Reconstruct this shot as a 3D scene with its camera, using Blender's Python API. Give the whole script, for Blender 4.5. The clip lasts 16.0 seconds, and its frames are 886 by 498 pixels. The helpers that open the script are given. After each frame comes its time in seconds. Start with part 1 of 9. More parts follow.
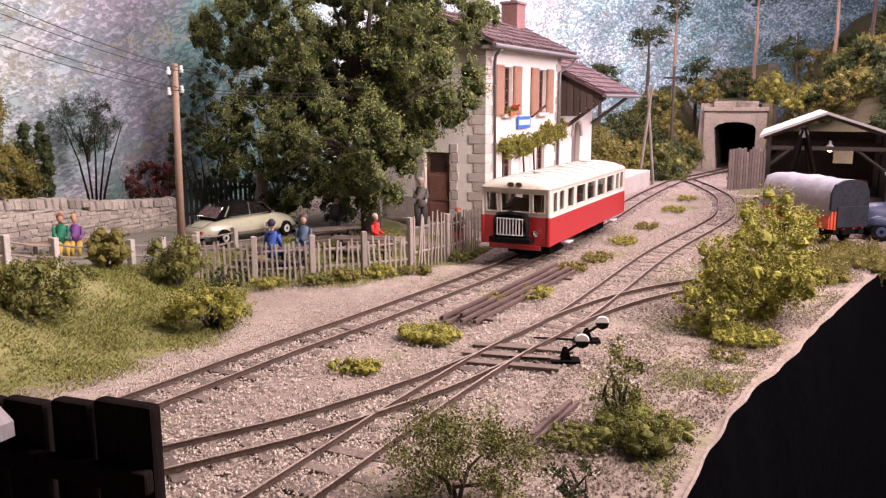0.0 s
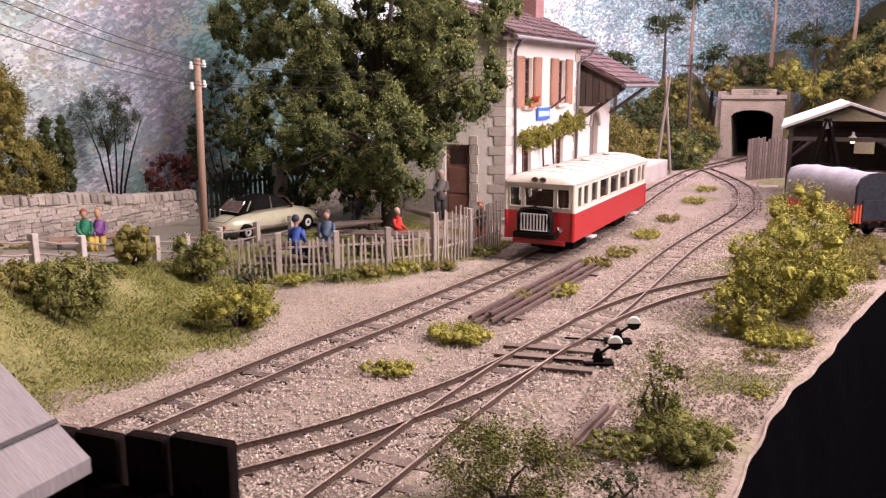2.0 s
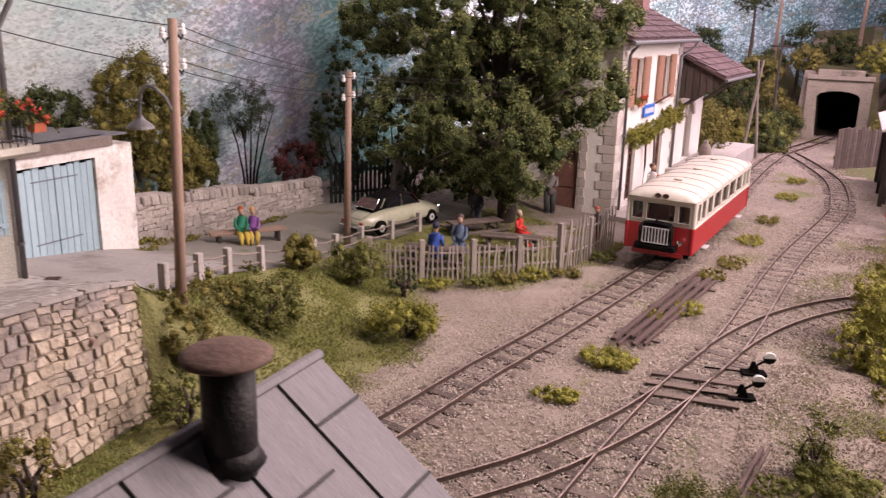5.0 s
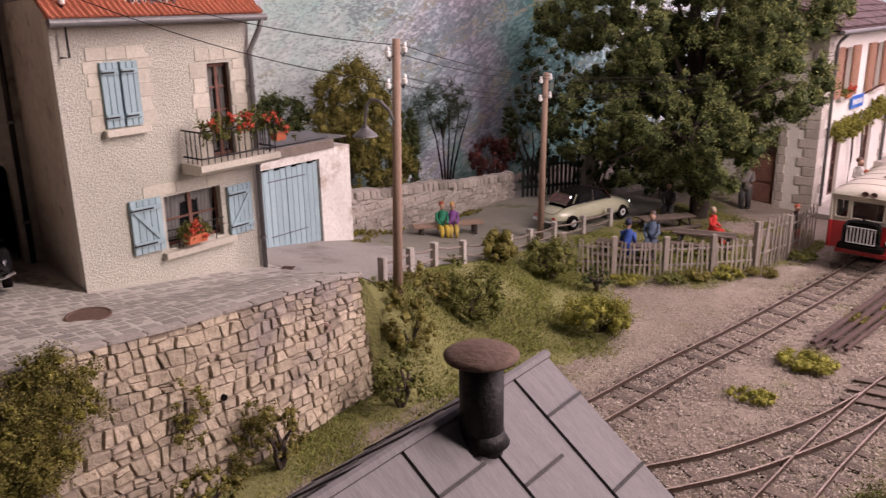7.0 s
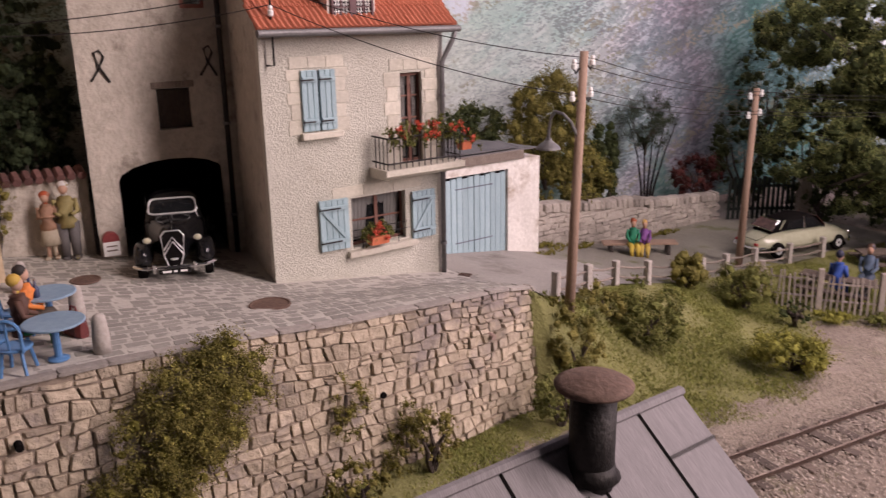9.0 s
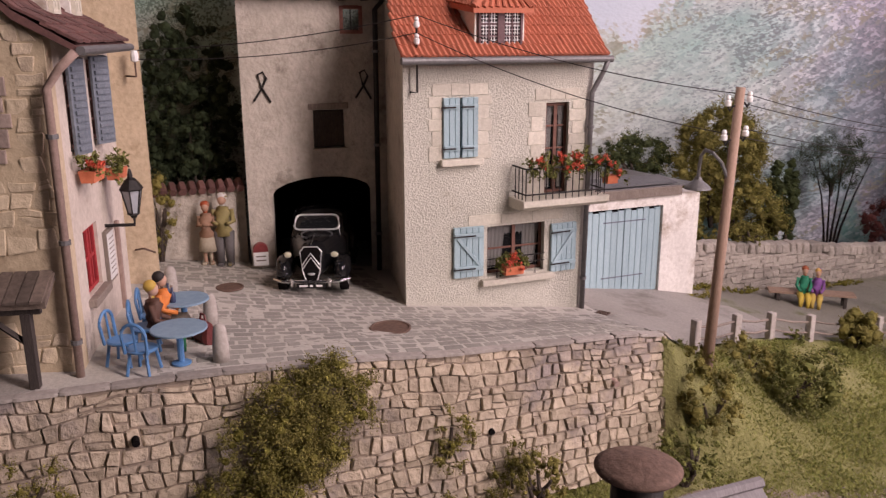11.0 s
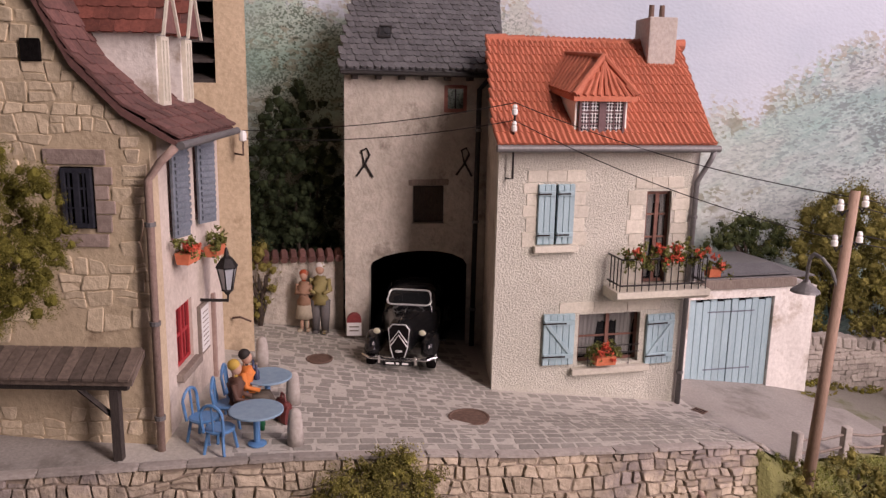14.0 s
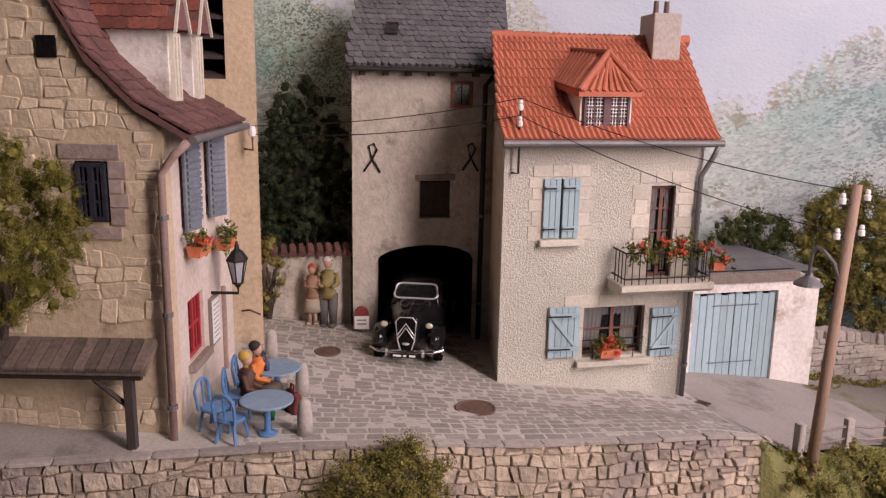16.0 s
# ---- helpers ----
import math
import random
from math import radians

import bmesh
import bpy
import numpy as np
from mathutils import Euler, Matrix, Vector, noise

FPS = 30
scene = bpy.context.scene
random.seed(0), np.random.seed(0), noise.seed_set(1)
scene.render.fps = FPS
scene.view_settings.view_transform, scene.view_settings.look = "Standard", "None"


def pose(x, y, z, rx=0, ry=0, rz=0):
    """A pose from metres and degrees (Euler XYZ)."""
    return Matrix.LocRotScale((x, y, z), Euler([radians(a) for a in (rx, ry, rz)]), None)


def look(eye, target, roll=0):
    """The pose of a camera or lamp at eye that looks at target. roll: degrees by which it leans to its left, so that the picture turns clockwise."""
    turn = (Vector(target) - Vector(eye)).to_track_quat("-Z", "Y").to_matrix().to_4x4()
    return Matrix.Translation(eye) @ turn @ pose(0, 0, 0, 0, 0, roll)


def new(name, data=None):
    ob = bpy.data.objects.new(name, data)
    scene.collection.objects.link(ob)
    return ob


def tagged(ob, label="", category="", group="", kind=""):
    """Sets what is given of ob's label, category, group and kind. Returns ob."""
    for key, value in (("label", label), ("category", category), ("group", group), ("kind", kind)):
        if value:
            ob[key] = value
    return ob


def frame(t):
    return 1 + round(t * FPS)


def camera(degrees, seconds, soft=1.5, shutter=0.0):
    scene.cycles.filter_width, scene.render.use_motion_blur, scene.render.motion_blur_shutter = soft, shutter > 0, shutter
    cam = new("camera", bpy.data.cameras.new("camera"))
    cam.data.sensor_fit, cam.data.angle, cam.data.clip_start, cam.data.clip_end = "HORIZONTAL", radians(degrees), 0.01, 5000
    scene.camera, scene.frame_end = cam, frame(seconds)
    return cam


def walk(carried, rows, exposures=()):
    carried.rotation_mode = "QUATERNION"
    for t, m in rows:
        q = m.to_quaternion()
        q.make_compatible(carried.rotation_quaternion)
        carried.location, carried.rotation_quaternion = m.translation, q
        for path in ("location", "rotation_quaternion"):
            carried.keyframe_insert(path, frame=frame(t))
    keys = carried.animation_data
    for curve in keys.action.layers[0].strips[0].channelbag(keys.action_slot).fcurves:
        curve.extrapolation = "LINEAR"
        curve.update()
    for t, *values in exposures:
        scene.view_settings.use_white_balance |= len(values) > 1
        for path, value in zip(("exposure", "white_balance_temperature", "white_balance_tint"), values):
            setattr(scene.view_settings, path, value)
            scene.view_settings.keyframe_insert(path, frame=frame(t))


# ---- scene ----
# The place is a model railway; one building unit is S metres.
S = 0.0243
cam = camera(56.8, 16.0, soft=1.3, shutter=0.5)
PATH = [
    (0, (-0.144, -0.211, 4.385), (-0.892, 1.609, 4.028), -0.1),
    (0.5, (-0.165, -0.226, 4.384), (-0.913, 1.594, 4.027), 0.0),
    (1, (-0.191, -0.196, 4.402), (-0.942, 1.622, 4.041), -0.1),
    (1.5, (-0.256, -0.156, 4.446), (-1.013, 1.657, 4.074), -0.1),
    (2, (-0.569, -0.238, 4.648), (-1.333, 1.568, 4.254), -0.2),
    (2.5, (-0.878, -0.45, 4.912), (-1.63, 1.35, 4.474), -0.1),
    (3, (-1.165, -0.802, 5.244), (-1.901, 0.996, 4.772), -0.2),
    (3.2, (-1.356, -0.916, 5.33), (-2.09, 0.88, 4.845), 0.3),
    (5.3, (-2.404, -2.648, 7.056), (-3.271, -0.934, 6.502), 1.4),
    (5.5, (-2.474, -2.808, 7.158), (-3.377, -1.111, 6.604), 1.0),
    (6, (-2.379, -3.195, 7.329), (-3.392, -1.562, 6.774), 0.1),
    (6.5, (-2.215, -3.399, 7.431), (-3.328, -1.837, 6.864), -0.4),
    (7, (-2.158, -3.426, 7.414), (-3.353, -1.934, 6.829), -1.0),
    (7.5, (-2.061, -3.313, 7.37), (-3.335, -1.881, 6.797), -0.7),
    (8, (-1.882, -3.117, 7.337), (-3.246, -1.774, 6.759), -1.1),
    (8.5, (-1.803, -3.052, 7.365), (-3.277, -1.826, 6.796), -1.2),
    (9, (-1.724, -2.818, 7.429), (-3.279, -1.688, 6.875), -1.1),
    (9.5, (-1.677, -2.547, 7.538), (-3.325, -1.55, 6.997), -1.1),
    (9.7, (-1.656, -2.459, 7.528), (-3.329, -1.502, 6.994), -0.8),
    (11.8, (-1.411, -1.239, 7.7), (-3.248, -0.618, 7.211), -0.5),
    (12, (-1.452, -1.123, 7.719), (-3.301, -0.531, 7.238), -0.5),
    (12.5, (-1.491, -1.028, 7.789), (-3.356, -0.473, 7.324), -0.2),
    (13, (-1.505, -0.998, 8.001), (-3.384, -0.484, 7.55), 0.3),
    (13.5, (-1.537, -0.987, 8.285), (-3.428, -0.504, 7.849), 0.6),
    (14, (-1.548, -1.045, 8.431), (-3.448, -0.579, 8.014), 1.1),
    (14.5, (-1.401, -1.122, 8.504), (-3.305, -0.666, 8.096), 1.2),
    (15, (-1.39, -1.094, 8.422), (-3.292, -0.644, 7.996), 1.1),
    (15.5, (-1.323, -1.087, 8.444), (-3.227, -0.641, 8.025), 1.0),
    (16, (-1.349, -1.118, 8.411), (-3.25, -0.665, 7.987), 1.0),
]
walk(cam, [(t, look(Vector(eye) * S, Vector(target) * S, roll)) for t, eye, target, roll in PATH],
     [(0.0, 0.67), (3.0, 0.59), (5.5, 0.15), (7.5, 0.0), (16.0, 0.0)])

# ---- light ----
world = bpy.data.worlds.new("hall")
scene.world = world
world.use_nodes = True
world.node_tree.nodes["Background"].inputs["Color"].default_value = (1.0, 0.84, 0.92, 1)
world.node_tree.nodes["Background"].inputs["Strength"].default_value = 0.03


def area_lamp(name, eye, target, size, power, colour):
    data = bpy.data.lights.new(name, "AREA")
    data.shape, data.size, data.size_y = "RECTANGLE", size[0] * S, size[1] * S
    data.energy, data.color = power * S * S, colour
    ob = new(name, data)
    ob.matrix_world = look(Vector(eye) * S, Vector(target) * S)
    return ob


area_lamp("lamp_strip", (8, 15.5, 20), (-15, 7, 3), (5, 29), 13300, (1.0, 0.8, 0.8))
area_lamp("lamp_strip", (3, 42, 20), (-9, 39, 3), (6, 40), 15700, (1.0, 0.765, 0.9))

# ---- helpers for building ----
def mat(name, build):
    m = bpy.data.materials.new(name)
    m.use_nodes = True
    nt = m.node_tree
    build(nt, nt.nodes["Principled BSDF"])
    return m


def coords(nt, stretch=(1, 1, 1)):
    g = nt.nodes.new("ShaderNodeNewGeometry")
    mp = nt.nodes.new("ShaderNodeMapping")
    mp.inputs["Scale"].default_value = [v / S for v in stretch]
    nt.links.new(g.outputs["Position"], mp.inputs["Vector"])
    return mp.outputs["Vector"]


def noise_tex(nt, co, scale, detail=6, rough=0.6):
    n = nt.nodes.new("ShaderNodeTexNoise")
    n.inputs["Scale"].default_value, n.inputs["Detail"].default_value, n.inputs["Roughness"].default_value = scale, detail, rough
    nt.links.new(co, n.inputs["Vector"])
    return n.outputs["Fac"]


def ramp(nt, fac, stops):
    r = nt.nodes.new("ShaderNodeValToRGB")
    while len(r.color_ramp.elements) < len(stops):
        r.color_ramp.elements.new(0.5)
    for e, (p, c) in zip(r.color_ramp.elements, stops):
        e.position, e.color = p, (*c, 1)
    nt.links.new(fac, r.inputs["Fac"])
    return r.outputs["Color"]


def mixc(nt, a, b, fac, mode="MIX"):
    n = nt.nodes.new("ShaderNodeMix")
    n.data_type, n.blend_type = "RGBA", mode
    for sock, v in ((n.inputs[6], a), (n.inputs[7], b), (n.inputs[0], fac)):
        if hasattr(v, "is_output"):
            nt.links.new(v, sock)
        elif isinstance(v, (int, float)):
            sock.default_value = v
        else:
            sock.default_value = (*v, 1)
    return n.outputs[2]


def bump(nt, bsdf, height, strength=0.5, dist=0.05):
    b = nt.nodes.new("ShaderNodeBump")
    b.inputs["Strength"].default_value, b.inputs["Distance"].default_value = strength, dist * S
    nt.links.new(height, b.inputs["Height"])
    nt.links.new(b.outputs["Normal"], bsdf.inputs["Normal"])


def surface(name, dark, light, scale=2.0, fine=14.0, rough=0.85, metal=0.0, relief=0.4, depth=0.03, stretch=(1, 1, 1), vary=0.0, stain=None, island=False, spec=0.5):
    """Two tones mixed by broad and fine noise, an optional stain, fine relief."""
    def build(nt, p):
        co = coords(nt, stretch)
        a, b = noise_tex(nt, co, scale), noise_tex(nt, co, fine, 4)
        c = mixc(nt, ramp(nt, a, ((0.3, dark), (0.7, light))), ramp(nt, b, ((0.34, dark), (0.66, light))), 0.55)
        if stain:
            c = mixc(nt, c, stain[0], ramp(nt, noise_tex(nt, co, stain[1], 8, 0.7), ((stain[2], (0, 0, 0)), (stain[2] + 0.12, (1, 1, 1)))))
        if vary:
            if island:
                r = nt.nodes.new("ShaderNodeNewGeometry").outputs["Random Per Island"]
            else:
                r = nt.nodes.new("ShaderNodeObjectInfo").outputs["Random"]
            c = mixc(nt, c, ramp(nt, r, ((0.0, (1 - vary,) * 3), (1.0, (1 + vary * 0.5,) * 3))), 1.0, "MULTIPLY")
        nt.links.new(c, p.inputs["Base Color"])
        p.inputs["Roughness"].default_value, p.inputs["Metallic"].default_value = rough, metal
        p.inputs["Specular IOR Level"].default_value = spec
        if relief:
            bump(nt, p, b, relief, depth)
    return mat(name, build)


def to_mesh(name, bm):
    me = bpy.data.meshes.new(name)
    bmesh.ops.scale(bm, vec=(S, S, S), verts=bm.verts)
    bm.to_mesh(me)
    bm.free()
    return me


def arrays(name, verts, faces):
    me = bpy.data.meshes.new(name)
    me.from_pydata((np.asarray(verts, dtype=float) * S).tolist(), [], faces)
    return me


def place(ob, at=(0, 0, 0), rz=0.0, rx=0.0, ry=0.0):
    ob.matrix_basis = pose(at[0] * S, at[1] * S, at[2] * S, rx, ry, rz)
    return ob


def part(name, bm, material, parent=None, label="", at=None, rz=0.0):
    me = bm if isinstance(bm, bpy.types.Mesh) else to_mesh(name, bm)
    if not me.materials:
        me.materials.append(material)
    ob = new(name, me)
    ob.parent = parent
    if at:
        place(ob, at, rz)
    return tagged(ob, label)


def thing(name, at=(0, 0, 0), rz=0.0, label="", category="", group="", kind=""):
    return tagged(place(new(name), at, rz), label, category, group, kind)


def solid(name, bm, material, at=(0, 0, 0), rz=0.0, label="", category="", group="", kind=""):
    ob = part(name, bm, material)
    return tagged(place(ob, at, rz), label, category, group, kind)


def smooth(ob):
    for f in ob.data.polygons:
        f.use_smooth = True
    return ob


def add_box(bm, lo, hi, bevel=0.0, turn=None):
    m = Matrix.Translation([(a + b) / 2 for a, b in zip(lo, hi)])
    if turn:
        m = m @ turn
    r = bmesh.ops.create_cube(bm, size=1, matrix=m @ Matrix.Diagonal([*(b - a for a, b in zip(lo, hi)), 1]))
    if bevel:
        es = list({e for v in r["verts"] for e in v.link_edges})
        bmesh.ops.bevel(bm, geom=es, offset=bevel, segments=2, affect="EDGES", profile=0.6)
    return bm


def box(lo, hi, bevel=0.0):
    return add_box(bmesh.new(), lo, hi, bevel)


def add_tube(bm, a, b, r0, r1=None, seg=10, caps=True):
    a, b = Vector(a), Vector(b)
    d = b - a
    q = d.to_track_quat("Z", "Y").to_matrix().to_4x4()
    bmesh.ops.create_cone(bm, cap_ends=caps, segments=seg, radius1=r0, radius2=r0 if r1 is None else r1, depth=d.length,
                          matrix=Matrix.Translation((a + b) / 2) @ q)
    return bm


def tube(a, b, r0, r1=None, seg=10):
    return add_tube(bmesh.new(), a, b, r0, r1, seg)


def add_chain(bm, pts, r, seg=8):
    """A round bar along a line of points."""
    pts = [Vector(p) for p in pts]
    rings = []
    for i, p in enumerate(pts):
        d = (pts[min(i + 1, len(pts) - 1)] - pts[max(i - 1, 0)]).normalized()
        q = d.to_track_quat("Z", "Y").to_matrix()
        rr = r[i] if isinstance(r, (list, tuple)) else r
        rings.append([bm.verts.new(p + q @ Vector((math.cos(k * math.tau / seg) * rr, math.sin(k * math.tau / seg) * rr, 0))) for k in range(seg)])
    for u, v in zip(rings, rings[1:]):
        for k in range(seg):
            bm.faces.new((u[k], u[(k + 1) % seg], v[(k + 1) % seg], v[k]))
    bm.faces.new(rings[0][::-1])
    bm.faces.new(rings[-1])
    return bm


def chain(pts, r, seg=8):
    return add_chain(bmesh.new(), pts, r, seg)


def add_prism(bm, pts, lo, hi, axis):
    """A flat outline drawn out between lo and hi along an axis (the outline gives the other two, in order)."""
    def at(p, v):
        c = list(p)
        c.insert(axis, v)
        return c
    a = [bm.verts.new(at(p, lo)) for p in pts]
    b = [bm.verts.new(at(p, hi)) for p in pts]
    n = len(pts)
    fs = [bm.faces.new(a), bm.faces.new(b[::-1])]
    for i in range(n):
        fs.append(bm.faces.new((a[i], b[i], b[(i + 1) % n], a[(i + 1) % n])))
    bmesh.ops.recalc_face_normals(bm, faces=fs)
    return bm


def prism(pts, lo, hi, axis):
    return add_prism(bmesh.new(), pts, lo, hi, axis)


def lathe(profile, seg=20):
    """A turned shape from (radius, height) pairs, about z."""
    bm = bmesh.new()
    rings = [[bm.verts.new((r * math.cos(k * math.tau / seg), r * math.sin(k * math.tau / seg), z)) for k in range(seg)] for r, z in profile]
    for u, v in zip(rings, rings[1:]):
        for k in range(seg):
            bm.faces.new((u[k], u[(k + 1) % seg], v[(k + 1) % seg], v[k]))
    bm.faces.new(rings[0][::-1])
    bm.faces.new(rings[-1])
    return bm


def wall_with_holes(lo, hi, holes, axis, front, thick):
    """A wall in the plane axis = front, lo..hi in (along, z), pierced by rectangles (a0, z0, a1, z1); it reaches thick behind."""
    xs = sorted({lo[0], hi[0], *(h[0] for h in holes), *(h[2] for h in holes)})
    zs = sorted({lo[1], hi[1], *(h[1] for h in holes), *(h[3] for h in holes)})
    bm = bmesh.new()
    for a0, a1 in zip(xs, xs[1:]):
        for z0, z1 in zip(zs, zs[1:]):
            ca, cz = (a0 + a1) / 2, (z0 + z1) / 2
            if any(h[0] < ca < h[2] and h[1] < cz < h[3] for h in holes):
                continue
            b0, b1 = sorted((front, front - thick))
            if axis == 0:
                add_box(bm, (b0, a0, z0), (b1, a1, z1))
            else:
                add_box(bm, (a0, b0, z0), (a1, b1, z1))
    bmesh.ops.remove_doubles(bm, verts=bm.verts, dist=1e-4)
    seen, drop = {}, []
    for f in bm.faces:
        k = tuple(round(c, 3) for c in f.calc_center_median())
        if k in seen:
            drop += [f, seen[k]]
        seen[k] = f
    bmesh.ops.delete(bm, geom=list(set(drop)), context="FACES")
    return bm


def leaves(rng, clumps, per, size, flat=1.0):
    """Many small leaves along the twigs of each clump (x, y, z, radius): verts and faces."""
    v = []
    for cx, cy, cz, r in clumps:
        n = max(6, int(per * r * r))
        m = 6 + int(r * 14)
        tw = rng.normal(size=(m, 3)) + (0, 0, 0.25)
        tw *= ((0.6 + 0.65 * rng.random(m)) / np.linalg.norm(tw, axis=1))[:, None]
        pick = rng.integers(m, size=n)
        t = 0.2 + 0.85 * rng.random(n) ** 0.7
        d = tw[pick]
        c = (d * t[:, None] + rng.normal(size=(n, 3)) * 0.15) * r * (1, 1, flat) + (cx, cy, cz)
        t1 = rng.normal(size=(n, 3)) + d * 0.8
        t1 /= np.linalg.norm(t1, axis=1)[:, None]
        t2 = np.cross(t1, d + rng.normal(size=(n, 3)) * 0.6)
        t2 /= np.linalg.norm(t2, axis=1)[:, None] + 1e-9
        s = size * (0.45 + 0.85 * rng.random(n))[:, None]
        v.append(np.stack((c - t1 * s, c - t2 * s * 0.5, c + t1 * s, c + t2 * s * 0.5), 1).reshape(-1, 3))
    v = np.concatenate(v)
    return v, np.arange(len(v)).reshape(-1, 4).tolist()


def blob_clumps(rng, centre, radii, count, r):
    """Clump centres spread over and inside an ellipsoid."""
    d = rng.normal(size=(count, 3))
    d /= np.linalg.norm(d, axis=1)[:, None]
    q = d * (0.35 + 0.65 * rng.random(count) ** 0.5)[:, None] * np.array(radii) + np.array(centre)
    return [(*p, r * (0.6 + 0.8 * rng.random())) for p in q]


def step(a, b, x):
    t = min(1.0, max(0.0, (x - a) / (b - a)))
    return t * t * (3 - 2 * t)


def lerp_table(table, x):
    for (a, u), (b, v) in zip(table, table[1:]):
        if x <= b:
            return u + (v - u) * max(0.0, (x - a) / (b - a))
    return table[-1][1]


def curve_points(pts, n):
    """n + 1 points, evenly spaced, on a smooth line through pts (x, y)."""
    p = [Vector((*q, 0)) for q in pts]
    p = [p[0] * 2 - p[1]] + p + [p[-1] * 2 - p[-2]]
    out = []
    for i in range(1, len(p) - 2):
        for k in range(24):
            t = k / 24
            out.append(0.5 * (2 * p[i] + (p[i + 1] - p[i - 1]) * t + (2 * p[i - 1] - 5 * p[i] + 4 * p[i + 1] - p[i + 2]) * t * t
                              + (3 * p[i] - p[i - 1] - 3 * p[i + 1] + p[i + 2]) * t ** 3))
    out.append(p[-2])
    d = [0.0]
    for a, b in zip(out, out[1:]):
        d.append(d[-1] + (b - a).length)
    res, j = [], 0
    for k in range(n + 1):
        w = d[-1] * k / n
        while j < len(out) - 2 and d[j + 1] < w:
            j += 1
        res.append(out[j].lerp(out[j + 1], (w - d[j]) / max(1e-9, d[j + 1] - d[j])))
    return res, d[-1]


def lean(root, x0, k):
    """Shift a house's depth sideways: y grows by k for each unit behind x0."""
    todo = list(root.children)
    while todo:
        o = todo.pop()
        todo += o.children
        m = o.matrix_basis.copy()
        p = o.parent
        while p is not None:
            m = p.matrix_basis @ m
            p = p.parent
        if o.data.users > 1:
            x = m.translation.x / S
            o.matrix_basis.translation.y += k * max(0.0, x0 - x) * S
        else:
            inv = m.inverted()
            for v in o.data.vertices:
                w = m @ v.co
                w.y += k * max(0.0, x0 - w.x / S) * S
                v.co = inv @ w


def lobes(rng, shapes, r, share=1.0):
    """Clump centres on the skins of several ellipsoids (x, y, z, rx, ry, rz)."""
    out = []
    for cx, cy, cz, a, b, c in shapes:
        n = int(share * 1.1 * (a * b + b * c + a * c) / (r * r))
        d = rng.normal(size=(n, 3))
        d /= np.linalg.norm(d, axis=1)[:, None]
        q = d * (0.72 + 0.32 * rng.random(n))[:, None] * (a, b, c) + (cx, cy, cz)
        out += [(*p, r * (0.55 + 0.8 * rng.random())) for p in q]
    return out

# ---- materials ----
GROUND = surface("earth", (0.14, 0.11, 0.086), (0.31, 0.255, 0.21), 0.5, 9, 0.95, 0, 0.6, 0.05, stain=((0.12, 0.13, 0.035), 0.35, 0.53))
BALLAST = surface("ballast_stone", (0.3, 0.245, 0.205), (0.55, 0.475, 0.41), 3, 20, 0.9, 0, 0.3, 0.02, vary=0.38, island=True)
COBBLE = surface("cobble", (0.225, 0.213, 0.188), (0.335, 0.317, 0.283), 0.8, 16, 0.88, 0, 0.5, 0.012, vary=0.15)
COBBLE_REST = surface("cobble_far", (0.225, 0.213, 0.188), (0.335, 0.317, 0.283), 0.8, 16, 0.88, 0, 0.5, 0.012, vary=0.15, island=True)
ROADMAT = surface("road_grit", (0.22, 0.205, 0.185), (0.36, 0.335, 0.305), 0.7, 22, 0.92, 0, 0.5, 0.015, stain=((0.17, 0.155, 0.135), 0.5, 0.56))
LANE = surface("lane_gravel", (0.15, 0.14, 0.115), (0.28, 0.262, 0.225), 0.7, 24, 0.95, 0, 0.6, 0.02, stain=((0.13, 0.135, 0.065), 0.7, 0.54))
STONE = surface("wall_stone", (0.325, 0.268, 0.195), (0.57, 0.48, 0.365), 1.4, 7, 0.9, 0, 1.0, 0.07, vary=0.26, stain=((0.26, 0.222, 0.2), 0.6, 0.52))
STONE_REST = surface("wall_stone_rest", (0.325, 0.268, 0.195), (0.57, 0.48, 0.365), 1.4, 7, 0.9, 0, 1.0, 0.07, stain=((0.26, 0.222, 0.2), 0.6, 0.52), vary=0.26, island=True)
MORTAR = surface("mortar", (0.2, 0.16, 0.125), (0.34, 0.28, 0.22), 1.5, 15, 0.95)
CAPSTONE = surface("cap_stone", (0.25, 0.225, 0.2), (0.4, 0.365, 0.33), 1.5, 14, 0.9, vary=0.2)
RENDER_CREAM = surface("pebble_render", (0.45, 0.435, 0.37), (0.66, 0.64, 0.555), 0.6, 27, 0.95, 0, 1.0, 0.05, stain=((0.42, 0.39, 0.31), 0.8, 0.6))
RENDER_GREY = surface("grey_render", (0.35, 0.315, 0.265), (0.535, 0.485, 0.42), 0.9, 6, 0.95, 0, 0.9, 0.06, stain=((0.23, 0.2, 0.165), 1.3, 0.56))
RENDER_SAND = surface("sand_render", (0.4, 0.31, 0.2), (0.6, 0.48, 0.33), 0.8, 10, 0.95, 0, 0.5, 0.03, stain=((0.3, 0.22, 0.13), 1.0, 0.62))
SIDE_RENDER = surface("rosy_render", (0.46, 0.4, 0.34), (0.64, 0.57, 0.5), 0.8, 10, 0.95, 0, 0.5, 0.03, stain=((0.38, 0.31, 0.25), 1.0, 0.6))
RENDER_WHITE = surface("white_render", (0.66, 0.62, 0.56), (0.83, 0.8, 0.74), 0.8, 12, 0.92, 0, 0.35, 0.02, stain=((0.42, 0.36, 0.3), 0.9, 0.62))
DRESSED = surface("dressed_stone", (0.48, 0.45, 0.37), (0.66, 0.62, 0.53), 2, 14, 0.9, vary=0.15)
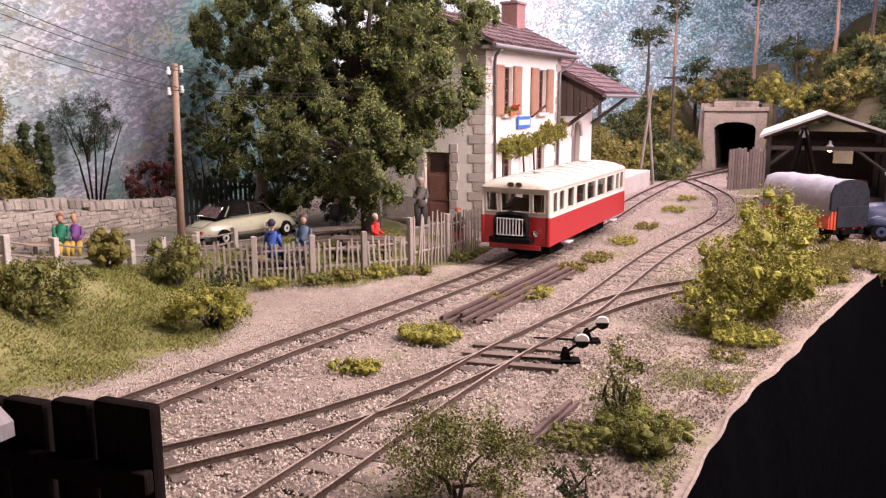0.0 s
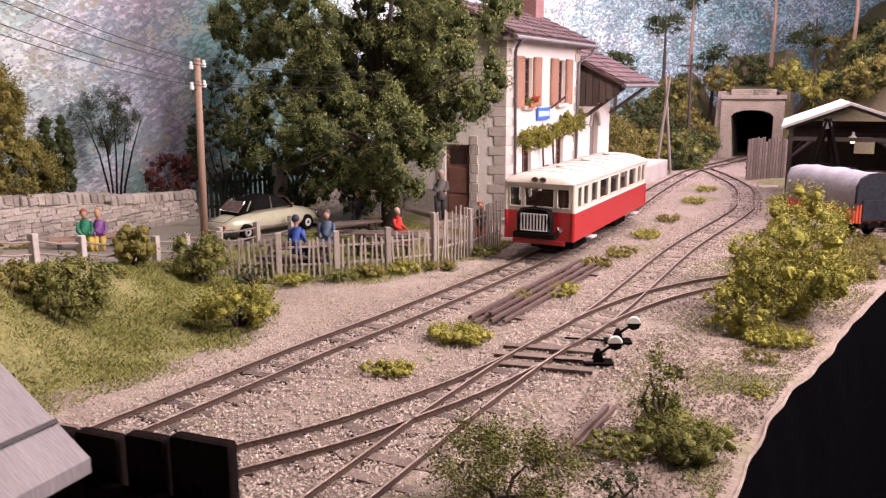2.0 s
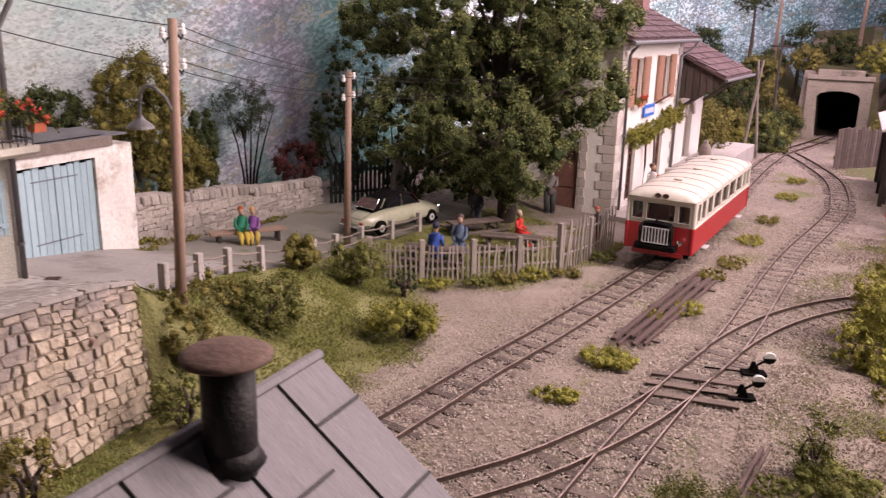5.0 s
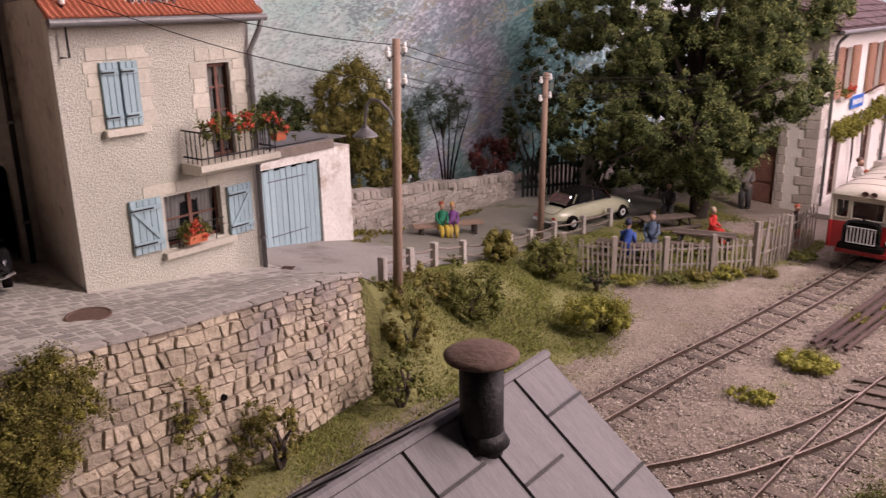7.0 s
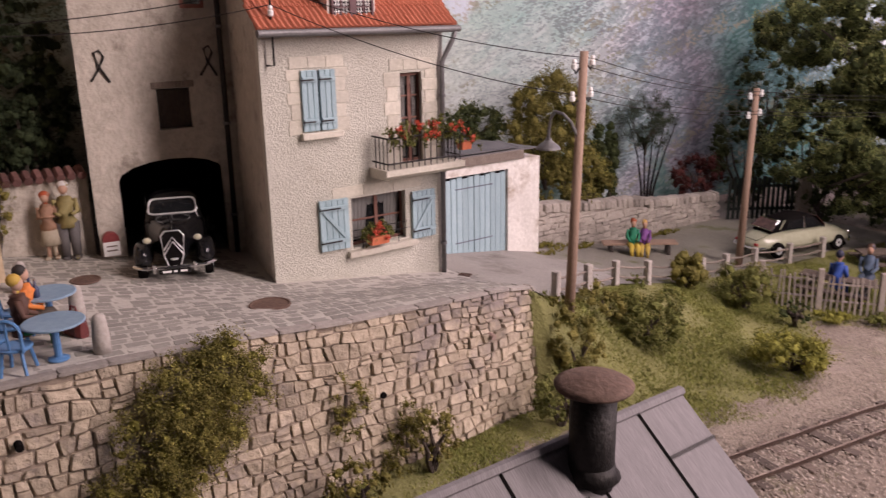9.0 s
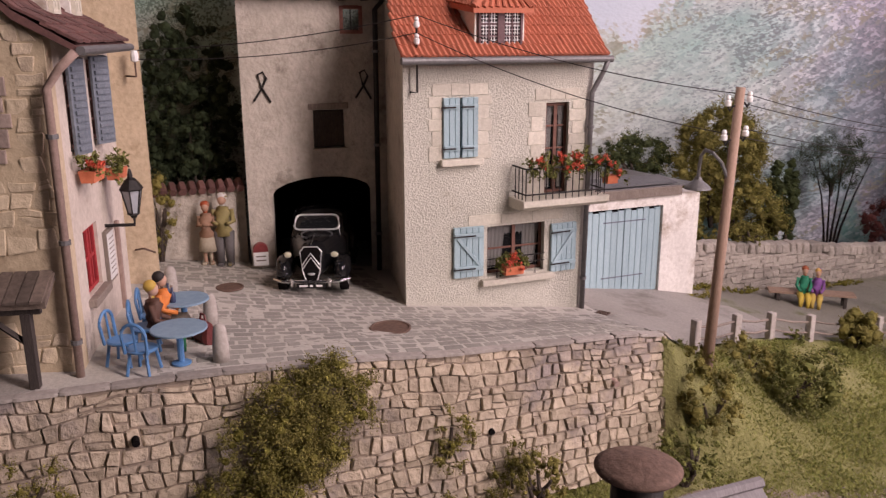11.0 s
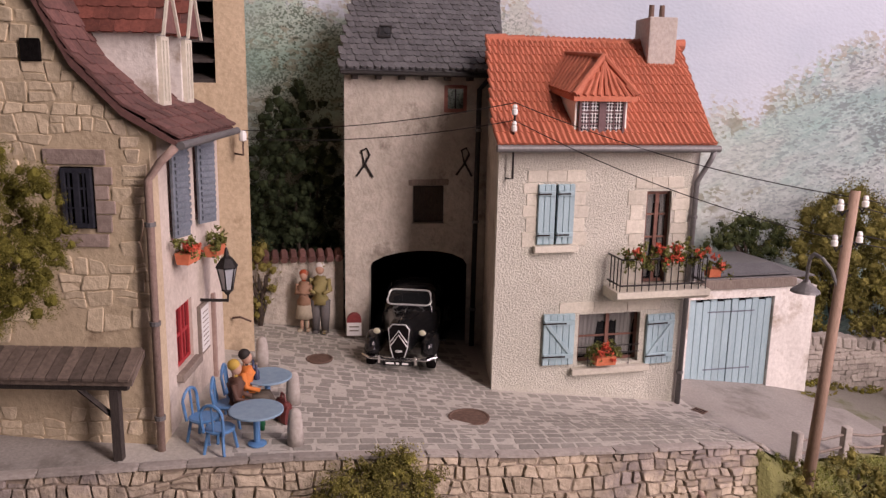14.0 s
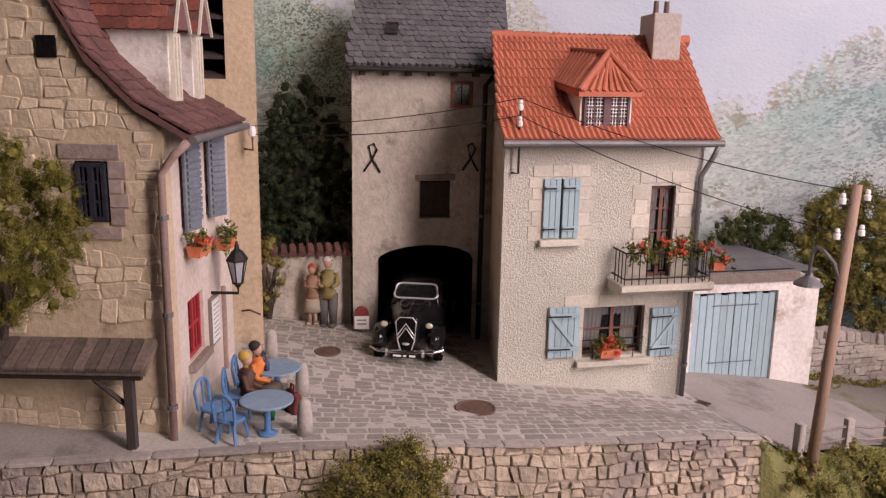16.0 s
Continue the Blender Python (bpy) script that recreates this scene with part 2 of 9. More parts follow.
BLUE_WOOD = surface("blue_paint", (0.262, 0.378, 0.42), (0.395, 0.515, 0.55), 3, 22, 0.75, 0, 0.4, 0.01, (4, 4, 0.6), stain=((0.17, 0.19, 0.2), 3, 0.66), vary=0.12)
GREYBLUE = surface("grey_blue_paint", (0.1, 0.12, 0.145), (0.19, 0.215, 0.25), 3, 20, 0.75, 0, 0.3, 0.01)
TILE_ORANGE = surface("orange_tile", (0.38, 0.11, 0.06), (0.5, 0.165, 0.095), 1.2, 16, 0.8, 0, 0.3, 0.02, vary=0.1, stain=((0.3, 0.1, 0.06), 1.5, 0.6))
PLUM_FRAME = surface("plum_paint", (0.085, 0.045, 0.048), (0.155, 0.09, 0.095), 3, 16, 0.7)
TILE_ROSE = surface("rose_tile", (0.075, 0.045, 0.045), (0.135, 0.084, 0.083), 1.2, 16, 0.85, 0, 0.3, 0.02, vary=0.3)
TILE_BROWN = surface("brown_tile", (0.085, 0.042, 0.038), (0.19, 0.09, 0.078), 1.0, 16, 0.85, 0, 0.3, 0.02, vary=0.3)
SLATE = surface("slate", (0.07, 0.07, 0.075), (0.16, 0.158, 0.162), 1.5, 18, 0.75, 0, 0.4, 0.03, vary=0.28)
ZINC = surface("zinc", (0.12, 0.117, 0.117), (0.21, 0.203, 0.203), 1.5, 20, 0.55, 0.35, 0.15, 0.005)
SHEET = surface("weathered_sheet", (0.15, 0.138, 0.142), (0.25, 0.232, 0.238), 1.0, 10, 0.8, 0, 0.3, 0.012, (1, 9, 1))
RUST = surface("rust", (0.08, 0.048, 0.036), (0.19, 0.12, 0.09), 2, 20, 0.8, 0.2)
IRON = surface("dark_iron", (0.012, 0.011, 0.011), (0.035, 0.03, 0.028), 2, 20, 0.6, 0.5)
RAILMAT = surface("rail_rust", (0.04, 0.025, 0.019), (0.095, 0.06, 0.045), 2, 20, 0.6, 0.4)
RAILTOP = surface("rail_top", (0.22, 0.16, 0.13), (0.42, 0.34, 0.29), 2, 20, 0.4, 0.5)
SLEEPER = surface("old_timber", (0.075, 0.056, 0.044), (0.18, 0.138, 0.112), 2, 14, 0.9, 0, 0.5, 0.02, vary=0.4)
DARKWOOD = surface("dark_wood", (0.025, 0.02, 0.018), (0.07, 0.055, 0.048), 2, 14, 0.85, 0, 0.4, 0.02, (5, 5, 0.6), vary=0.2)
GREYWOOD = surface("grey_wood", (0.14, 0.11, 0.09), (0.3, 0.25, 0.21), 2, 16, 0.9, 0, 0.4, 0.02, (5, 5, 0.6), vary=0.25)
POLEWOOD = surface("pole_wood", (0.2, 0.13, 0.09), (0.36, 0.25, 0.19), 1.5, 18, 0.85, 0, 0.3, 0.01, (5, 5, 0.4))
CREAM = surface("cream_paint", (0.5, 0.455, 0.38), (0.6, 0.555, 0.475), 0.7, 9, 0.45, 0, 0.05, 0.003, stain=((0.6, 0.48, 0.34), 0.9, 0.7))
RED = surface("red_paint", (0.31, 0.012, 0.016), (0.385, 0.019, 0.023), 0.8, 9, 0.38, 0, 0.04, 0.003)
BLACK = surface("black_gloss", (0.006, 0.006, 0.007), (0.012, 0.012, 0.013), 2, 15, 0.12, 0, 0.0)
# Flat black for tyres and ironwork, and for painted shade inside rooms and passages.
BLACK_AND_SHADE = surface("black_and_shade", (0.005, 0.005, 0.005), (0.014, 0.012, 0.012), 2, 15, 0.9, spec=0.0)
CHROME = surface("chrome", (0.7, 0.7, 0.7), (0.85, 0.85, 0.85), 2, 15, 0.18, 1.0, 0.0)
SILVER = surface("silver_paint", (0.5, 0.5, 0.5), (0.68, 0.68, 0.68), 2, 15, 0.4, 0.3, 0.0)
DS_GREEN = surface("pale_green_paint", (0.34, 0.34, 0.24), (0.42, 0.415, 0.31), 1, 10, 0.25, 0, 0.0)
CLOTH = surface("black_cloth", (0.0015, 0.0015, 0.002), (0.003, 0.003, 0.0035), 0.3, 6, 1.0, 0, 0.0, spec=0.0)
EDGE = surface("raw_edge", (0.15, 0.115, 0.095), (0.36, 0.3, 0.26), 1, 10, 0.9)
CURTAIN = surface("lace", (0.6, 0.58, 0.55), (0.8, 0.78, 0.75), 3, 30, 0.9)
BARK = surface("bark", (0.032, 0.023, 0.018), (0.085, 0.064, 0.05), 2, 14, 0.95, 0, 0.7, 0.05, (3, 3, 0.8))
BLUE_METAL = surface("blue_enamel", (0.07, 0.185, 0.38), (0.12, 0.255, 0.48), 1, 12, 0.4, 0, 0.0)
BLUE_TOP = surface("blue_tabletop", (0.16, 0.25, 0.35), (0.25, 0.35, 0.44), 1, 10, 0.5, 0, 0.0)
TARP = surface("grey_tarpaulin", (0.24, 0.235, 0.26), (0.36, 0.35, 0.385), 0.8, 8, 0.7, 0, 0.4, 0.03)
TARP_DARK = surface("dark_tarpaulin", (0.014, 0.015, 0.022), (0.036, 0.038, 0.05), 1.5, 8, 0.7, 0, 0.5, 0.04, spec=0.2)
ORANGE_RED = surface("orange_red_paint", (0.5, 0.07, 0.03), (0.62, 0.11, 0.05), 1, 10, 0.6)
NAVY = surface("navy_paint", (0.02, 0.03, 0.07), (0.045, 0.06, 0.12), 1, 10, 0.5)
TERRACOTTA = surface("terracotta", (0.5, 0.13, 0.06), (0.62, 0.2, 0.1), 2, 14, 0.85)
CONCRETE = surface("concrete", (0.3, 0.27, 0.24), (0.46, 0.42, 0.38), 1, 12, 0.92)
PORTAL = surface("portal_stone", (0.21, 0.175, 0.135), (0.37, 0.32, 0.25), 0.8, 9, 0.92, stain=((0.13, 0.11, 0.085), 0.9, 0.55))
FRAME_RED = surface("red_brown_paint", (0.17, 0.06, 0.045), (0.28, 0.11, 0.085), 2, 14, 0.7)
RED_WINDOW = surface("red_window_paint", (0.28, 0.02, 0.025), (0.4, 0.035, 0.04), 2, 14, 0.6)
ORANGE_WOOD = surface("varnished_shutter", (0.27, 0.14, 0.085), (0.4, 0.22, 0.14), 2, 14, 0.7)
BROWN_WOOD = surface("brown_wood", (0.12, 0.055, 0.04), (0.24, 0.115, 0.085), 2, 14, 0.75)
PORCELAIN = surface("porcelain", (0.75, 0.75, 0.73), (0.85, 0.85, 0.83), 2, 10, 0.25, 0, 0.0)
PETAL = surface("red_petal", (0.55, 0.06, 0.03), (0.78, 0.16, 0.09), 4, 20, 0.7, vary=0.3, island=True)


RED_BAG = surface("dark_red_leather", (0.08, 0.012, 0.012), (0.14, 0.025, 0.022), 3, 20, 0.5)
GATE_GREEN = surface("dark_green_paint", (0.008, 0.014, 0.011), (0.02, 0.03, 0.024), 2, 14, 0.7)
RUSTBROWN = surface("rust_brown", (0.055, 0.032, 0.028), (0.12, 0.075, 0.062), 2, 14, 0.8, 0.1)
TAR = surface("tarred_wood", (0.006, 0.0045, 0.0045), (0.018, 0.013, 0.013), 2, 14, 0.9, 0, 0.4, 0.02, (5, 5, 0.6), spec=0.0)
PALE_SHEET = surface("pale_sheet", (0.4, 0.375, 0.365), (0.58, 0.55, 0.535), 1, 12, 0.75)


def build_bulb(nt, p):
    p.inputs["Emission Color"].default_value = (1.0, 0.75, 0.5, 1)
    p.inputs["Emission Strength"].default_value = 6.0


BULB = mat("lit_bulb", build_bulb)


def leafmat(name, dark, light):
    return surface(name, dark, light, 0.9, 8, 0.85, 0, 0.0, vary=0.36, island=True, spec=0.15)


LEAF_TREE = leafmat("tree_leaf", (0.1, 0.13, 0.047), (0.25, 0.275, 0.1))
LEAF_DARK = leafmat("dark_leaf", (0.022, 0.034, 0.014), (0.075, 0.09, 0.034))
LEAF_OLIVE = leafmat("olive_leaf", (0.1, 0.095, 0.025), (0.25, 0.215, 0.065))
LEAF_YELLOW = leafmat("yellow_leaf", (0.165, 0.165, 0.032), (0.35, 0.33, 0.078))
LEAF_GREEN = leafmat("green_leaf", (0.085, 0.095, 0.026), (0.21, 0.212, 0.065))
LEAF_PLUM = leafmat("plum_leaf", (0.05, 0.018, 0.016), (0.12, 0.04, 0.035))
LEAF_YTIP = leafmat("yellow_tip", (0.24, 0.225, 0.05), (0.44, 0.4, 0.12))
GRASS = surface("grass_blade", (0.17, 0.178, 0.052), (0.33, 0.325, 0.105), 0.9, 8, 0.85, 0, 0.0, vary=0.2, island=True, spec=0.15)
GREEN_GRASS = surface("green_blade", (0.125, 0.15, 0.038), (0.25, 0.27, 0.075), 0.9, 8, 0.85, 0, 0.0, vary=0.2, island=True, spec=0.15)
LEAF_IVY = leafmat("ivy_leaf", (0.01, 0.017, 0.008), (0.042, 0.056, 0.026))
LEAF_MOSS = leafmat("moss_leaf", (0.075, 0.072, 0.012), (0.2, 0.18, 0.04))
HILL = surface("hill_earth", (0.05, 0.042, 0.022), (0.145, 0.118, 0.06), 0.6, 9, 0.95, 0, 0.8, 0.08, stain=((0.09, 0.1, 0.03), 0.5, 0.48))
BANK = surface("grassy_earth", (0.14, 0.135, 0.05), (0.265, 0.255, 0.095), 0.5, 14, 0.95, 0, 0.8, 0.05, stain=((0.165, 0.16, 0.055), 0.6, 0.5))
PICKET = surface("pale_picket", (0.25, 0.215, 0.19), (0.46, 0.4, 0.355), 2, 16, 0.9, 0, 0.4, 0.02, (5, 5, 0.6), vary=0.25)
PEELING = surface("peeling_whitewash", (0.55, 0.52, 0.48), (0.78, 0.75, 0.7), 0.9, 10, 0.92, 0, 0.5, 0.03, stain=((0.38, 0.32, 0.26), 1.1, 0.53))
FROSTED = surface("frosted_pane", (0.3, 0.32, 0.34), (0.45, 0.47, 0.5), 2, 9, 0.3, 0, 0.0)


def build_glass(nt, p):
    p.inputs["Base Color"].default_value = (0.02, 0.022, 0.024, 1)
    p.inputs["Roughness"].default_value = 0.06
    p.inputs["Alpha"].default_value = 0.3


GLASS = mat("dark_glass", build_glass)
TINTED = surface("glass_over_red_seats", (0.035, 0.018, 0.016), (0.12, 0.05, 0.04), 1.5, 6, 0.15, 0, 0.0)


def build_backdrop(nt, p):
    """A hand-painted mountain scene: pale lilac sky, speckled white, sage, plum and blue-grey slopes."""
    co = coords(nt)
    sep = nt.nodes.new("ShaderNodeSeparateXYZ")
    nt.links.new(co, sep.inputs[0])

    def math2(op, a, b):
        n = nt.nodes.new("ShaderNodeMath")
        n.operation = op
        for s, v in zip(n.inputs, (a, b)):
            if isinstance(v, (int, float)):
                s.default_value = v
            else:
                nt.links.new(v, s)
        return n.outputs[0]
    warp = math2("MULTIPLY", math2("SUBTRACT", noise_tex(nt, co, 0.22, 5), 0.5), 10.0)
    along = math2("DIVIDE", math2("ADD", math2("ADD", sep.outputs["Y"], warp), 10.0), 80.0)
    true_y = math2("DIVIDE", math2("ADD", sep.outputs["Y"], 10.0), 80.0)

    def at(y):
        return (y + 10) / 80

    def stretched(scale, tilt):
        m = nt.nodes.new("ShaderNodeMapping")
        m.vector_type = "TEXTURE"
        m.inputs["Rotation"].default_value = (math.radians(tilt), 0, 0)
        m.inputs["Scale"].default_value = scale
        nt.links.new(co, m.inputs["Vector"])
        return m.outputs["Vector"]

    def cells(vector, scale):
        """Random value and edge distance of brush dabs."""
        bend = nt.nodes.new("ShaderNodeVectorMath")
        bend.operation = "MULTIPLY_ADD"
        n = nt.nodes.new("ShaderNodeTexNoise")
        n.inputs["Scale"].default_value, n.inputs["Detail"].default_value = 1.7, 3
        nt.links.new(vector, n.inputs["Vector"])
        nt.links.new(n.outputs["Color"], bend.inputs[0])
        bend.inputs[1].default_value = (0.22, 0.22, 0.22)
        nt.links.new(vector, bend.inputs[2])
        v = nt.nodes.new("ShaderNodeTexVoronoi")
        v.inputs["Scale"].default_value = scale
        nt.links.new(bend.outputs[0], v.inputs["Vector"])
        one = nt.nodes.new("ShaderNodeSeparateColor")
        nt.links.new(v.outputs["Color"], one.inputs[0])
        return one.outputs[0], v.outputs["Distance"]
    zones = ramp(nt, along, ((at(-4), (0.36, 0.4, 0.36)), (at(4), (0.43, 0.48, 0.44)), (at(10), (0.43, 0.48, 0.455)), (at(14), (0.385, 0.45, 0.435)), (at(18), (0.36, 0.41, 0.415)), (at(21.5), (0.23, 0.235, 0.275)),
                             (at(24), (0.13, 0.125, 0.145)), (at(27), (0.05, 0.12, 0.11)), (at(31), (0.08, 0.15, 0.16)), (at(37), (0.5, 0.56, 0.57)), (at(52), (0.52, 0.59, 0.61)), (at(57), (0.28, 0.39, 0.42)), (at(66), (0.16, 0.24, 0.29))))
    # broad washes of lilac and sea green, then two layers of dabs
    wash = noise_tex(nt, stretched((1, 2.4, 1), 20), 0.4, 4)
    c = mixc(nt, zones, ramp(nt, wash, ((0.36, (0.7, 0.9, 0.84)), (0.47, (0.9, 1.0, 0.96)), (0.54, (1.04, 1.03, 1.0)), (0.68, (1.06, 1.0, 1.02)))), 1.0, "MULTIPLY")
    far = ramp(nt, true_y, ((at(8), (0.12,) * 3), (at(14), (0.14,) * 3), (at(17), (0.2,) * 3), (at(20), (0.5,) * 3), (at(27), (0.5,) * 3), (at(36), (1, 1, 1))))
    r1, d1 = cells(stretched((1, 2.2, 0.8), 20), 8.0)
    r2, d2 = cells(stretched((1, 1.5, 0.9), -12), 11.0)
    r3, d3 = cells(stretched((1, 1.1, 0.9), 8), 24.0)
    r4, d4 = cells(stretched((1, 2.0, 0.8), 6), 16.0)
    patch = noise_tex(nt, co, 0.8, 4)
    bright = ramp(nt, math2("ADD", r1, math2("MULTIPLY", math2("SUBTRACT", patch, 0.5), 1.6)), ((0.64, (0, 0, 0)), (0.7, (1, 1, 1))))
    pale = mixc(nt, mixc(nt, c, (2.3, 2.2, 2.2), 1.0, "MULTIPLY"), (0.7, 0.7, 0.72), 0.12)
    c = mixc(nt, c, pale, mixc(nt, mixc(nt, bright, far, 1.0, "MULTIPLY"), (0.85, 0.85, 0.85), 1.0, "MULTIPLY"))
    gloom = ramp(nt, math2("ADD", r2, math2("MULTIPLY", math2("SUBTRACT", patch, 0.5), -1.2)), ((0.68, (0, 0, 0)), (0.74, (0.8, 0.8, 0.8))))
    c = mixc(nt, c, mixc(nt, c, (0.3, 0.38, 0.4), 1.0, "MULTIPLY"), mixc(nt, gloom, far, 1.0, "MULTIPLY"))
    speck_y = ramp(nt, true_y, ((at(10), (0.15,) * 3), (at(14), (0.45,) * 3), (at(18), (0.9,) * 3), (at(23), (0.7,) * 3), (at(27), (0, 0, 0))))
    speck = ramp(nt, math2("ADD", r4, math2("MULTIPLY", math2("SUBTRACT", noise_tex(nt, co, 1.1, 5), 0.5), 1.7)), ((0.74, (0, 0, 0)), (0.8, (0.8, 0.8, 0.8))))
    c = mixc(nt, c, mixc(nt, (0.1, 0.15, 0.15), (0.16, 0.145, 0.17), patch), mixc(nt, speck, speck_y, 1.0, "MULTIPLY"))
    # rows of olive-brown painted trees along slanting ridges
    slope_co = stretched((1, 3.2, 0.75), 24)
    ridge = ramp(nt, noise_tex(nt, slope_co, 0.33, 3), ((0.46, (0, 0, 0)), (0.488, (1, 1, 1)), (0.498, (1, 1, 1)), (0.525, (0, 0, 0))))
    dabs = ramp(nt, math2("ADD", r2, math2("MULTIPLY", math2("SUBTRACT", noise_tex(nt, co, 2.2, 4), 0.5), 1.4)), ((0.5, (0, 0, 0)), (0.6, (0.75, 0.75, 0.75))))
    c = mixc(nt, c, mixc(nt, (0.15, 0.19, 0.11), (0.3, 0.25, 0.2), noise_tex(nt, co, 1.3, 2)), mixc(nt, ridge, dabs, 1.0, "MULTIPLY"))
    # darker woods low down
    low = ramp(nt, math2("ADD", math2("DIVIDE", sep.outputs["Z"], 10.0), math2("MULTIPLY", warp, 0.03)), ((0.18, (1, 1, 1)), (0.42, (0, 0, 0))))
    woods = mixc(nt, (0.05, 0.19, 0.16), (0.24, 0.38, 0.34), r1)
    c = mixc(nt, c, woods, mixc(nt, (0, 0, 0), low, ramp(nt, noise_tex(nt, co, 0.35, 5), ((0.44, (0, 0, 0)), (0.6, (0.9, 0.9, 0.9))))))
    # dark speckled ivy and trees behind the oldest houses
    wood_y = ramp(nt, true_y, ((at(-1.5), (0.2,) * 3), (at(0), (1, 1, 1)), (at(4.5), (0.8,) * 3), (at(8), (0, 0, 0))))
    ivy = ramp(nt, math2("ADD", r3, math2("MULTIPLY", math2("SUBTRACT", noise_tex(nt, co, 0.7, 6), 0.5), 2.6)), ((0.66, (0, 0, 0)), (0.78, (0.85, 0.85, 0.85))))
    c = mixc(nt, c, mixc(nt, (0.04, 0.055, 0.035), (0.12, 0.17, 0.13), r1), mixc(nt, wood_y, ivy, 1.0, "MULTIPLY"))
    # the painted skyline
    line = ramp(nt, true_y, ((at(-4), (0.52,) * 3), (at(6), (0.5,) * 3), (at(10), (0.33,) * 3), (at(12), (0.37,) * 3), (at(15), (0.43,) * 3), (at(18), (0.5,) * 3), (at(22), (0.75,) * 3), (at(27), (0.75,) * 3), (at(34), (0.45,) * 3), (at(48), (0.43,) * 3), (at(56), (0.6,) * 3), (at(62), (0.9,) * 3)))
    tall = nt.nodes.new("ShaderNodeMapping")
    tall.inputs["Scale"].default_value = (1, 1, 0.45)
    nt.links.new(co, tall.inputs["Vector"])
    k = math2("SUBTRACT", math2("DIVIDE", sep.outputs["Z"], 20.0), math2("ADD", line, math2("ADD", math2("MULTIPLY", math2("SUBTRACT", r2, 0.5), 0.035), math2("MULTIPLY", math2("SUBTRACT", noise_tex(nt, tall.outputs["Vector"], 0.75, 8, 0.65), 0.5), 0.2))))
    sky = ramp(nt, noise_tex(nt, stretched((1, 2, 1), 10), 0.25, 3), ((0.35, (0.43, 0.49, 0.56)), (0.65, (0.53, 0.58, 0.64))))
    brow = ramp(nt, math2("ADD", k, 0.5), ((0.47, (0, 0, 0)), (0.49, (0.8, 0.8, 0.8)), (0.503, (0.8, 0.8, 0.8)), (0.515, (0, 0, 0))))
    c = mixc(nt, c, (0.42, 0.38, 0.33), mixc(nt, brow, dabs, 1.0, "MULTIPLY"))
    c = mixc(nt, c, sky, ramp(nt, math2("ADD", k, 0.5), ((0.495, (0, 0, 0)), (0.515, (1, 1, 1)))))
    nt.links.new(c, p.inputs["Base Color"])
    p.inputs["Roughness"].default_value = 0.9
    bump(nt, p, mixc(nt, d1, d2, 0.5), 0.3, 0.05)


BACKDROP = mat("painted_backdrop", build_backdrop)

# ---- the lie of the land ----
ROAD_Z = ((-12, 3.6), (-8, 3.5), (-2.5, 3.2), (0.5, 2.77), (3.6, 2.34), (7.7, 1.76), (11, 1.3), (13.5, 0.75), (15.5, 0.45), (18.5, 0.35), (22, 0.3), (80, 0.25))
EDGE_Z = ((-12, 3.6), (-4.5, 3.05), (-0.4, 2.95), (1.6, 2.84), (2.9, 2.72), (4.9, 2.58), (6.5, 2.46), (7.4, 2.28), (7.9, 1.98), (8.4, 1.74), (9.95, 1.46), (11.1, 1.25), (13.5, 0.75), (15.5, 0.45), (18.5, 0.35), (22, 0.3), (80, 0.25))
ROAD_EDGE = ((-12, -13.2), (7.4, -12.95), (8, -13.15), (9.9, -13.85), (11.1, -14.15), (14, -14.35), (16.5, -14.5), (19, -14.0), (24, -13.5), (80, -13.5))
BANK_TOE = ((-12, -12.0), (7, -11.9), (9, -10.9), (12, -10.6), (15.5, -12.2), (17, -11.0), (19, -9.6), (24, -8.8), (32, -8.0), (80, -7.5))
FRONT_EDGE = ((-12, -1.15), (6, -1.05), (8.7, -0.91), (10.3, -0.77), (12.0, -0.46), (13.2, -0.22), (15.2, 0.34), (17.3, 0.8), (20.5, 1.62), (24.3, 2.65), (30, 4.2), (46, 9.0), (80, 18.0))
PATH_SIDE = ((2, -9.7), (9, -9.0), (14, -8.3), (20, -7.4))
TUNNEL = (-2.9, 54.0)


def road_z(y):
    return lerp_table(ROAD_Z, y)


def edge_z(y):
    return lerp_table(EDGE_Z, y)


def street_z(x, y):
    """Height of the street, which falls from its outer edge towards the houses."""
    k = step(-15.9, -12.8, x)
    return road_z(y) * (1 - k) + edge_z(y) * k


def land(x, y):
    e, t = lerp_table(ROAD_EDGE, y), lerp_table(BANK_TOE, y)
    h = edge_z(y) * (1 - step(e, t, x)) if y > 7.2 else 0.0
    if y > 7.2 and x < e - 0.3:
        h = street_z(x, y) - 0.25
    if y < 7.2 and x < -12.6:
        h = -0.3
    # hillside round the tunnel
    cut = abs(x - TUNNEL[0])
    if y > 53 and cut < 1.3:
        return 0.05
    far = step(46, 55, y) * step(2.0, 5.0, cut) + (step(54.05, 54.4, y) if cut < 2.2 else 0)
    fall = 1 - 0.85 * step(4.0, 8.0, TUNNEL[0] - x)
    h += fall * (4.2 * min(1, far) + 3.0 * step(55, 66, y))
    h += 3.2 * step(40, 50, y) * step(1.0, 5.0, x) + 0.8 * step(36, 48, y) * (1 - step(-13, -8.5, x))
    return h


def ground_z(x, y):
    """Height of the earth, also over the tunnel."""
    if y > 54.4 and abs(x - TUNNEL[0]) < 1.8:
        return 4.15 + 3.0 * step(55, 66, y)
    return land(x, y)


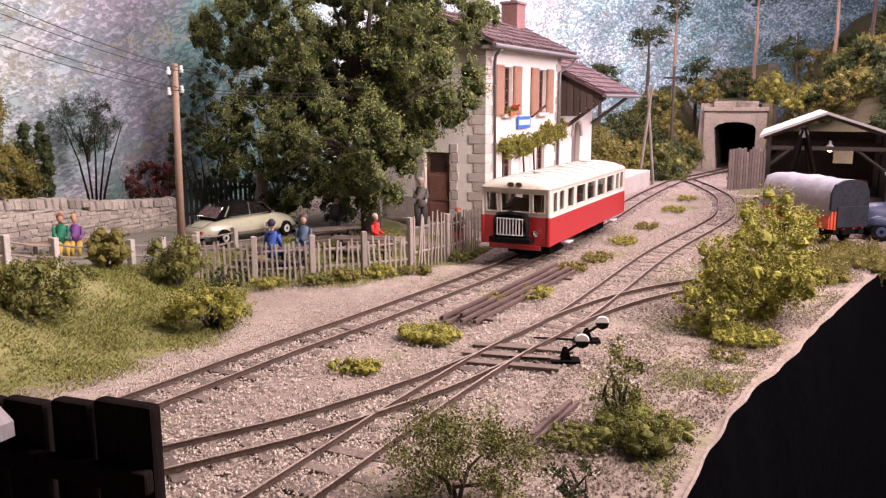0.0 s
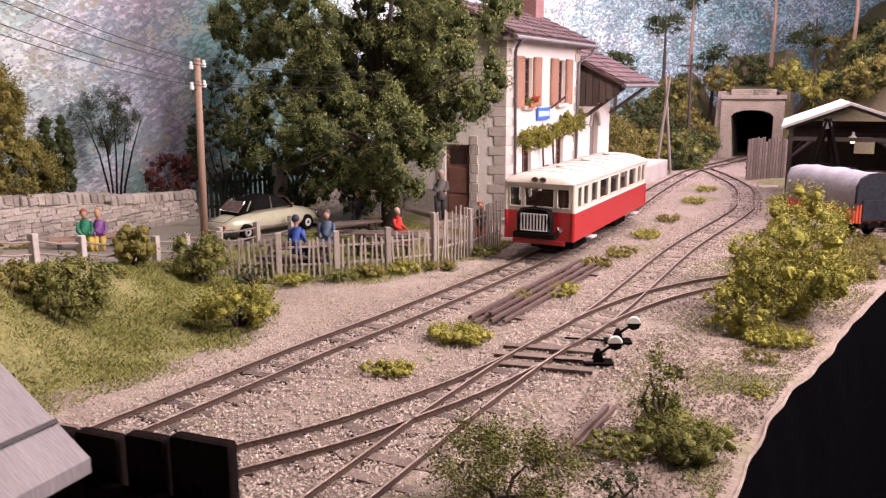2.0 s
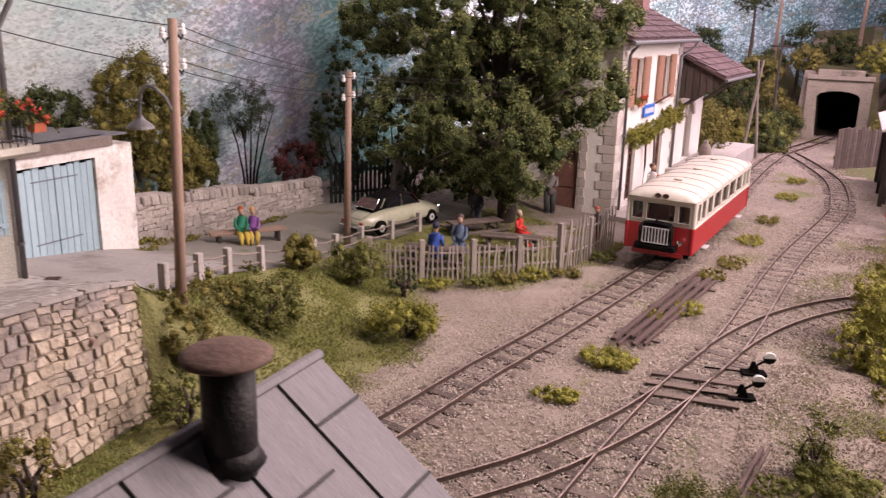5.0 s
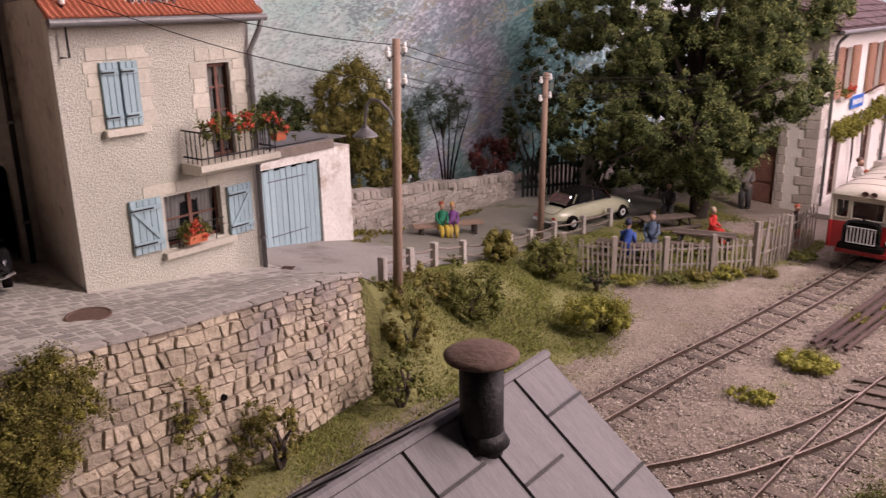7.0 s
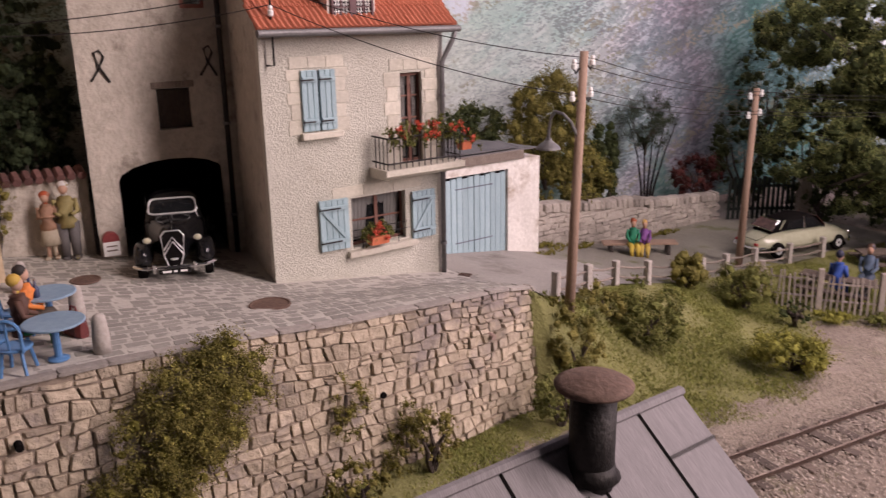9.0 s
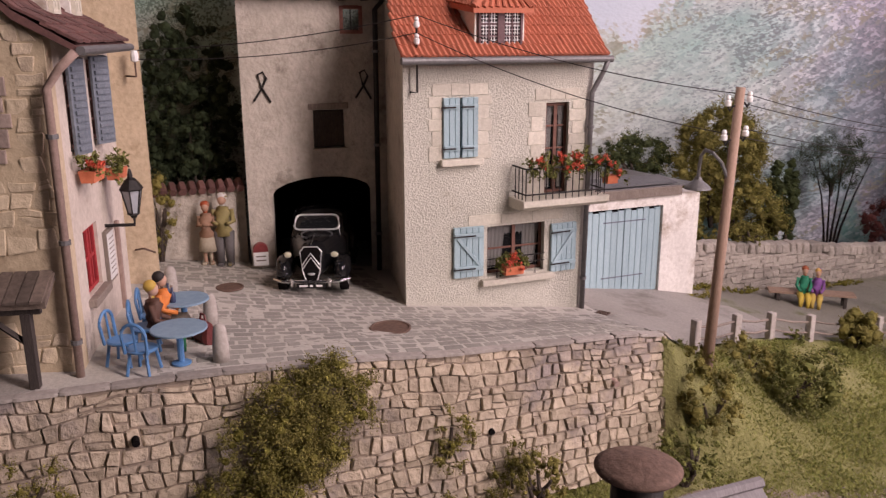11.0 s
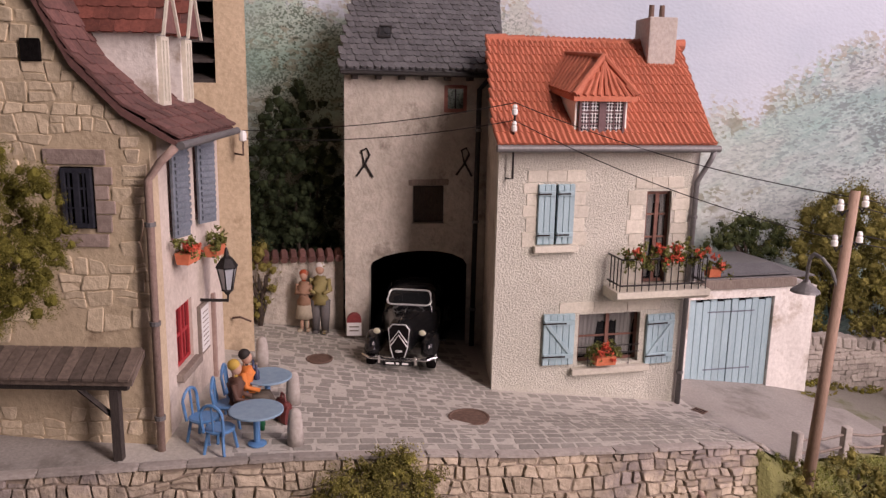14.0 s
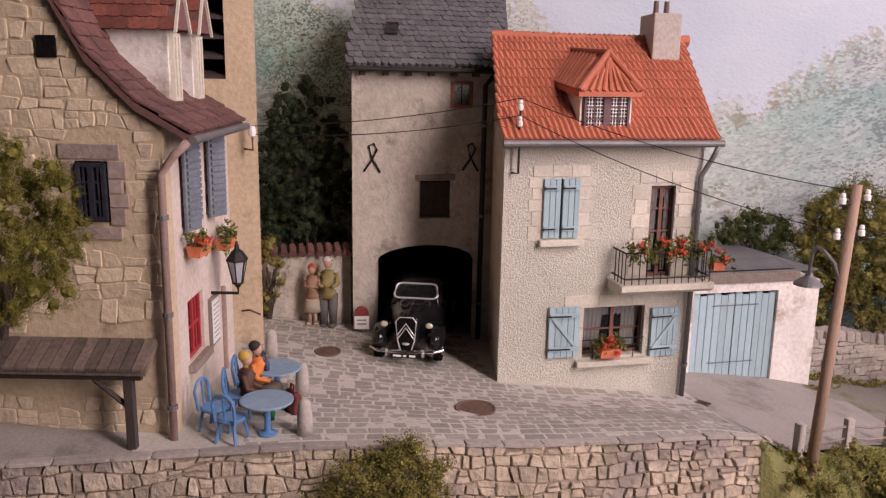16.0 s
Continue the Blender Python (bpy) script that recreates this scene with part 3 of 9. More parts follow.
def build_land():
    xs = np.concatenate((np.arange(-23, -13, 0.5), np.arange(-13, 3, 0.2), np.arange(3, 20.1, 1.0)))
    ys = np.concatenate((np.arange(-12, 24, 0.2), np.arange(24, 70.1, 0.5)))
    v, idx, f = [], {}, []
    for j, y in enumerate(ys):
        lim = lerp_table(FRONT_EDGE, y) + 0.12 * noise.noise((y * 0.9, 3, 0))
        for i, x in enumerate(xs):
            xx = min(x, lim)
            n = 0.05 * noise.noise((xx * 0.8, y * 0.8, 0)) + 0.02 * noise.noise((xx * 3, y * 3, 5))
            idx[i, j] = len(v)
            v.append((xx, y, land(xx, y) + n - 0.03))
    for j in range(len(ys) - 1):
        for i in range(len(xs) - 1):
            q = (idx[i, j], idx[i + 1, j], idx[i + 1, j + 1], idx[i, j + 1])
            if v[q[1]][0] - v[q[0]][0] > 1e-4 or v[q[2]][0] - v[q[3]][0] > 1e-4:
                f.append(q)
    me = arrays("ground", v, f)
    ob = part("ground", me, GROUND)
    me.materials.append(BANK)
    me.materials.append(HILL)
    for p in me.polygons:
        x, y = p.center.x / S, p.center.y / S
        w = 0.9 * noise.noise((x * 0.6, y * 0.6, 4))
        if y > 40 + 3 * w and abs(x + 5.5 + (y - 36) * -0.12) > 2.2 + w:
            p.material_index = 2
        elif (0.5 < y < 21 and x < lerp_table(BANK_TOE, y) + 0.5 + w):
            p.material_index = 1
    tagged(smooth(ob), "brown earth and grass ground of the model layout", "ground", kind="structure")
    # pale raw front edge of the baseboard, and the black cloth below it
    bm, bc = bmesh.new(), bmesh.new()
    rows = []
    for y in np.arange(-12, 60, 0.25):
        x = lerp_table(FRONT_EDGE, y) + 0.12 * noise.noise((y * 0.9, 3, 0))
        rows.append((x, y, land(x, y) - 0.02))
    for (x0, y0, z0), (x1, y1, z1) in zip(rows, rows[1:]):
        for b, o0, zt, o1, zb in ((bm, 0.0, 0.03, 0.025, -0.03), (bc, 0.025, -0.03, 5.0, -22.0)):
            b.faces.new([b.verts.new(p) for p in ((x0 + o0, y0, z0 + zt), (x0 + o1, y0, z0 + zb), (x1 + o1, y1, z1 + zb), (x1 + o0, y1, z1 + zt))])
    for b in (bm, bc):
        bmesh.ops.remove_doubles(b, verts=b.verts, dist=1e-4)
    part("front_edge", bm, EDGE, None)
    tagged(bpy.data.objects["front_edge"], "pale raw plaster edge of the baseboard", "edge", kind="structure")
    bmesh.ops.recalc_face_normals(bc, faces=bc.faces)
    for q in bc.faces:
        q.smooth = True
    solid("black_drape", bc, CLOTH, label="black cloth hanging below the layout's front edge", category="drape", kind="structure")
    solid("hall_floor", box((-26, -18, -22.3), (26, 74, -22)), CLOTH, label="dark floor of the hall", category="floor", kind="structure")


def tunnel_cover():
    """Earth lying over the tunnel's bore."""
    v, f, n = [], [], 12
    for j in range(n + 1):
        y = 54.5 + j
        for i in range(n + 1):
            x = TUNNEL[0] - 1.8 + 3.6 * i / n
            v.append((x, y, 4.15 + 3.0 * step(55, 66, y) + 0.15 * noise.noise((x, y, 9))))
    for j in range(n):
        for i in range(n):
            a = j * (n + 1) + i
            f.append((a, a + 1, a + n + 2, a + n + 1))
    ob = part("tunnel_cover", arrays("tunnel_cover", v, f), HILL)
    tagged(smooth(ob), "brown earth slope over the tunnel", "ground", kind="structure")


build_land()
tunnel_cover()


def build_backdrop():
    line, total = curve_points(((-22.5, -16), (-22.5, 0), (-22.3, 14), (-21.5, 27), (-19, 42), (-13, 56), (-2, 64), (12, 67), (26, 66)), 80)
    bm = bmesh.new()
    prev = None
    for p in line:
        cur = [bm.verts.new((p.x, p.y, z)) for z in (-2, 4, 8, 12, 18)]
        if prev:
            for k in range(4):
                bm.faces.new((prev[k], cur[k], cur[k + 1], prev[k + 1]))
        prev = cur
    ob = solid("backdrop", bm, BACKDROP, label="hand-painted backdrop of misty wooded mountain slopes", category="backdrop", kind="structure")
    smooth(ob)


build_backdrop()

# ---- tracks ----
TRACK_A = ((-9.2, 2), (-8.75, 7), (-8.4, 9.3), (-8.05, 11.6), (-7.65, 13.6), (-7.1, 17), (-6.6, 20.4), (-6.3, 24), (-6.0, 30), (-5.9, 36), (-5.6, 42), (-5.1, 46.5), (-4.0, 51), (-2.9, 56), (-2.0, 60))
TRACK_B = ((-5.5, 1), (-5.0, 6.8), (-4.86, 8.4), (-4.75, 9.75), (-4.37, 12.8), (-3.8, 15.9), (-3.2, 23.3), (-2.25, 29.8), (-2.0, 33), (-2.35, 38.2), (-3.6, 43), (-4.85, 46.6))
TRACK_C = ((-9.6, 2.2), (-8.4, 4.8), (-6.9, 7.1), (-5.97, 8.5), (-5.4, 9.65), (-4.85, 11.0), (-4.45, 12.4))
TRACK_D = ((-4.25, 13.4), (-3.75, 15.7), (-3.0, 17.7), (-1.95, 19.4), (-0.5, 21.0), (1.0, 23.0), (2.0, 26.0), (2.6, 31))
GAUGE = 0.68


def sweep_bar(pts, offset, w, z0, z1):
    bm, prev = bmesh.new(), None
    for i, p in enumerate(pts):
        d = (pts[min(i + 1, len(pts) - 1)] - pts[max(i - 1, 0)]).normalized()
        s = Vector((d.y, -d.x, 0))
        c = p + s * offset
        cur = [bm.verts.new((c.x + s.x * k, c.y + s.y * k, z)) for k, z in ((-w, z0), (-w * 0.6, (z0 + z1) / 2), (-w, z1), (w, z1), (w * 0.6, (z0 + z1) / 2), (w, z0))]
        if prev:
            for k in range(6):
                bm.faces.new((prev[k], cur[k], cur[(k + 1) % 6], prev[(k + 1) % 6]))
        prev = cur
    return bm


def build_track(pts, label, ties=True, z=0.0):
    t = thing("railway_track", (0, 0, z), label=label, category="track", group="tracks of the station yard")
    line, total = curve_points(pts, 60)
    for side in (-1, 1):
        part("rail", sweep_bar(line, side * GAUGE / 2, 0.0135, 0.04, 0.118), RAILMAT, t)
        part("railhead", sweep_bar(line, side * GAUGE / 2, 0.012, 0.119, 0.127), RAILTOP, t, "worn shiny rail top")
    n = int(total / 0.52)
    tie_line, _ = curve_points(pts, n)
    rng = random.Random(len(pts))
    mesh = to_mesh("sleeper", box((-0.58, -0.1, -0.06), (0.58, 0.1, 0.04), 0.015))
    if ties:
        for i in range(n):
            p, d = tie_line[i], tie_line[i + 1] - tie_line[i]
            o = part("sleeper", mesh, SLEEPER, t)
            place(o, (p.x, p.y, rng.uniform(-0.032, -0.012)), math.degrees(math.atan2(d.y, d.x)) - 90 + rng.uniform(-2, 2))
    return t


build_track(TRACK_A, "rusty narrow-gauge main track on weathered wooden sleepers in gravel")
build_track(TRACK_B, "rusty narrow-gauge loop track on weathered wooden sleepers in gravel")
build_track(TRACK_C, "rusty diverging track of the turnout on wooden sleepers")
build_track(TRACK_D, "rusty siding track curving off towards the goods shed")


# ---- village street and its retaining wall ----
def wall_line(y):
    """x of the retaining wall's face at its top, for y along the street."""
    return lerp_table(((-12, -12.75), (-0.5, -12.7), (3, -12.6), (5, -12.66), (6.5, -12.76), (7.3, -12.9), (7.8, -13.3)), y)


def build_street():
    v, f = [], []
    ys = np.arange(-12, 24.1, 0.4)
    for y in ys:
        e = wall_line(y) - 0.1 if y < 7.6 else lerp_table(ROAD_EDGE, y)
        for k in range(49):
            x = e + (-22.3 - e) * k / 48
            v.append((x, y, street_z(x, y) - 0.024 + 0.004 * noise.noise((x, y, 2))))
    for j in range(len(ys) - 1):
        for k in range(48):
            a = j * 49 + k
            f.append((a, a + 49, a + 50, a + 1))
    ob = part("street", arrays("street", v, f), ROADMAT)
    ob.data.materials.append(LANE)
    for p in ob.data.polygons:
        c = p.center / S
        if c.y + 0.9 * noise.noise((c.x * 0.8, c.y * 0.8, 5)) > 12.3:
            p.material_index = 1
    tagged(smooth(ob), "worn grey village street of setts and grit", "street", kind="structure")


build_street()


core = bmesh.new()
pts_wall = [(wall_line(y), y) for y in np.arange(-12, 7.81, 0.4)]
prev = None
for x, y in pts_wall:
    zt = edge_z(y) - 0.02
    cur = [core.verts.new(p) for p in ((x + 0.42, y, -0.3), (x - 0.05, y, zt), (x - 0.17, y, zt), (x - 0.17, y, -0.3))]
    if prev:
        for k in range(4):
            core.faces.new((prev[k], cur[k], cur[(k + 1) % 4], prev[(k + 1) % 4]))
    prev = cur
core.faces.new(prev)
bmesh.ops.recalc_face_normals(core, faces=core.faces)
retaining = solid("retaining_wall", core, MORTAR, label="tall retaining wall of rough sandy stones below the street", category="wall", kind="structure")


# ---- shared pieces ----
def piece_meshes(name, material, count, bevel=0.12, jitter=0.07, seed=1):
    """A few worn unit blocks, shared by all stones of a kind."""
    out = []
    for k in range(count):
        rng = random.Random(seed * 100 + k)
        bm = box((-0.5, -0.5, -0.5), (0.5, 0.5, 0.5))
        for v in bm.verts:
            v.co += Vector([rng.uniform(-jitter, jitter) for _ in range(3)])
        bmesh.ops.bevel(bm, geom=list(bm.edges), offset=bevel, segments=1, affect="EDGES")
        me = to_mesh(name, bm)
        me.materials.append(material)
        out.append(me)
    return out


def lay(parent, name, meshes, spots, rest_material, rest_name, limit=300):
    """Blocks at (centre, yaw, tilt, size): the first ones singly, the others joined."""
    vs, fs, off = [], [], 0
    for i, (c, rz, ry, size, pick, *more) in enumerate(spots):
        me = meshes[pick % len(meshes)]
        m = pose(c[0] * S, c[1] * S, c[2] * S, more[0] if more else 0, ry, rz) @ Matrix.Diagonal((*size, 1))
        if i < limit:
            o = new(name, me)
            o.parent = parent
            o.matrix_basis = m
        else:
            n = len(me.vertices)
            co = np.empty(n * 3)
            me.vertices.foreach_get("co", co)
            mm = np.array(m)
            vs.append(co.reshape(-1, 3) @ mm[:3, :3].T + mm[:3, 3])
            fs += [tuple(k + off for k in p.vertices) for p in me.polygons]
            off += n
    if vs:
        me = bpy.data.meshes.new(rest_name)
        me.from_pydata(np.concatenate(vs).tolist(), [], fs)
        me.materials.append(rest_material)
        o = new(rest_name, me)
        o.parent = parent
        tagged(o, kind="stuff")


def rough_courses(rng, u0, u1, v0, v1, height, width, gap, stir):
    """Outlines (u, v) of roughly squared stones between wandering bed joints; some are split in two."""
    out, v, row = [], v0, 0

    def bed(r, base, u):
        return base + stir * (noise.noise((u * 0.9, r * 7.3, 1)) + 0.5 * noise.noise((u * 2.9, r * 7.3, 4)))
    while v < v1:
        hh, u = rng.uniform(*height), u0 - rng.uniform(0.0, 0.2)
        lean_l = rng.uniform(-0.03, 0.03)
        while u < u1:
            w = rng.uniform(*width) * rng.choice((0.7, 0.9, 1.0, 1.0, 1.4))
            lean_r = rng.uniform(-0.035, 0.035)
            low = [(u - lean_l, bed(row, v, u)), (u + w / 2, bed(row, v, u + w / 2)), (u + w - lean_r, bed(row, v, u + w))]
            top = [(u + w + lean_r, bed(row + 1, v + hh, u + w)), (u + w / 2, bed(row + 1, v + hh, u + w / 2)), (u + lean_l, bed(row + 1, v + hh, u))]
            stones = [low + top]
            if rng.random() < 0.16:
                k = rng.uniform(0.38, 0.62)
                mid = [(a[0] + (b[0] - a[0]) * k, a[1] + (b[1] - a[1]) * k) for a, b in zip(low, top[::-1])]
                stones = [low + mid[::-1], mid + top]
            for q in stones:
                cu, cv = sum(a for a, b in q) / 6, sum(b for a, b in q) / 6
                g = gap * rng.uniform(0.2, 2.2) / 2
                out.append([(a - g * (1 if a > cu + 0.02 else -1 if a < cu - 0.02 else 0), b - g * (1 if b > cv else -1)) for a, b in q])
            u, lean_l = u + w, lean_r
        v, row = v + hh, row + 1
    return out


def lay_rubble(parent, name, cells, near, surface_at, proud, material, rest_material, rest_name, rng, limit=300):
    """Stones on a face: surface_at(u, v, h) gives the place h above it. Those near are single, the others joined."""
    vs, fs, single = [], [], 0
    order = [c for c in cells if near(c)] + [c for c in cells if not near(c)]
    for poly in order:
        if len(poly) < 3:
            continue
        cu, cv = sum(a for a, b in poly) / len(poly), sum(b for a, b in poly) / len(poly)
        h, tu, tv = proud * rng.uniform(0.45, 1.35), rng.uniform(-0.1, 0.1), rng.uniform(-0.12, 0.12)
        soft = []
        for (a0, b0), (a1, b1) in zip(poly, poly[1:] + poly[:1]):
            soft += [(a0 * 0.9 + a1 * 0.1, b0 * 0.9 + b1 * 0.1), (a0 * 0.1 + a1 * 0.9, b0 * 0.1 + b1 * 0.9)]
        n = len(soft)
        v = [surface_at(a, b, -0.03) for a, b in soft]
        for k, hk in ((0.98, 0.6), (0.87, 1.0)):
            v += [surface_at(cu + (a - cu) * k, cv + (b - cv) * k, h * hk + (a - cu) * tu + (b - cv) * tv) for a, b in soft]
        f = [(r * n + k, r * n + (k + 1) % n, (r + 1) * n + (k + 1) % n, (r + 1) * n + k) for r in (0, 1) for k in range(n)] + [tuple(range(2 * n, 3 * n))]
        if single < limit:
            single += 1
            o = part(name, arrays(name, v, f), material, parent)
        else:
            off = len(vs)
            vs += v
            fs += [tuple(k + off for k in q) for q in f]
    if vs:
        tagged(part(rest_name, arrays(rest_name, vs, fs), rest_material, parent), kind="stuff")


def lay_tiles(parent, name, me, origin, across, up, nu, nv, du, dv, rng, wobble=0.02, stagger=0.0, tilt=-6.0):
    """Roof tiles in rows: origin is the eave's start, across and up are directions."""
    a, u = Vector(across).normalized(), Vector(up).normalized()
    n = a.cross(u)
    if n.z < 0:
        n = -n
    for j in range(nv):
        for i in range(nu):
            o = new(name, me)
            o.parent = parent
            c = Vector(origin) + a * (du * (i + 0.5 + stagger * (j % 2)) + rng.uniform(-wobble, wobble)) + u * (dv * (j + 0.5) + rng.uniform(-wobble, wobble)) + n * rng.uniform(0.0, 0.02) * tilt / -6.0
            r = Matrix((a, u, n)).transposed().to_4x4()
            o.matrix_basis = Matrix.Translation(c * S) @ r @ pose(0, 0, 0, tilt + rng.uniform(-1.5, 1.5) * tilt / -6.0, rng.uniform(-1.5, 1.5) * tilt / -6.0, rng.uniform(-1.5, 1.5))


def pantile(w, l, h, waves=2):
    """A wavy clay tile, w across and l up the slope."""
    bm, n = bmesh.new(), 5 * waves
    rows = []
    for y in (-l / 2, l / 2):
        rows.append([[bm.verts.new((w * (k / n - 0.5), y, z + h * math.sin(k / n * math.tau * waves))) for k in range(n + 1)] for z in (0.02, -0.02)])
    for k in range(n):
        for t in (0, 1):
            bm.faces.new((rows[0][t][k], rows[0][t][k + 1], rows[1][t][k + 1], rows[1][t][k]))
        for r in (0, 1):
            bm.faces.new((rows[r][0][k], rows[r][0][k + 1], rows[r][1][k + 1], rows[r][1][k]))
    bmesh.ops.recalc_face_normals(bm, faces=bm.faces)
    return bm


def flat_tile(w, l, t):
    bm = prism([(-w / 2, l / 2), (-w / 2, -l * 0.4), (-w * 0.3, -l / 2), (w * 0.3, -l / 2), (w / 2, -l * 0.4), (w / 2, l / 2)], -t / 2, t / 2, 2)
    return bm


def scale_tile(w, l, t):
    """A slate with a rounded lower end."""
    pts = [(-w / 2, l / 2)] + [(-w / 2 * math.cos(a), -l / 2 + w / 2 - w / 2 * math.sin(a)) for a in np.linspace(0, math.pi, 6)] + [(w / 2, l / 2)]
    return prism(pts, -t / 2, t / 2, 2)


def shutter(parent, at, rz, w, h, material, brace=False, slats=False):
    """A ledged shutter, hinged at its edge; its face looks along local x."""
    s = part("shutter", box((0, 0.01, 0), (0.05, w - 0.01, h), 0.008), material, parent, at=at, rz=rz)
    n = max(3, int(w / 0.12))
    bm = bmesh.new()
    if slats:
        for k in range(int(h / 0.1)):
            add_box(bm, (0.045, 0.06, 0.06 + k * 0.1), (0.08, w - 0.06, 0.12 + k * 0.1), 0.004)
        part("louvre", bm, material, s)
    else:
        bm.free()
        for k in range(n):
            part("board", box((0.045, 0.015 + k * w / n, 0.01), (0.065, (k + 1) * w / n - 0.008, h - 0.01), 0.004), material, s)
        for z in (0.15, h - 0.22):
            part("ledge", box((0.066, 0.02, z), (0.1, w - 0.02, z + 0.09), 0.008), material, s)
        if brace:
            t = math.degrees(math.atan2(h - 0.37, w - 0.1))
            b = part("brace", box((0.066, -0.035, 0), (0.095, 0.035, math.hypot(h - 0.45, w - 0.14)), 0.006), material, s)
            place(b, (0, 0.07 if brace > 0 else w - 0.07, 0.22), 0, (90 - t) * (-1 if brace > 0 else 1))
        for z in (0.19, h - 0.18):
            part("hinge", box((0.1, -0.02, z - 0.015), (0.11, w * 0.7, z + 0.015)), IRON, s)
    return s


def casement(parent, at, rz, w, h, material, cols=2, rows=3, bar=0.035, curtain=False, label=""):
    """A window frame with glazing bars and panes; looks along local x, its lower left corner at 'at'."""
    # Black sheet behind the panes stands in for the unlit room.
    win = part("window", prism([(0, 0), (w, 0), (w, h), (0, h)], -0.03, -0.028, 0), BLACK_AND_SHADE, parent, label or "small-paned window", at=at, rz=rz)
    fr = bmesh.new()
    for lo, hi in (((0, 0), (0.06, h)), ((w - 0.06, 0), (w, h)), ((0.06, 0), (w - 0.06, 0.06)), ((0.06, h - 0.06), (w - 0.06, h)), ((w / 2 - 0.04, 0.06), (w / 2 + 0.04, h - 0.06))):
        add_box(fr, (-0.02, *lo), (0.05, *hi), 0.006)
    part("frame", fr, material, win)
    bars = bmesh.new()
    for k in range(1, rows):
        add_box(bars, (0.0, 0.06, h * k / rows - bar / 2), (0.035, w - 0.06, h * k / rows + bar / 2))
    for k in range(1, cols * 2):
        if k != cols:
            add_box(bars, (0.002, w * k / (2 * cols) - bar / 2, 0.06), (0.033, w * k / (2 * cols) + bar / 2, h - 0.06))
    part("glazing_bar", bars, material, win)
    part("pane", box((0.008, 0.05, 0.05), (0.014, w - 0.05, h - 0.05)), GLASS, win)
    if curtain:
        c = bmesh.new()
        n = 14
        for y0, y1 in ((0.06, w * 0.36), (w * 0.66, w - 0.06)):
            vs = [[c.verts.new((-0.012 + 0.008 * math.sin(k * 1.9), y0 + (y1 - y0) * k / n * (1 if z else 0.75), 0.1 + z * (h - 0.17))) for k in range(n + 1)] for z in (0, 1)]
            for k in range(n):
                c.faces.new((vs[0][k], vs[0][k + 1], vs[1][k + 1], vs[1][k]))
        vs = [[c.verts.new((-0.02 + 0.006 * math.sin(k * 2.1), 0.06 + (w - 0.12) * k / 24, h - 0.06 - z * (0.16 + 0.05 * (k % 2)))) for k in range(25)] for z in (1, 0)]
        for k in range(24):
            c.faces.new((vs[0][k], vs[0][k + 1], vs[1][k + 1], vs[1][k]))
        part("lace_curtain", c, CURTAIN, win, "white lace curtain")
    return win


def flower_box(at, rz, w, label, seed, pot=True, lift=0.0, bloom=True):
    b = thing("flower_box", at, rz, label, "flower box", "flower boxes on the houses")
    if pot:
        part("planter", prism([(-0.09, 0.08), (0.09, 0.08), (0.12, 0.25), (-0.12, 0.25)], -w * 0.42, w * 0.42, 1), TERRACOTTA, b)
    rng = np.random.default_rng(seed)
    cl = [(rng.uniform(-0.1, 0.15), y, 0.28 + lift + rng.uniform(-0.14, 0.12), rng.uniform(0.12, 0.2)) for y in np.linspace(-w / 2, w / 2, max(4, int(w * 13)))]
    v, f = leaves(rng, cl, 3600, 0.04)
    tagged(part("foliage", arrays("foliage", v, f), LEAF_GREEN, b), kind="stuff")
    if not bloom:
        return b
    cl = [(rng.uniform(0.0, 0.2), rng.uniform(-w / 2, w / 2), 0.32 + lift + rng.uniform(-0.12, 0.16), rng.uniform(0.06, 0.11)) for _ in range(max(4, int(w * 13)))]
    v, f = leaves(rng, cl, 7000, 0.032)
    tagged(part("blossom", arrays("blossom", v, f), PETAL, b, "bright red geranium blossoms"), kind="stuff")
    return b


def downpipe(parent, pts, r=0.06, material=None):
    p = part("downpipe", chain(pts, r), material or ZINC, parent)
    smooth(p)
    for a, b in zip(pts[1:], pts[2:]):
        if abs(a[2] - b[2]) > 1.5:
            for k in (0.15, 0.5, 0.85):
                c = [a[i] + (b[i] - a[i]) * k for i in range(3)]
                part("bracket", tube((c[0], c[1], c[2] - 0.03), (c[0], c[1], c[2] + 0.03), r * 1.35, seg=10), ZINC, p)
    return p


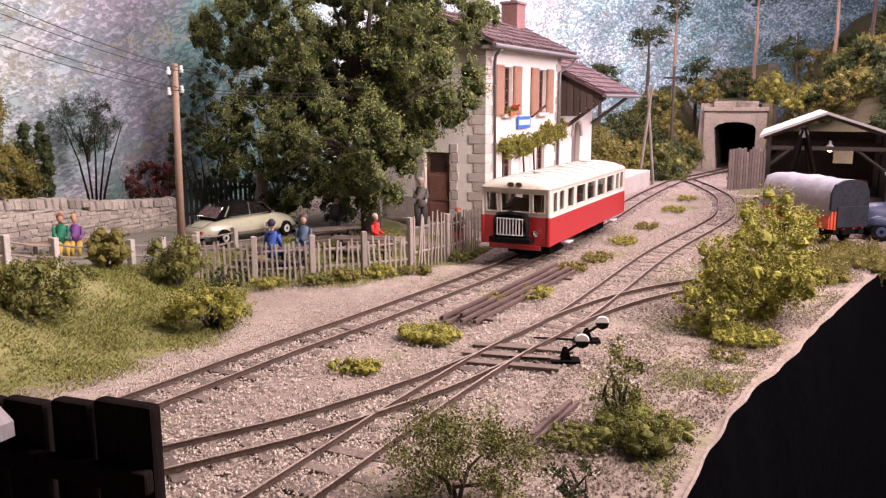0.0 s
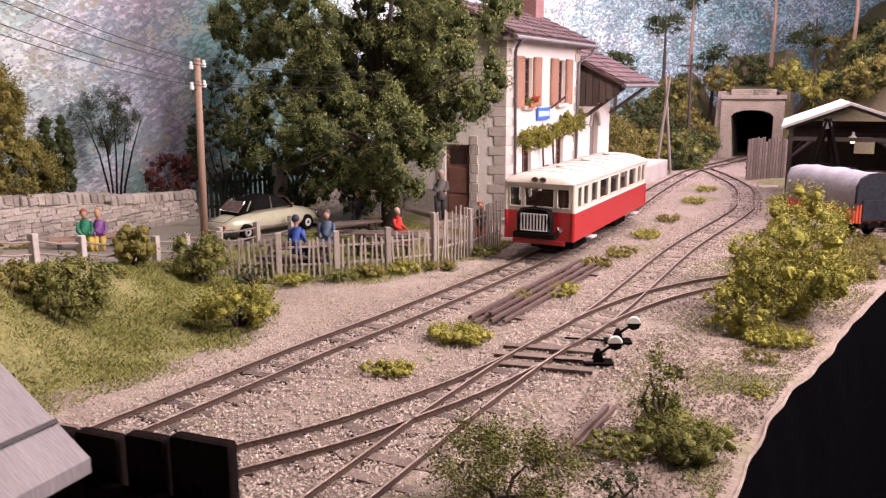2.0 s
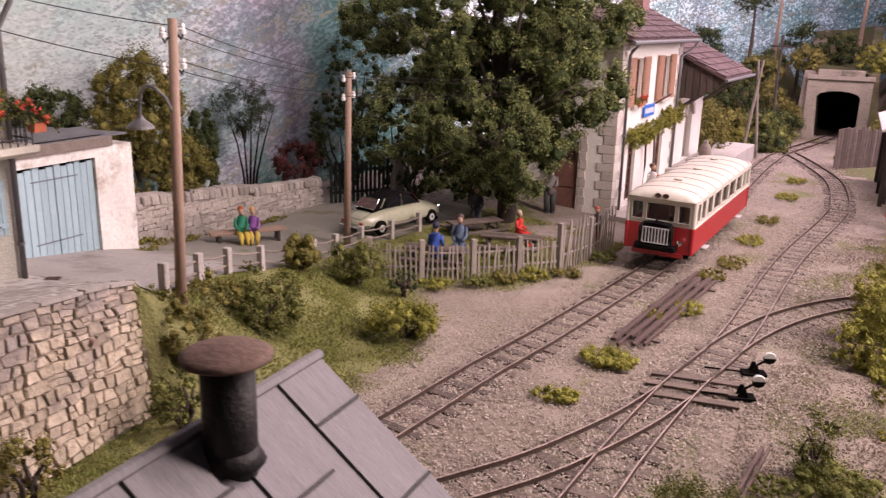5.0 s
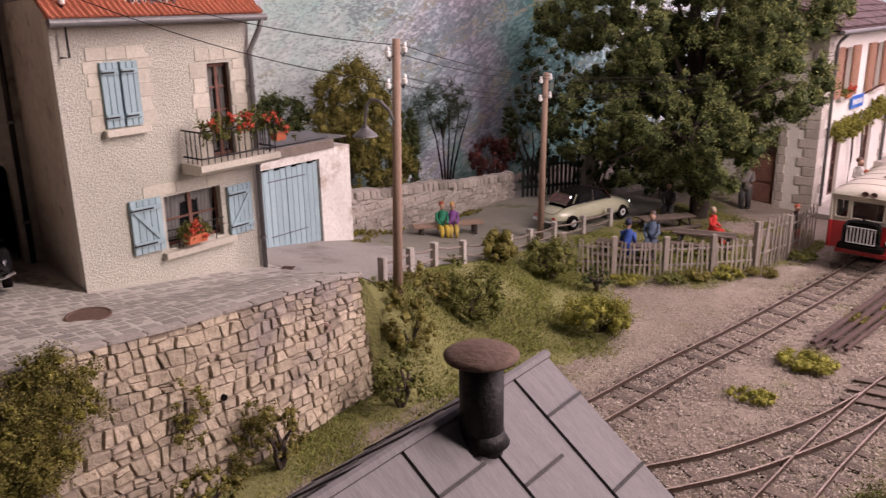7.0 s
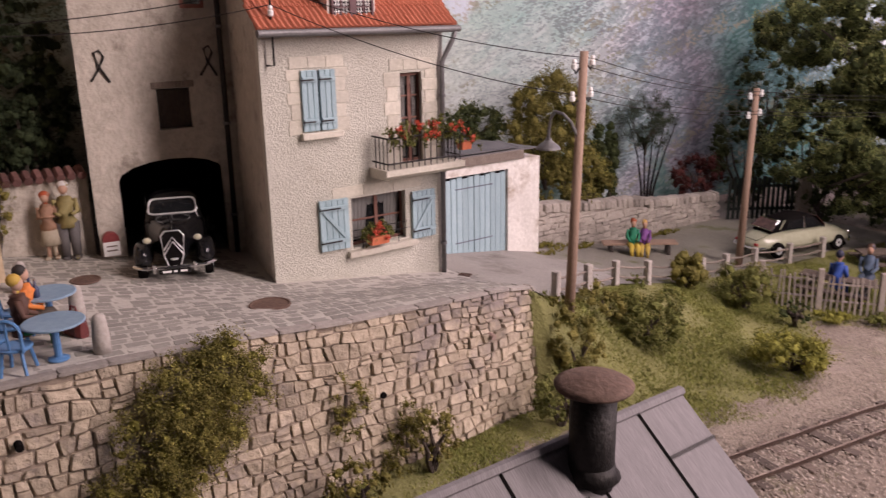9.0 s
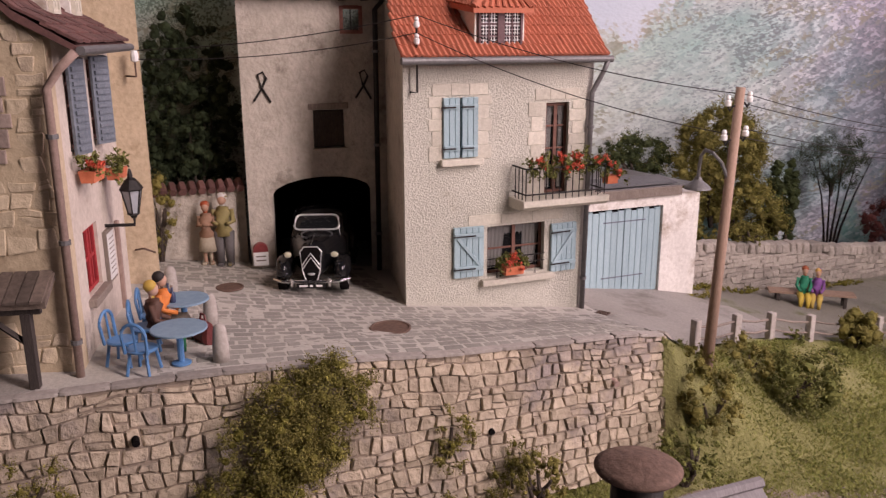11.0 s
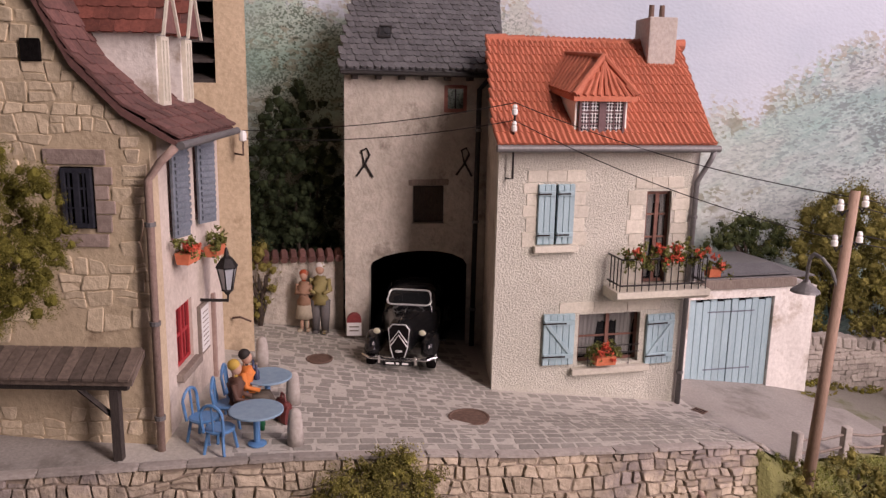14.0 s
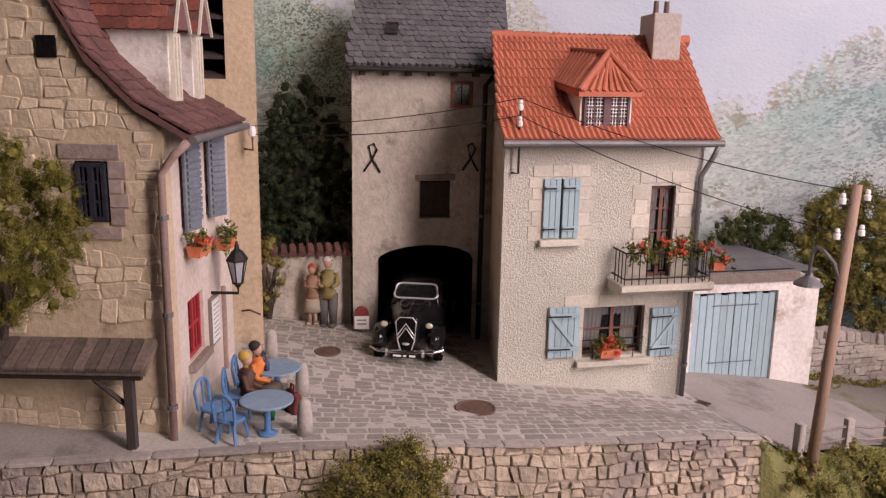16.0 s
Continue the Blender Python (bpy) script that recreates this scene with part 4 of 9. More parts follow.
# ---- pebble-dashed house with blue shutters ----
def build_blue_house():
    X, Y0, Y1, E = -16.2, 3.59, 7.78, 7.18
    h = thing("house", (0, 0, 0), label="two-storey pebble-dashed house with blue shutters and an orange tiled roof", category="house", group="houses of the village street")
    holes = [(4.42, 5.24, 5.12, 6.4), (6.68, 4.35, 7.22, 6.25), (5.38, 2.72, 6.72, 3.78)]
    part("wall", wall_with_holes((Y0, 1.4), (Y1, E), holes, 0, X, 0.3), RENDER_CREAM, h)
    # Grey render on this side and its gable puts their shade into the colour.
    part("wall", box((-20.9, Y0, 1.4), (X - 0.3, Y0 + 0.3, E)), RENDER_GREY, h, "side wall in grey render that paints its shade")
    part("wall", box((-20.9, Y1 - 0.3, 1.4), (X - 0.3, Y1, E)), RENDER_CREAM, h)
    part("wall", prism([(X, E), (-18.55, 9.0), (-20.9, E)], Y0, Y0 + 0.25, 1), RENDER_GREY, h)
    part("wall", prism([(X, E), (-18.55, 9.0), (-20.9, E)], Y1 - 0.25, Y1, 1), RENDER_CREAM, h)
    part("back_wall", box((-20.9, Y0 + 0.3, 1.4), (-20.6, Y1 - 0.3, E)), RENDER_CREAM, h)
    # Added black sheet in place of the unlit rooms.
    part("partition", box((-17.6, Y0 + 0.3, 1.4), (-17.5, Y1 - 0.3, E)), BLACK_AND_SHADE, h, "black sheet for the shade in the rooms behind the windows")
    # roof of wavy tiles, slightly sagging ridge
    roof = part("roof", prism([(X + 0.3, E - 0.08), (X + 0.3, E + 0.02), (-18.55, 9.15), (-20.95, E + 0.02), (-20.95, E - 0.08), (-18.55, 9.03)], Y0 - 0.12, Y1 + 0.15, 1), TILE_ORANGE, h)
    me = to_mesh("tile", pantile(0.234, 0.4, 0.019))
    me.materials.append(TILE_ORANGE)
    rng = random.Random(4)
    up = Vector((-18.55 - (X + 0.3), 0, 9.15 - E - 0.02))
    lay_tiles(roof, "tile", me, (X + 0.33, Y0 - 0.14, E + 0.06), (0, 1, 0), up, 19, 11, 0.234, up.length / 10.8, rng, 0.005, tilt=-1.9)
    for k in range(11):
        part("ridge_tile", tube((-18.55, Y0 - 0.15 + k * 0.415, 9.17 - 0.05 * math.sin(k * 0.3)), (-18.55, Y0 + 0.3 + k * 0.415, 9.18 - 0.05 * math.sin(k * 0.3)), 0.1, 0.12, 10), TILE_ORANGE, roof)
    # gutter and pipes
    part("gutter", tube((X + 0.35, Y0 - 0.15, E - 0.05), (X + 0.35, Y1 + 0.2, E - 0.07), 0.07, seg=12), ZINC, h, "grey zinc gutter")
    downpipe(h, [(X + 0.35, Y1 + 0.1, E - 0.1), (X + 0.3, Y1 + 0.05, E - 0.3), (X + 0.09, Y1 - 0.08, E - 0.75), (X + 0.09, Y1 - 0.12, 1.75)], 0.055)
    # chimney
    c = part("chimney", box((-19.05, 6.97, 8.2), (-17.85, 7.62, 9.7), 0.03), CONCRETE, h, "rendered chimney stack")
    for y in (7.25, 7.5):
        part("chimney_pot", tube((-18.4, y - 0.1, 9.68), (-18.4, y - 0.1, 9.98), 0.07, 0.06), RUST, c)
    # dressed stone surrounds
    rng = random.Random(2)
    for y, zs in ((4.3, (5.2, 6.45)), (5.24, (5.2, 6.45)), (6.47, (4.4, 6.3)), (7.43, (4.4, 6.3))):
        z, k = zs[0], 0
        while z < zs[1] - 0.1:
            hh = rng.uniform(0.22, 0.3)
            w = 0.13 if (k % 2) else 0.2
            part("quoin", box((X - 0.02, y - w, z), (X + 0.014, y + w, min(z + hh, zs[1]) - 0.008), 0.008), DRESSED, h)
            z, k = z + hh, k + 1
    for y0, y1, z in ((4.18, 5.36, 6.46), (6.42, 7.46, 6.31), (4.95, 7.15, 3.82)):
        n = 3
        for k in range(n):
            part("lintel", box((X - 0.02, y0 + (y1 - y0) * k / n, z), (X + 0.016, y0 + (y1 - y0) * (k + 1) / n - 0.008, z + 0.22), 0.008), DRESSED, h)
    for y0, y1, z in ((4.32, 5.22, 5.1), (5.22, 6.92, 2.55)):
        part("sill", box((X - 0.2, y0, z), (X + 0.16, y1, z + 0.13), 0.02), DRESSED, h, "stone window sill")
    # windows, door and shutters
    casement(h, (X - 0.18, 6.68, 4.37), 0, 0.54, 1.86, BROWN_WOOD, 1, 4, curtain=True, label="brown balcony door with small panes and lace")
    casement(h, (X - 0.26, 5.38, 2.72), 0, 1.34, 1.06, BROWN_WOOD, 1, 2, label="brown window with white lace curtains", curtain=True)
    shutter(h, (X + 0.01, 4.38, 5.25), 0, 0.36, 1.17, BLUE_WOOD)
    shutter(h, (X + 0.01, 4.77, 5.25), 0, 0.36, 1.17, BLUE_WOOD)
    shutter(h, (X + 0.02, 4.6, 2.78), -3, 0.66, 1.06, BLUE_WOOD, brace=-1)
    shutter(h, (X + 0.02, 6.84, 2.66), 3, 0.64, 1.06, BLUE_WOOD, brace=1)
    grille = bmesh.new()
    for z in (2.95, 3.1):
        add_tube(grille, (X + 0.03, 5.38, z), (X + 0.03, 6.72, z), 0.012, seg=6)
    for y in (5.6, 6.05, 6.5):
        add_tube(grille, (X + 0.03, y, 2.68), (X + 0.03, y, 3.1), 0.01, seg=6)
    part("window_guard", grille, IRON, h, "thin iron window guard")
    # balcony
    b = part("balcony", prism([(X, 4.38), (X, 4.18), (X + 0.55, 4.18), (X + 0.68, 4.26), (X + 0.68, 4.38)], 5.85, 7.84, 1), DRESSED, h, "stone balcony slab with a thin iron railing")
    for z in (4.5, 5.02):
        part("rail", chain([(X + 0.02, 5.93, z), (X + 0.6, 5.93, z), (X + 0.6, 7.76, z), (X + 0.02, 7.76, z)], 0.018, 6), IRON, b)
    spots = [(X + 0.6, 5.93 + k * 0.153) for k in range(13)] + [(X + 0.15 + k * 0.15, y) for k in range(3) for y in (5.93, 7.76)]
    me = to_mesh("baluster", tube((0, 0, 4.38), (0, 0, 5.02), 0.012, seg=6))
    me.materials.append(IRON)
    for x, y in spots:
        part("baluster", me, IRON, b, at=(x, y, 0))
    # bracket with insulators on the corner
    a = part("wire_bracket", chain([(X + 0.06, Y0 + 0.12, 6.55), (X + 0.18, Y0 + 0.22, 6.55), (X + 0.18, Y0 + 0.22, 7.75)], 0.022, 6), IRON, h, "iron bracket carrying two porcelain insulators")
    for z in (7.42, 7.72):
        part("insulator", lathe([(0.03, 0), (0.055, 0.02), (0.055, 0.1), (0.035, 0.12), (0.048, 0.15), (0.03, 0.2)], 10), PORCELAIN, a, at=(X + 0.18, Y0 + 0.22, z))
    lean(h, X, 0.22)
    hipped_dormer(h)


def hipped_dormer(h):
    """A dormer with pale cheeks, a lattice window and a hipped roof of wavy tiles."""
    d = part("dormer", prism([(-16.14, 7.2), (-16.14, 8.16), (-17.6, 8.16), (-17.6, 7.5)], 5.04, 6.1, 1), RENDER_WHITE, h, "white cheeked dormer with a hipped tiled roof")
    ze, zr = 8.1, 8.8
    f0, f1 = Vector((-15.96, 4.93, ze - 0.02)), Vector((-15.96, 6.22, ze - 0.02))
    apex, back = Vector((-16.5, 5.72, zr)), Vector((-18.2, 5.6, zr + 0.08))
    b0, b1 = Vector((-17.35, 4.9, ze + 0.14)), Vector((-17.3, 6.5, ze + 0.14))
    for quad in ((f0, apex, back, b0), (f1, b1, back, apex), (f0, f1, apex)):
        bm = bmesh.new()
        up = [bm.verts.new(q) for q in quad]
        lo = [bm.verts.new(q - Vector((0, 0, 0.09))) for q in quad]
        n = len(quad)
        fs = [bm.faces.new(up), bm.faces.new(lo[::-1])] + [bm.faces.new((up[k], lo[k], lo[(k + 1) % n], up[(k + 1) % n])) for k in range(n)]
        bmesh.ops.recalc_face_normals(bm, faces=fs)
        slope = part("dormer_roof", bm, TILE_ORANGE, d)
        count = 10 if n == 4 else 9
        for k in range(count):
            g = (k + 0.5) / count
            if n == 4:
                low, top = quad[0].lerp(quad[3] if quad[0] == f0 else quad[1], g), None
                top = apex.lerp(back, g) if g > 0.2 else low.lerp(apex, 0.55 + 2 * g)
            else:
                low = f0.lerp(f1, g)
                top = low.lerp(apex, 1 - abs(g - 0.52) * 1.75)
            part("tile", chain([low + Vector((0, 0, 0.015)), low.lerp(top, 0.5) + Vector((0, 0, 0.02)), top + Vector((0, 0, 0.012))], 0.042, 6), TILE_ORANGE, slope)
    for a, b in ((f0, apex), (f1, apex), (apex, back)):
        part("ridge_tile", chain([a + Vector((0, 0, 0.03)), b + Vector((0, 0, 0.03))], 0.06, 8), TILE_ORANGE, d)
    x = -16.12
    # Black sheet puts the room's shade right behind the lattice.
    part("window_recess", box((x, 5.12, 7.34), (x + 0.01, 6.02, 8.06)), BLACK_AND_SHADE, d, "black sheet for the shade behind the dormer window")
    frame_bars = bmesh.new()
    for lo, hi in (((5.1, 7.3), (6.04, 7.36)), ((5.1, 8.02), (6.04, 8.08)), ((5.1, 7.36), (5.15, 8.02)), ((5.99, 7.36), (6.04, 8.02)), ((5.5, 7.36), (5.65, 8.02))):
        add_box(frame_bars, (x + 0.005, *lo), (x + 0.05, *hi), 0.006)
    for z in (7.57, 7.79):
        for y0, y1 in ((5.15, 5.5), (5.65, 5.99)):
            add_box(frame_bars, (x + 0.01, y0, z - 0.014), (x + 0.035, y1, z + 0.014))
    for y in (5.32, 5.82):
        add_box(frame_bars, (x + 0.01, y - 0.014, 7.36), (x + 0.034, y + 0.014, 8.02))
    part("window_frame", frame_bars, PLUM_FRAME, d, "plum painted dormer window frame")
    lat = bmesh.new()
    for y0 in (5.15, 5.65):
        for k in range(1, 6):
            add_box(lat, (x + 0.012, y0 + 0.058 * k - 0.006, 7.36), (x + 0.02, y0 + 0.058 * k + 0.006, 8.02))
        for k in range(1, 10):
            add_box(lat, (x + 0.013, y0, 7.36 + 0.066 * k - 0.006), (x + 0.019, y0 + 0.345, 7.36 + 0.066 * k + 0.006))
    part("lattice", lat, PORCELAIN, d, "white lattice of the dormer window")


build_blue_house()
flower_box((-15.68, 6.5, 4.75), 0, 0.95, "red geraniums massed on the balcony railing", 5, False)
flower_box((-15.66, 7.35, 4.8), 0, 0.7, "green trailing geraniums on the balcony railing", 6, False)
flower_box((-15.75, 8.0, 4.5), 0, 0.3, "terracotta pot of red flowers at the balcony's end", 16)
flower_box((-16.03, 5.9, 2.69), 0, 0.5, "terracotta box of red flowers on the window sill", 7)


# ---- tall grey gatehouse with an archway ----
def build_gatehouse():
    X, Y0, Y1, E = -19.1, 1.05, 4.25, 8.42
    g = thing("gatehouse", (0, 0, 0), label="tall grey rendered gatehouse with an arched passage and a slate roof", category="house", group="houses of the village street")
    bm = wall_with_holes((Y0, 4.75), (Y1, E), [(2.55, 5.18, 3.25, 6.02), (3.27, 7.68, 3.68, 8.16)], 0, X, 0.35)
    part("wall", bm, RENDER_GREY, g)
    arch = [(Y0, 2.2), (1.58, 2.2), (1.58, 4.2)]
    for k in range(9):
        t = math.pi * (1 - k / 8)
        arch.append((2.7 + 1.12 * math.cos(t), 4.2 + 0.36 * math.sin(t)))
    arch += [(3.82, 2.2), (Y1, 2.2), (Y1, 4.75), (Y0, 4.75)]
    bm = bmesh.new()
    add_prism(bm, arch, X - 0.35, X, 0)
    bmesh.ops.triangulate(bm, faces=[f for f in bm.faces if len(f.verts) > 4])
    part("arch_wall", bm, RENDER_GREY, g)
    for y in (Y0, Y1 - 0.3):
        part("side_wall", box((-22.3, y, 2.0), (X - 0.35, y + 0.3, E)), RENDER_GREY, g)
    # Black liners put the deep passage's shade into the colour.
    part("passage", box((-22.2, Y0 + 0.3, 4.76), (X - 0.35, Y1 - 0.3, 4.85)), BLACK_AND_SHADE, g, "passage ceiling painted black for shade")
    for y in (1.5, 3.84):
        part("passage_side", box((-22.2, y, 2.0), (X - 0.36, y + 0.06, 4.75)), BLACK_AND_SHADE, g, "passage wall liner painted black for shade")
    part("passage", box((-22.3, Y0 + 0.3, 2.0), (-22.2, Y1 - 0.3, 4.75)), BLACK_AND_SHADE, g, "passage back painted black for shade")
    roof = part("roof", prism([(X + 0.28, E + 0.0), (X + 0.28, E + 0.1), (-21.3, 10.2), (-22.3, 9.6), (-22.3, 9.4), (-21.3, 10.05)], Y0 - 0.12, Y1 + 0.25, 1), SLATE, g)
    me = to_mesh("slate", scale_tile(0.15, 0.36, 0.045))
    me.materials.append(SLATE)
    up = Vector((-21.3 - X - 0.28, 0, 10.2 - E - 0.1))
    lay_tiles(roof, "slate", me, (X + 0.3, Y0 - 0.14, E + 0.13), (0, 1, 0), up, 24, 14, 0.146, up.length / 13.6, random.Random(8), 0.012, 0.5)
    sky = part("skylight", chain([(-19.62, 1.72, 9.2), (-19.62, 1.98, 9.2), (-19.86, 1.98, 9.44), (-19.86, 1.72, 9.44), (-19.62, 1.72, 9.2)], 0.022, 4), IRON, roof, "small iron skylight")
    part("pane", prism([(-19.62, 9.2), (-19.86, 9.44), (-19.87, 9.43), (-19.63, 9.19)], 1.72, 1.98, 1), GLASS, sky)
    for k in range(7):
        part("rafter_end", box((X - 0.02, Y0 + 0.15 + k * 0.5, E - 0.12), (X + 0.22, Y0 + 0.27 + k * 0.5, E), 0.01), DARKWOOD, g)
    part("gutter", tube((X + 0.33, Y0 - 0.1, E + 0.02), (X + 0.33, Y1 + 0.1, E + 0.0), 0.05, seg=10), IRON, g)
    downpipe(g, [(X + 0.3, 4.2, E), (X + 0.12, 3.98, E - 0.3), (X + 0.12, 3.95, 2.3)], 0.06, IRON)
    s = part("shutter", box((X - 0.15, 2.56, 5.2), (X - 0.08, 3.24, 6.0)), DARKWOOD, g, "closed dark board shutter")
    for k in range(6):
        part("board", box((X - 0.08, 2.57 + k * 0.112, 5.21), (X - 0.06, 2.67 + k * 0.112, 5.99), 0.004), BARK, s)
    part("lintel", box((X - 0.1, 2.45, 6.03), (X + 0.04, 3.35, 6.16), 0.015), GREYWOOD, g, "grey timber lintel")
    part("sill", box((X - 0.1, 2.5, 5.08), (X + 0.06, 3.3, 5.18), 0.015), RENDER_GREY, g)
    fr = bmesh.new()
    for lo, hi in (((3.22, 7.62), (3.3, 8.2)), ((3.65, 7.62), (3.73, 8.2)), ((3.3, 7.62), (3.65, 7.7)), ((3.3, 8.13), (3.65, 8.21))):
        add_box(fr, (X - 0.1, *lo), (X + 0.02, *hi), 0.006)
    part("window_frame", fr, FRAME_RED, g, "red-brown frame of a small window")
    part("pane", box((X - 0.2, 3.28, 7.68), (X - 0.17, 3.67, 8.16)), GLASS, g)
    part("window_bar", box((X - 0.12, 3.455, 7.7), (X - 0.09, 3.49, 8.13)), IRON, g)
    for y in (1.5, 3.72):
        part("wall_anchor", chain([(X + 0.03, y - 0.2, 6.25), (X + 0.03, y - 0.02, 6.5), (X + 0.03, y + 0.09, 6.72), (X + 0.03, y + 0.02, 6.85), (X + 0.03, y - 0.09, 6.8), (X + 0.03, y - 0.03, 6.55), (X + 0.03, y + 0.16, 6.22)], 0.025, 6), IRON, g, "dark iron wall anchor")
    lean(g, X, 0.27)


build_gatehouse()


# ---- white garage with blue plank doors ----
def build_garage():
    X = -17.72
    g = thing("garage", (0, 0, 0), label="small whitewashed garage with blue plank doors and a tin roof", category="garage")
    part("wall", wall_with_holes((8.13, 0.6), (12.05, 3.72), [(8.75, 0.6, 10.95, 3.5)], 0, X, 0.3), PEELING, g)
    part("side_wall", box((-20.8, 11.75, 0.4), (X - 0.3, 12.05, 3.72)), PEELING, g)
    part("back_wall", box((-20.8, 8.8, 0.4), (-20.5, 11.75, 3.72)), RENDER_WHITE, g)
    part("parapet", box((X - 0.3, 8.15, 3.725), (X + 0.06, 11.45, 3.95), 0.02), GREYWOOD, g, "grey timber fascia")
    part("roof", prism([(X - 0.05, 3.93), (X - 0.05, 3.97), (-20.9, 3.86), (-20.9, 3.8)], 8.4, 12.0, 1), ZINC, g, "sheet metal roof with a curled edge")
    part("loose_sheet", prism([(X - 0.1, 4.0), (X - 0.1, 4.03), (-18.6, 4.1), (-18.6, 4.06)], 8.9, 11.4, 1), SLATE, g)
    for k, (y0, y1) in enumerate(((8.77, 9.86), (9.88, 10.93))):
        d = part("door", box((X - 0.16, y0, 1.2), (X - 0.12, y1, 3.48)), BLACK_AND_SHADE, g, "weathered blue plank door leaf")
        n = 6
        for i in range(n):
            a = y0 + (y1 - y0) * i / n
            part("plank", box((X - 0.12, a + 0.003 * ((i * 5) % 4), 1.2 + 0.05 * ((i * 7) % 3)), (X - 0.07 + 0.008 * ((i * 3) % 3), a + (y1 - y0) / n - 0.008, 3.47 - 0.03 * ((i * 5) % 3)), 0.008), BLUE_WOOD, d)
        for z in (1.75, 3.15):
            part("hinge", box((X - 0.069, y0 if k else y1 - 0.6, z), (X - 0.055, y0 + 0.6 if k else y1, z + 0.03)), GREYBLUE, d)


build_garage()


# ---- stone house on the corner, with dormers ----
def build_stone_house():
    h = thing("stone_house", (-13.4, -2.3, 0), -13.5, "old sandstone house with steep brown tiled roof and grey shutters", "house", "houses of the village street")
    B, E = 2.7, 7.62
    gable = bmesh.new()
    add_prism(gable, [(0, B), (0, E), (-0.5, 8.0), (-0.95, 8.45), (-3.1, 12.5), (-6.4, 7.0), (-6.4, B)], -0.3, 0, 0)
    bmesh.ops.triangulate(gable, faces=[f for f in gable.faces if len(f.verts) > 4])
    part("gable_wall", gable, JOINT, h)
    part("side_wall", wall_with_holes((-3.4, B), (-0.3, E), [(-1.22, 6.02, -0.68, 7.25), (-2.5, 6.02, -1.95, 7.25), (-1.55, 3.85, -0.75, 4.85)], 1, 0, 0.3), SIDE_RENDER, h)
    part("back_wall", box((-3.4, -7, B), (-3.1, -0.3, E)), RENDER_SAND, h)
    # rubble facing of the gable, almost flush, with patches of old render left on it
    rng = random.Random(12)
    verge = ((0, 0.0), (7.55, 0.0), (8.0, 0.5), (8.45, 0.95), (12.5, 3.1))
    cells = rough_courses(rng, -5.3, 0.1, B + 0.2, 11.2, (0.18, 0.3), (0.2, 0.38), 0.016, 0.1)
    stones = []
    for poly in cells:
        if len(poly) < 3:
            continue
        cu, cv = sum(q[0] for q in poly) / len(poly), sum(q[1] for q in poly) / len(poly)
        bare = noise.noise((cu * 0.8, cv * 0.8, 6)) > (0.1 if cv < 5.6 else -0.3 if cv < 7 else -0.6)
        if bare and cu < -0.04 - lerp_table(verge, cv) and not (-1.5 < cu < -0.5 and 5.9 < cv < 7.5) and not (-1.68 < cu < -1.3 and 8.45 < cv < 8.85):
            stones.append([(min(u, -0.04 - lerp_table(verge, v)), v) for u, v in poly])
    lay_rubble(h, "stone", stones, lambda q: q[0][1] > 5.2, lambda u, v, k: (k, u, v), 0.013, STONE_SAND, STONE_SAND_REST, "rubble", rng)
    # gable window with its dressed surround, and a small vent
    # Black block painted as the shade behind the gable window.
    part("window_recess", box((-0.02, -1.22, 6.24), (0.03, -0.78, 7.1)), BLACK_AND_SHADE, h)
    casement(h, (0.05, -1.2, 6.26), 0, 0.41, 0.82, TARP_DARK, 2, 3, 0.026, label="dark small-paned gable window")
    for lo, hi in (((-1.45, 7.13), (-0.6, 7.34)), ((-0.77, 6.86), (-0.52, 7.1)), ((-0.77, 6.65), (-0.58, 6.84)), ((-0.77, 6.45), (-0.5, 6.63)), ((-0.77, 6.19), (-0.56, 6.43)), ((-1.36, 5.98), (-0.62, 6.16)), ((-1.42, 6.8), (-1.24, 7.1))):
        part("surround", box((-0.02, *lo), (0.035, *hi), 0.012), ROSY_STONE, h, "rosy brown dressed stone")
    part("vent", box((-0.01, -1.62, 8.5), (0.055, -1.36, 8.8), 0.01), BLACK_AND_SHADE, h, "small dark vent")
    # steep roof, flared at the eave
    prof = [(0.42, 7.48), (-0.3, 7.92), (-0.95, 8.58), (-3.1, 12.6)]
    roof = part("roof", prism([(0.42, 7.4)] + prof + [(-6.7, 7.0), (-6.7, 6.9), (-3.1, 12.46), (-0.95, 8.45), (-0.3, 7.8)], -2.95, 0.12, 0), TILE_BROWN, h)
    me = to_mesh("tile", flat_tile(0.23, 0.3, 0.035))
    me.materials.append(TILE_BROWN)
    trng = random.Random(3)
    for (y0, z0), (y1, z1), n in zip(prof, prof[1:], (4, 5, 21)):
        up = Vector((0, y1 - y0, z1 - z0))
        lay_tiles(roof, "tile", me, (-2.97, y0, z0 + 0.05), (1, 0, 0), up, 14, n, 0.221, up.length / n, trng, 0.008, 0.0)
    part("gutter", tube((-2.97, 0.48, 7.42), (0.15, 0.48, 7.42), 0.06, seg=10), ZINC, h)
    downpipe(h, [(0.2, 0.42, 7.4), (0.16, 0.2, 7.2), (0.16, 0.02, 6.95), (0.16, 0.0, 2.9)], 0.06, BRICK_PIPE)
    # narrow dormers with white cheeks
    red = to_mesh("tile", flat_tile(0.23, 0.3, 0.035))
    red.materials.append(TILE_RED)
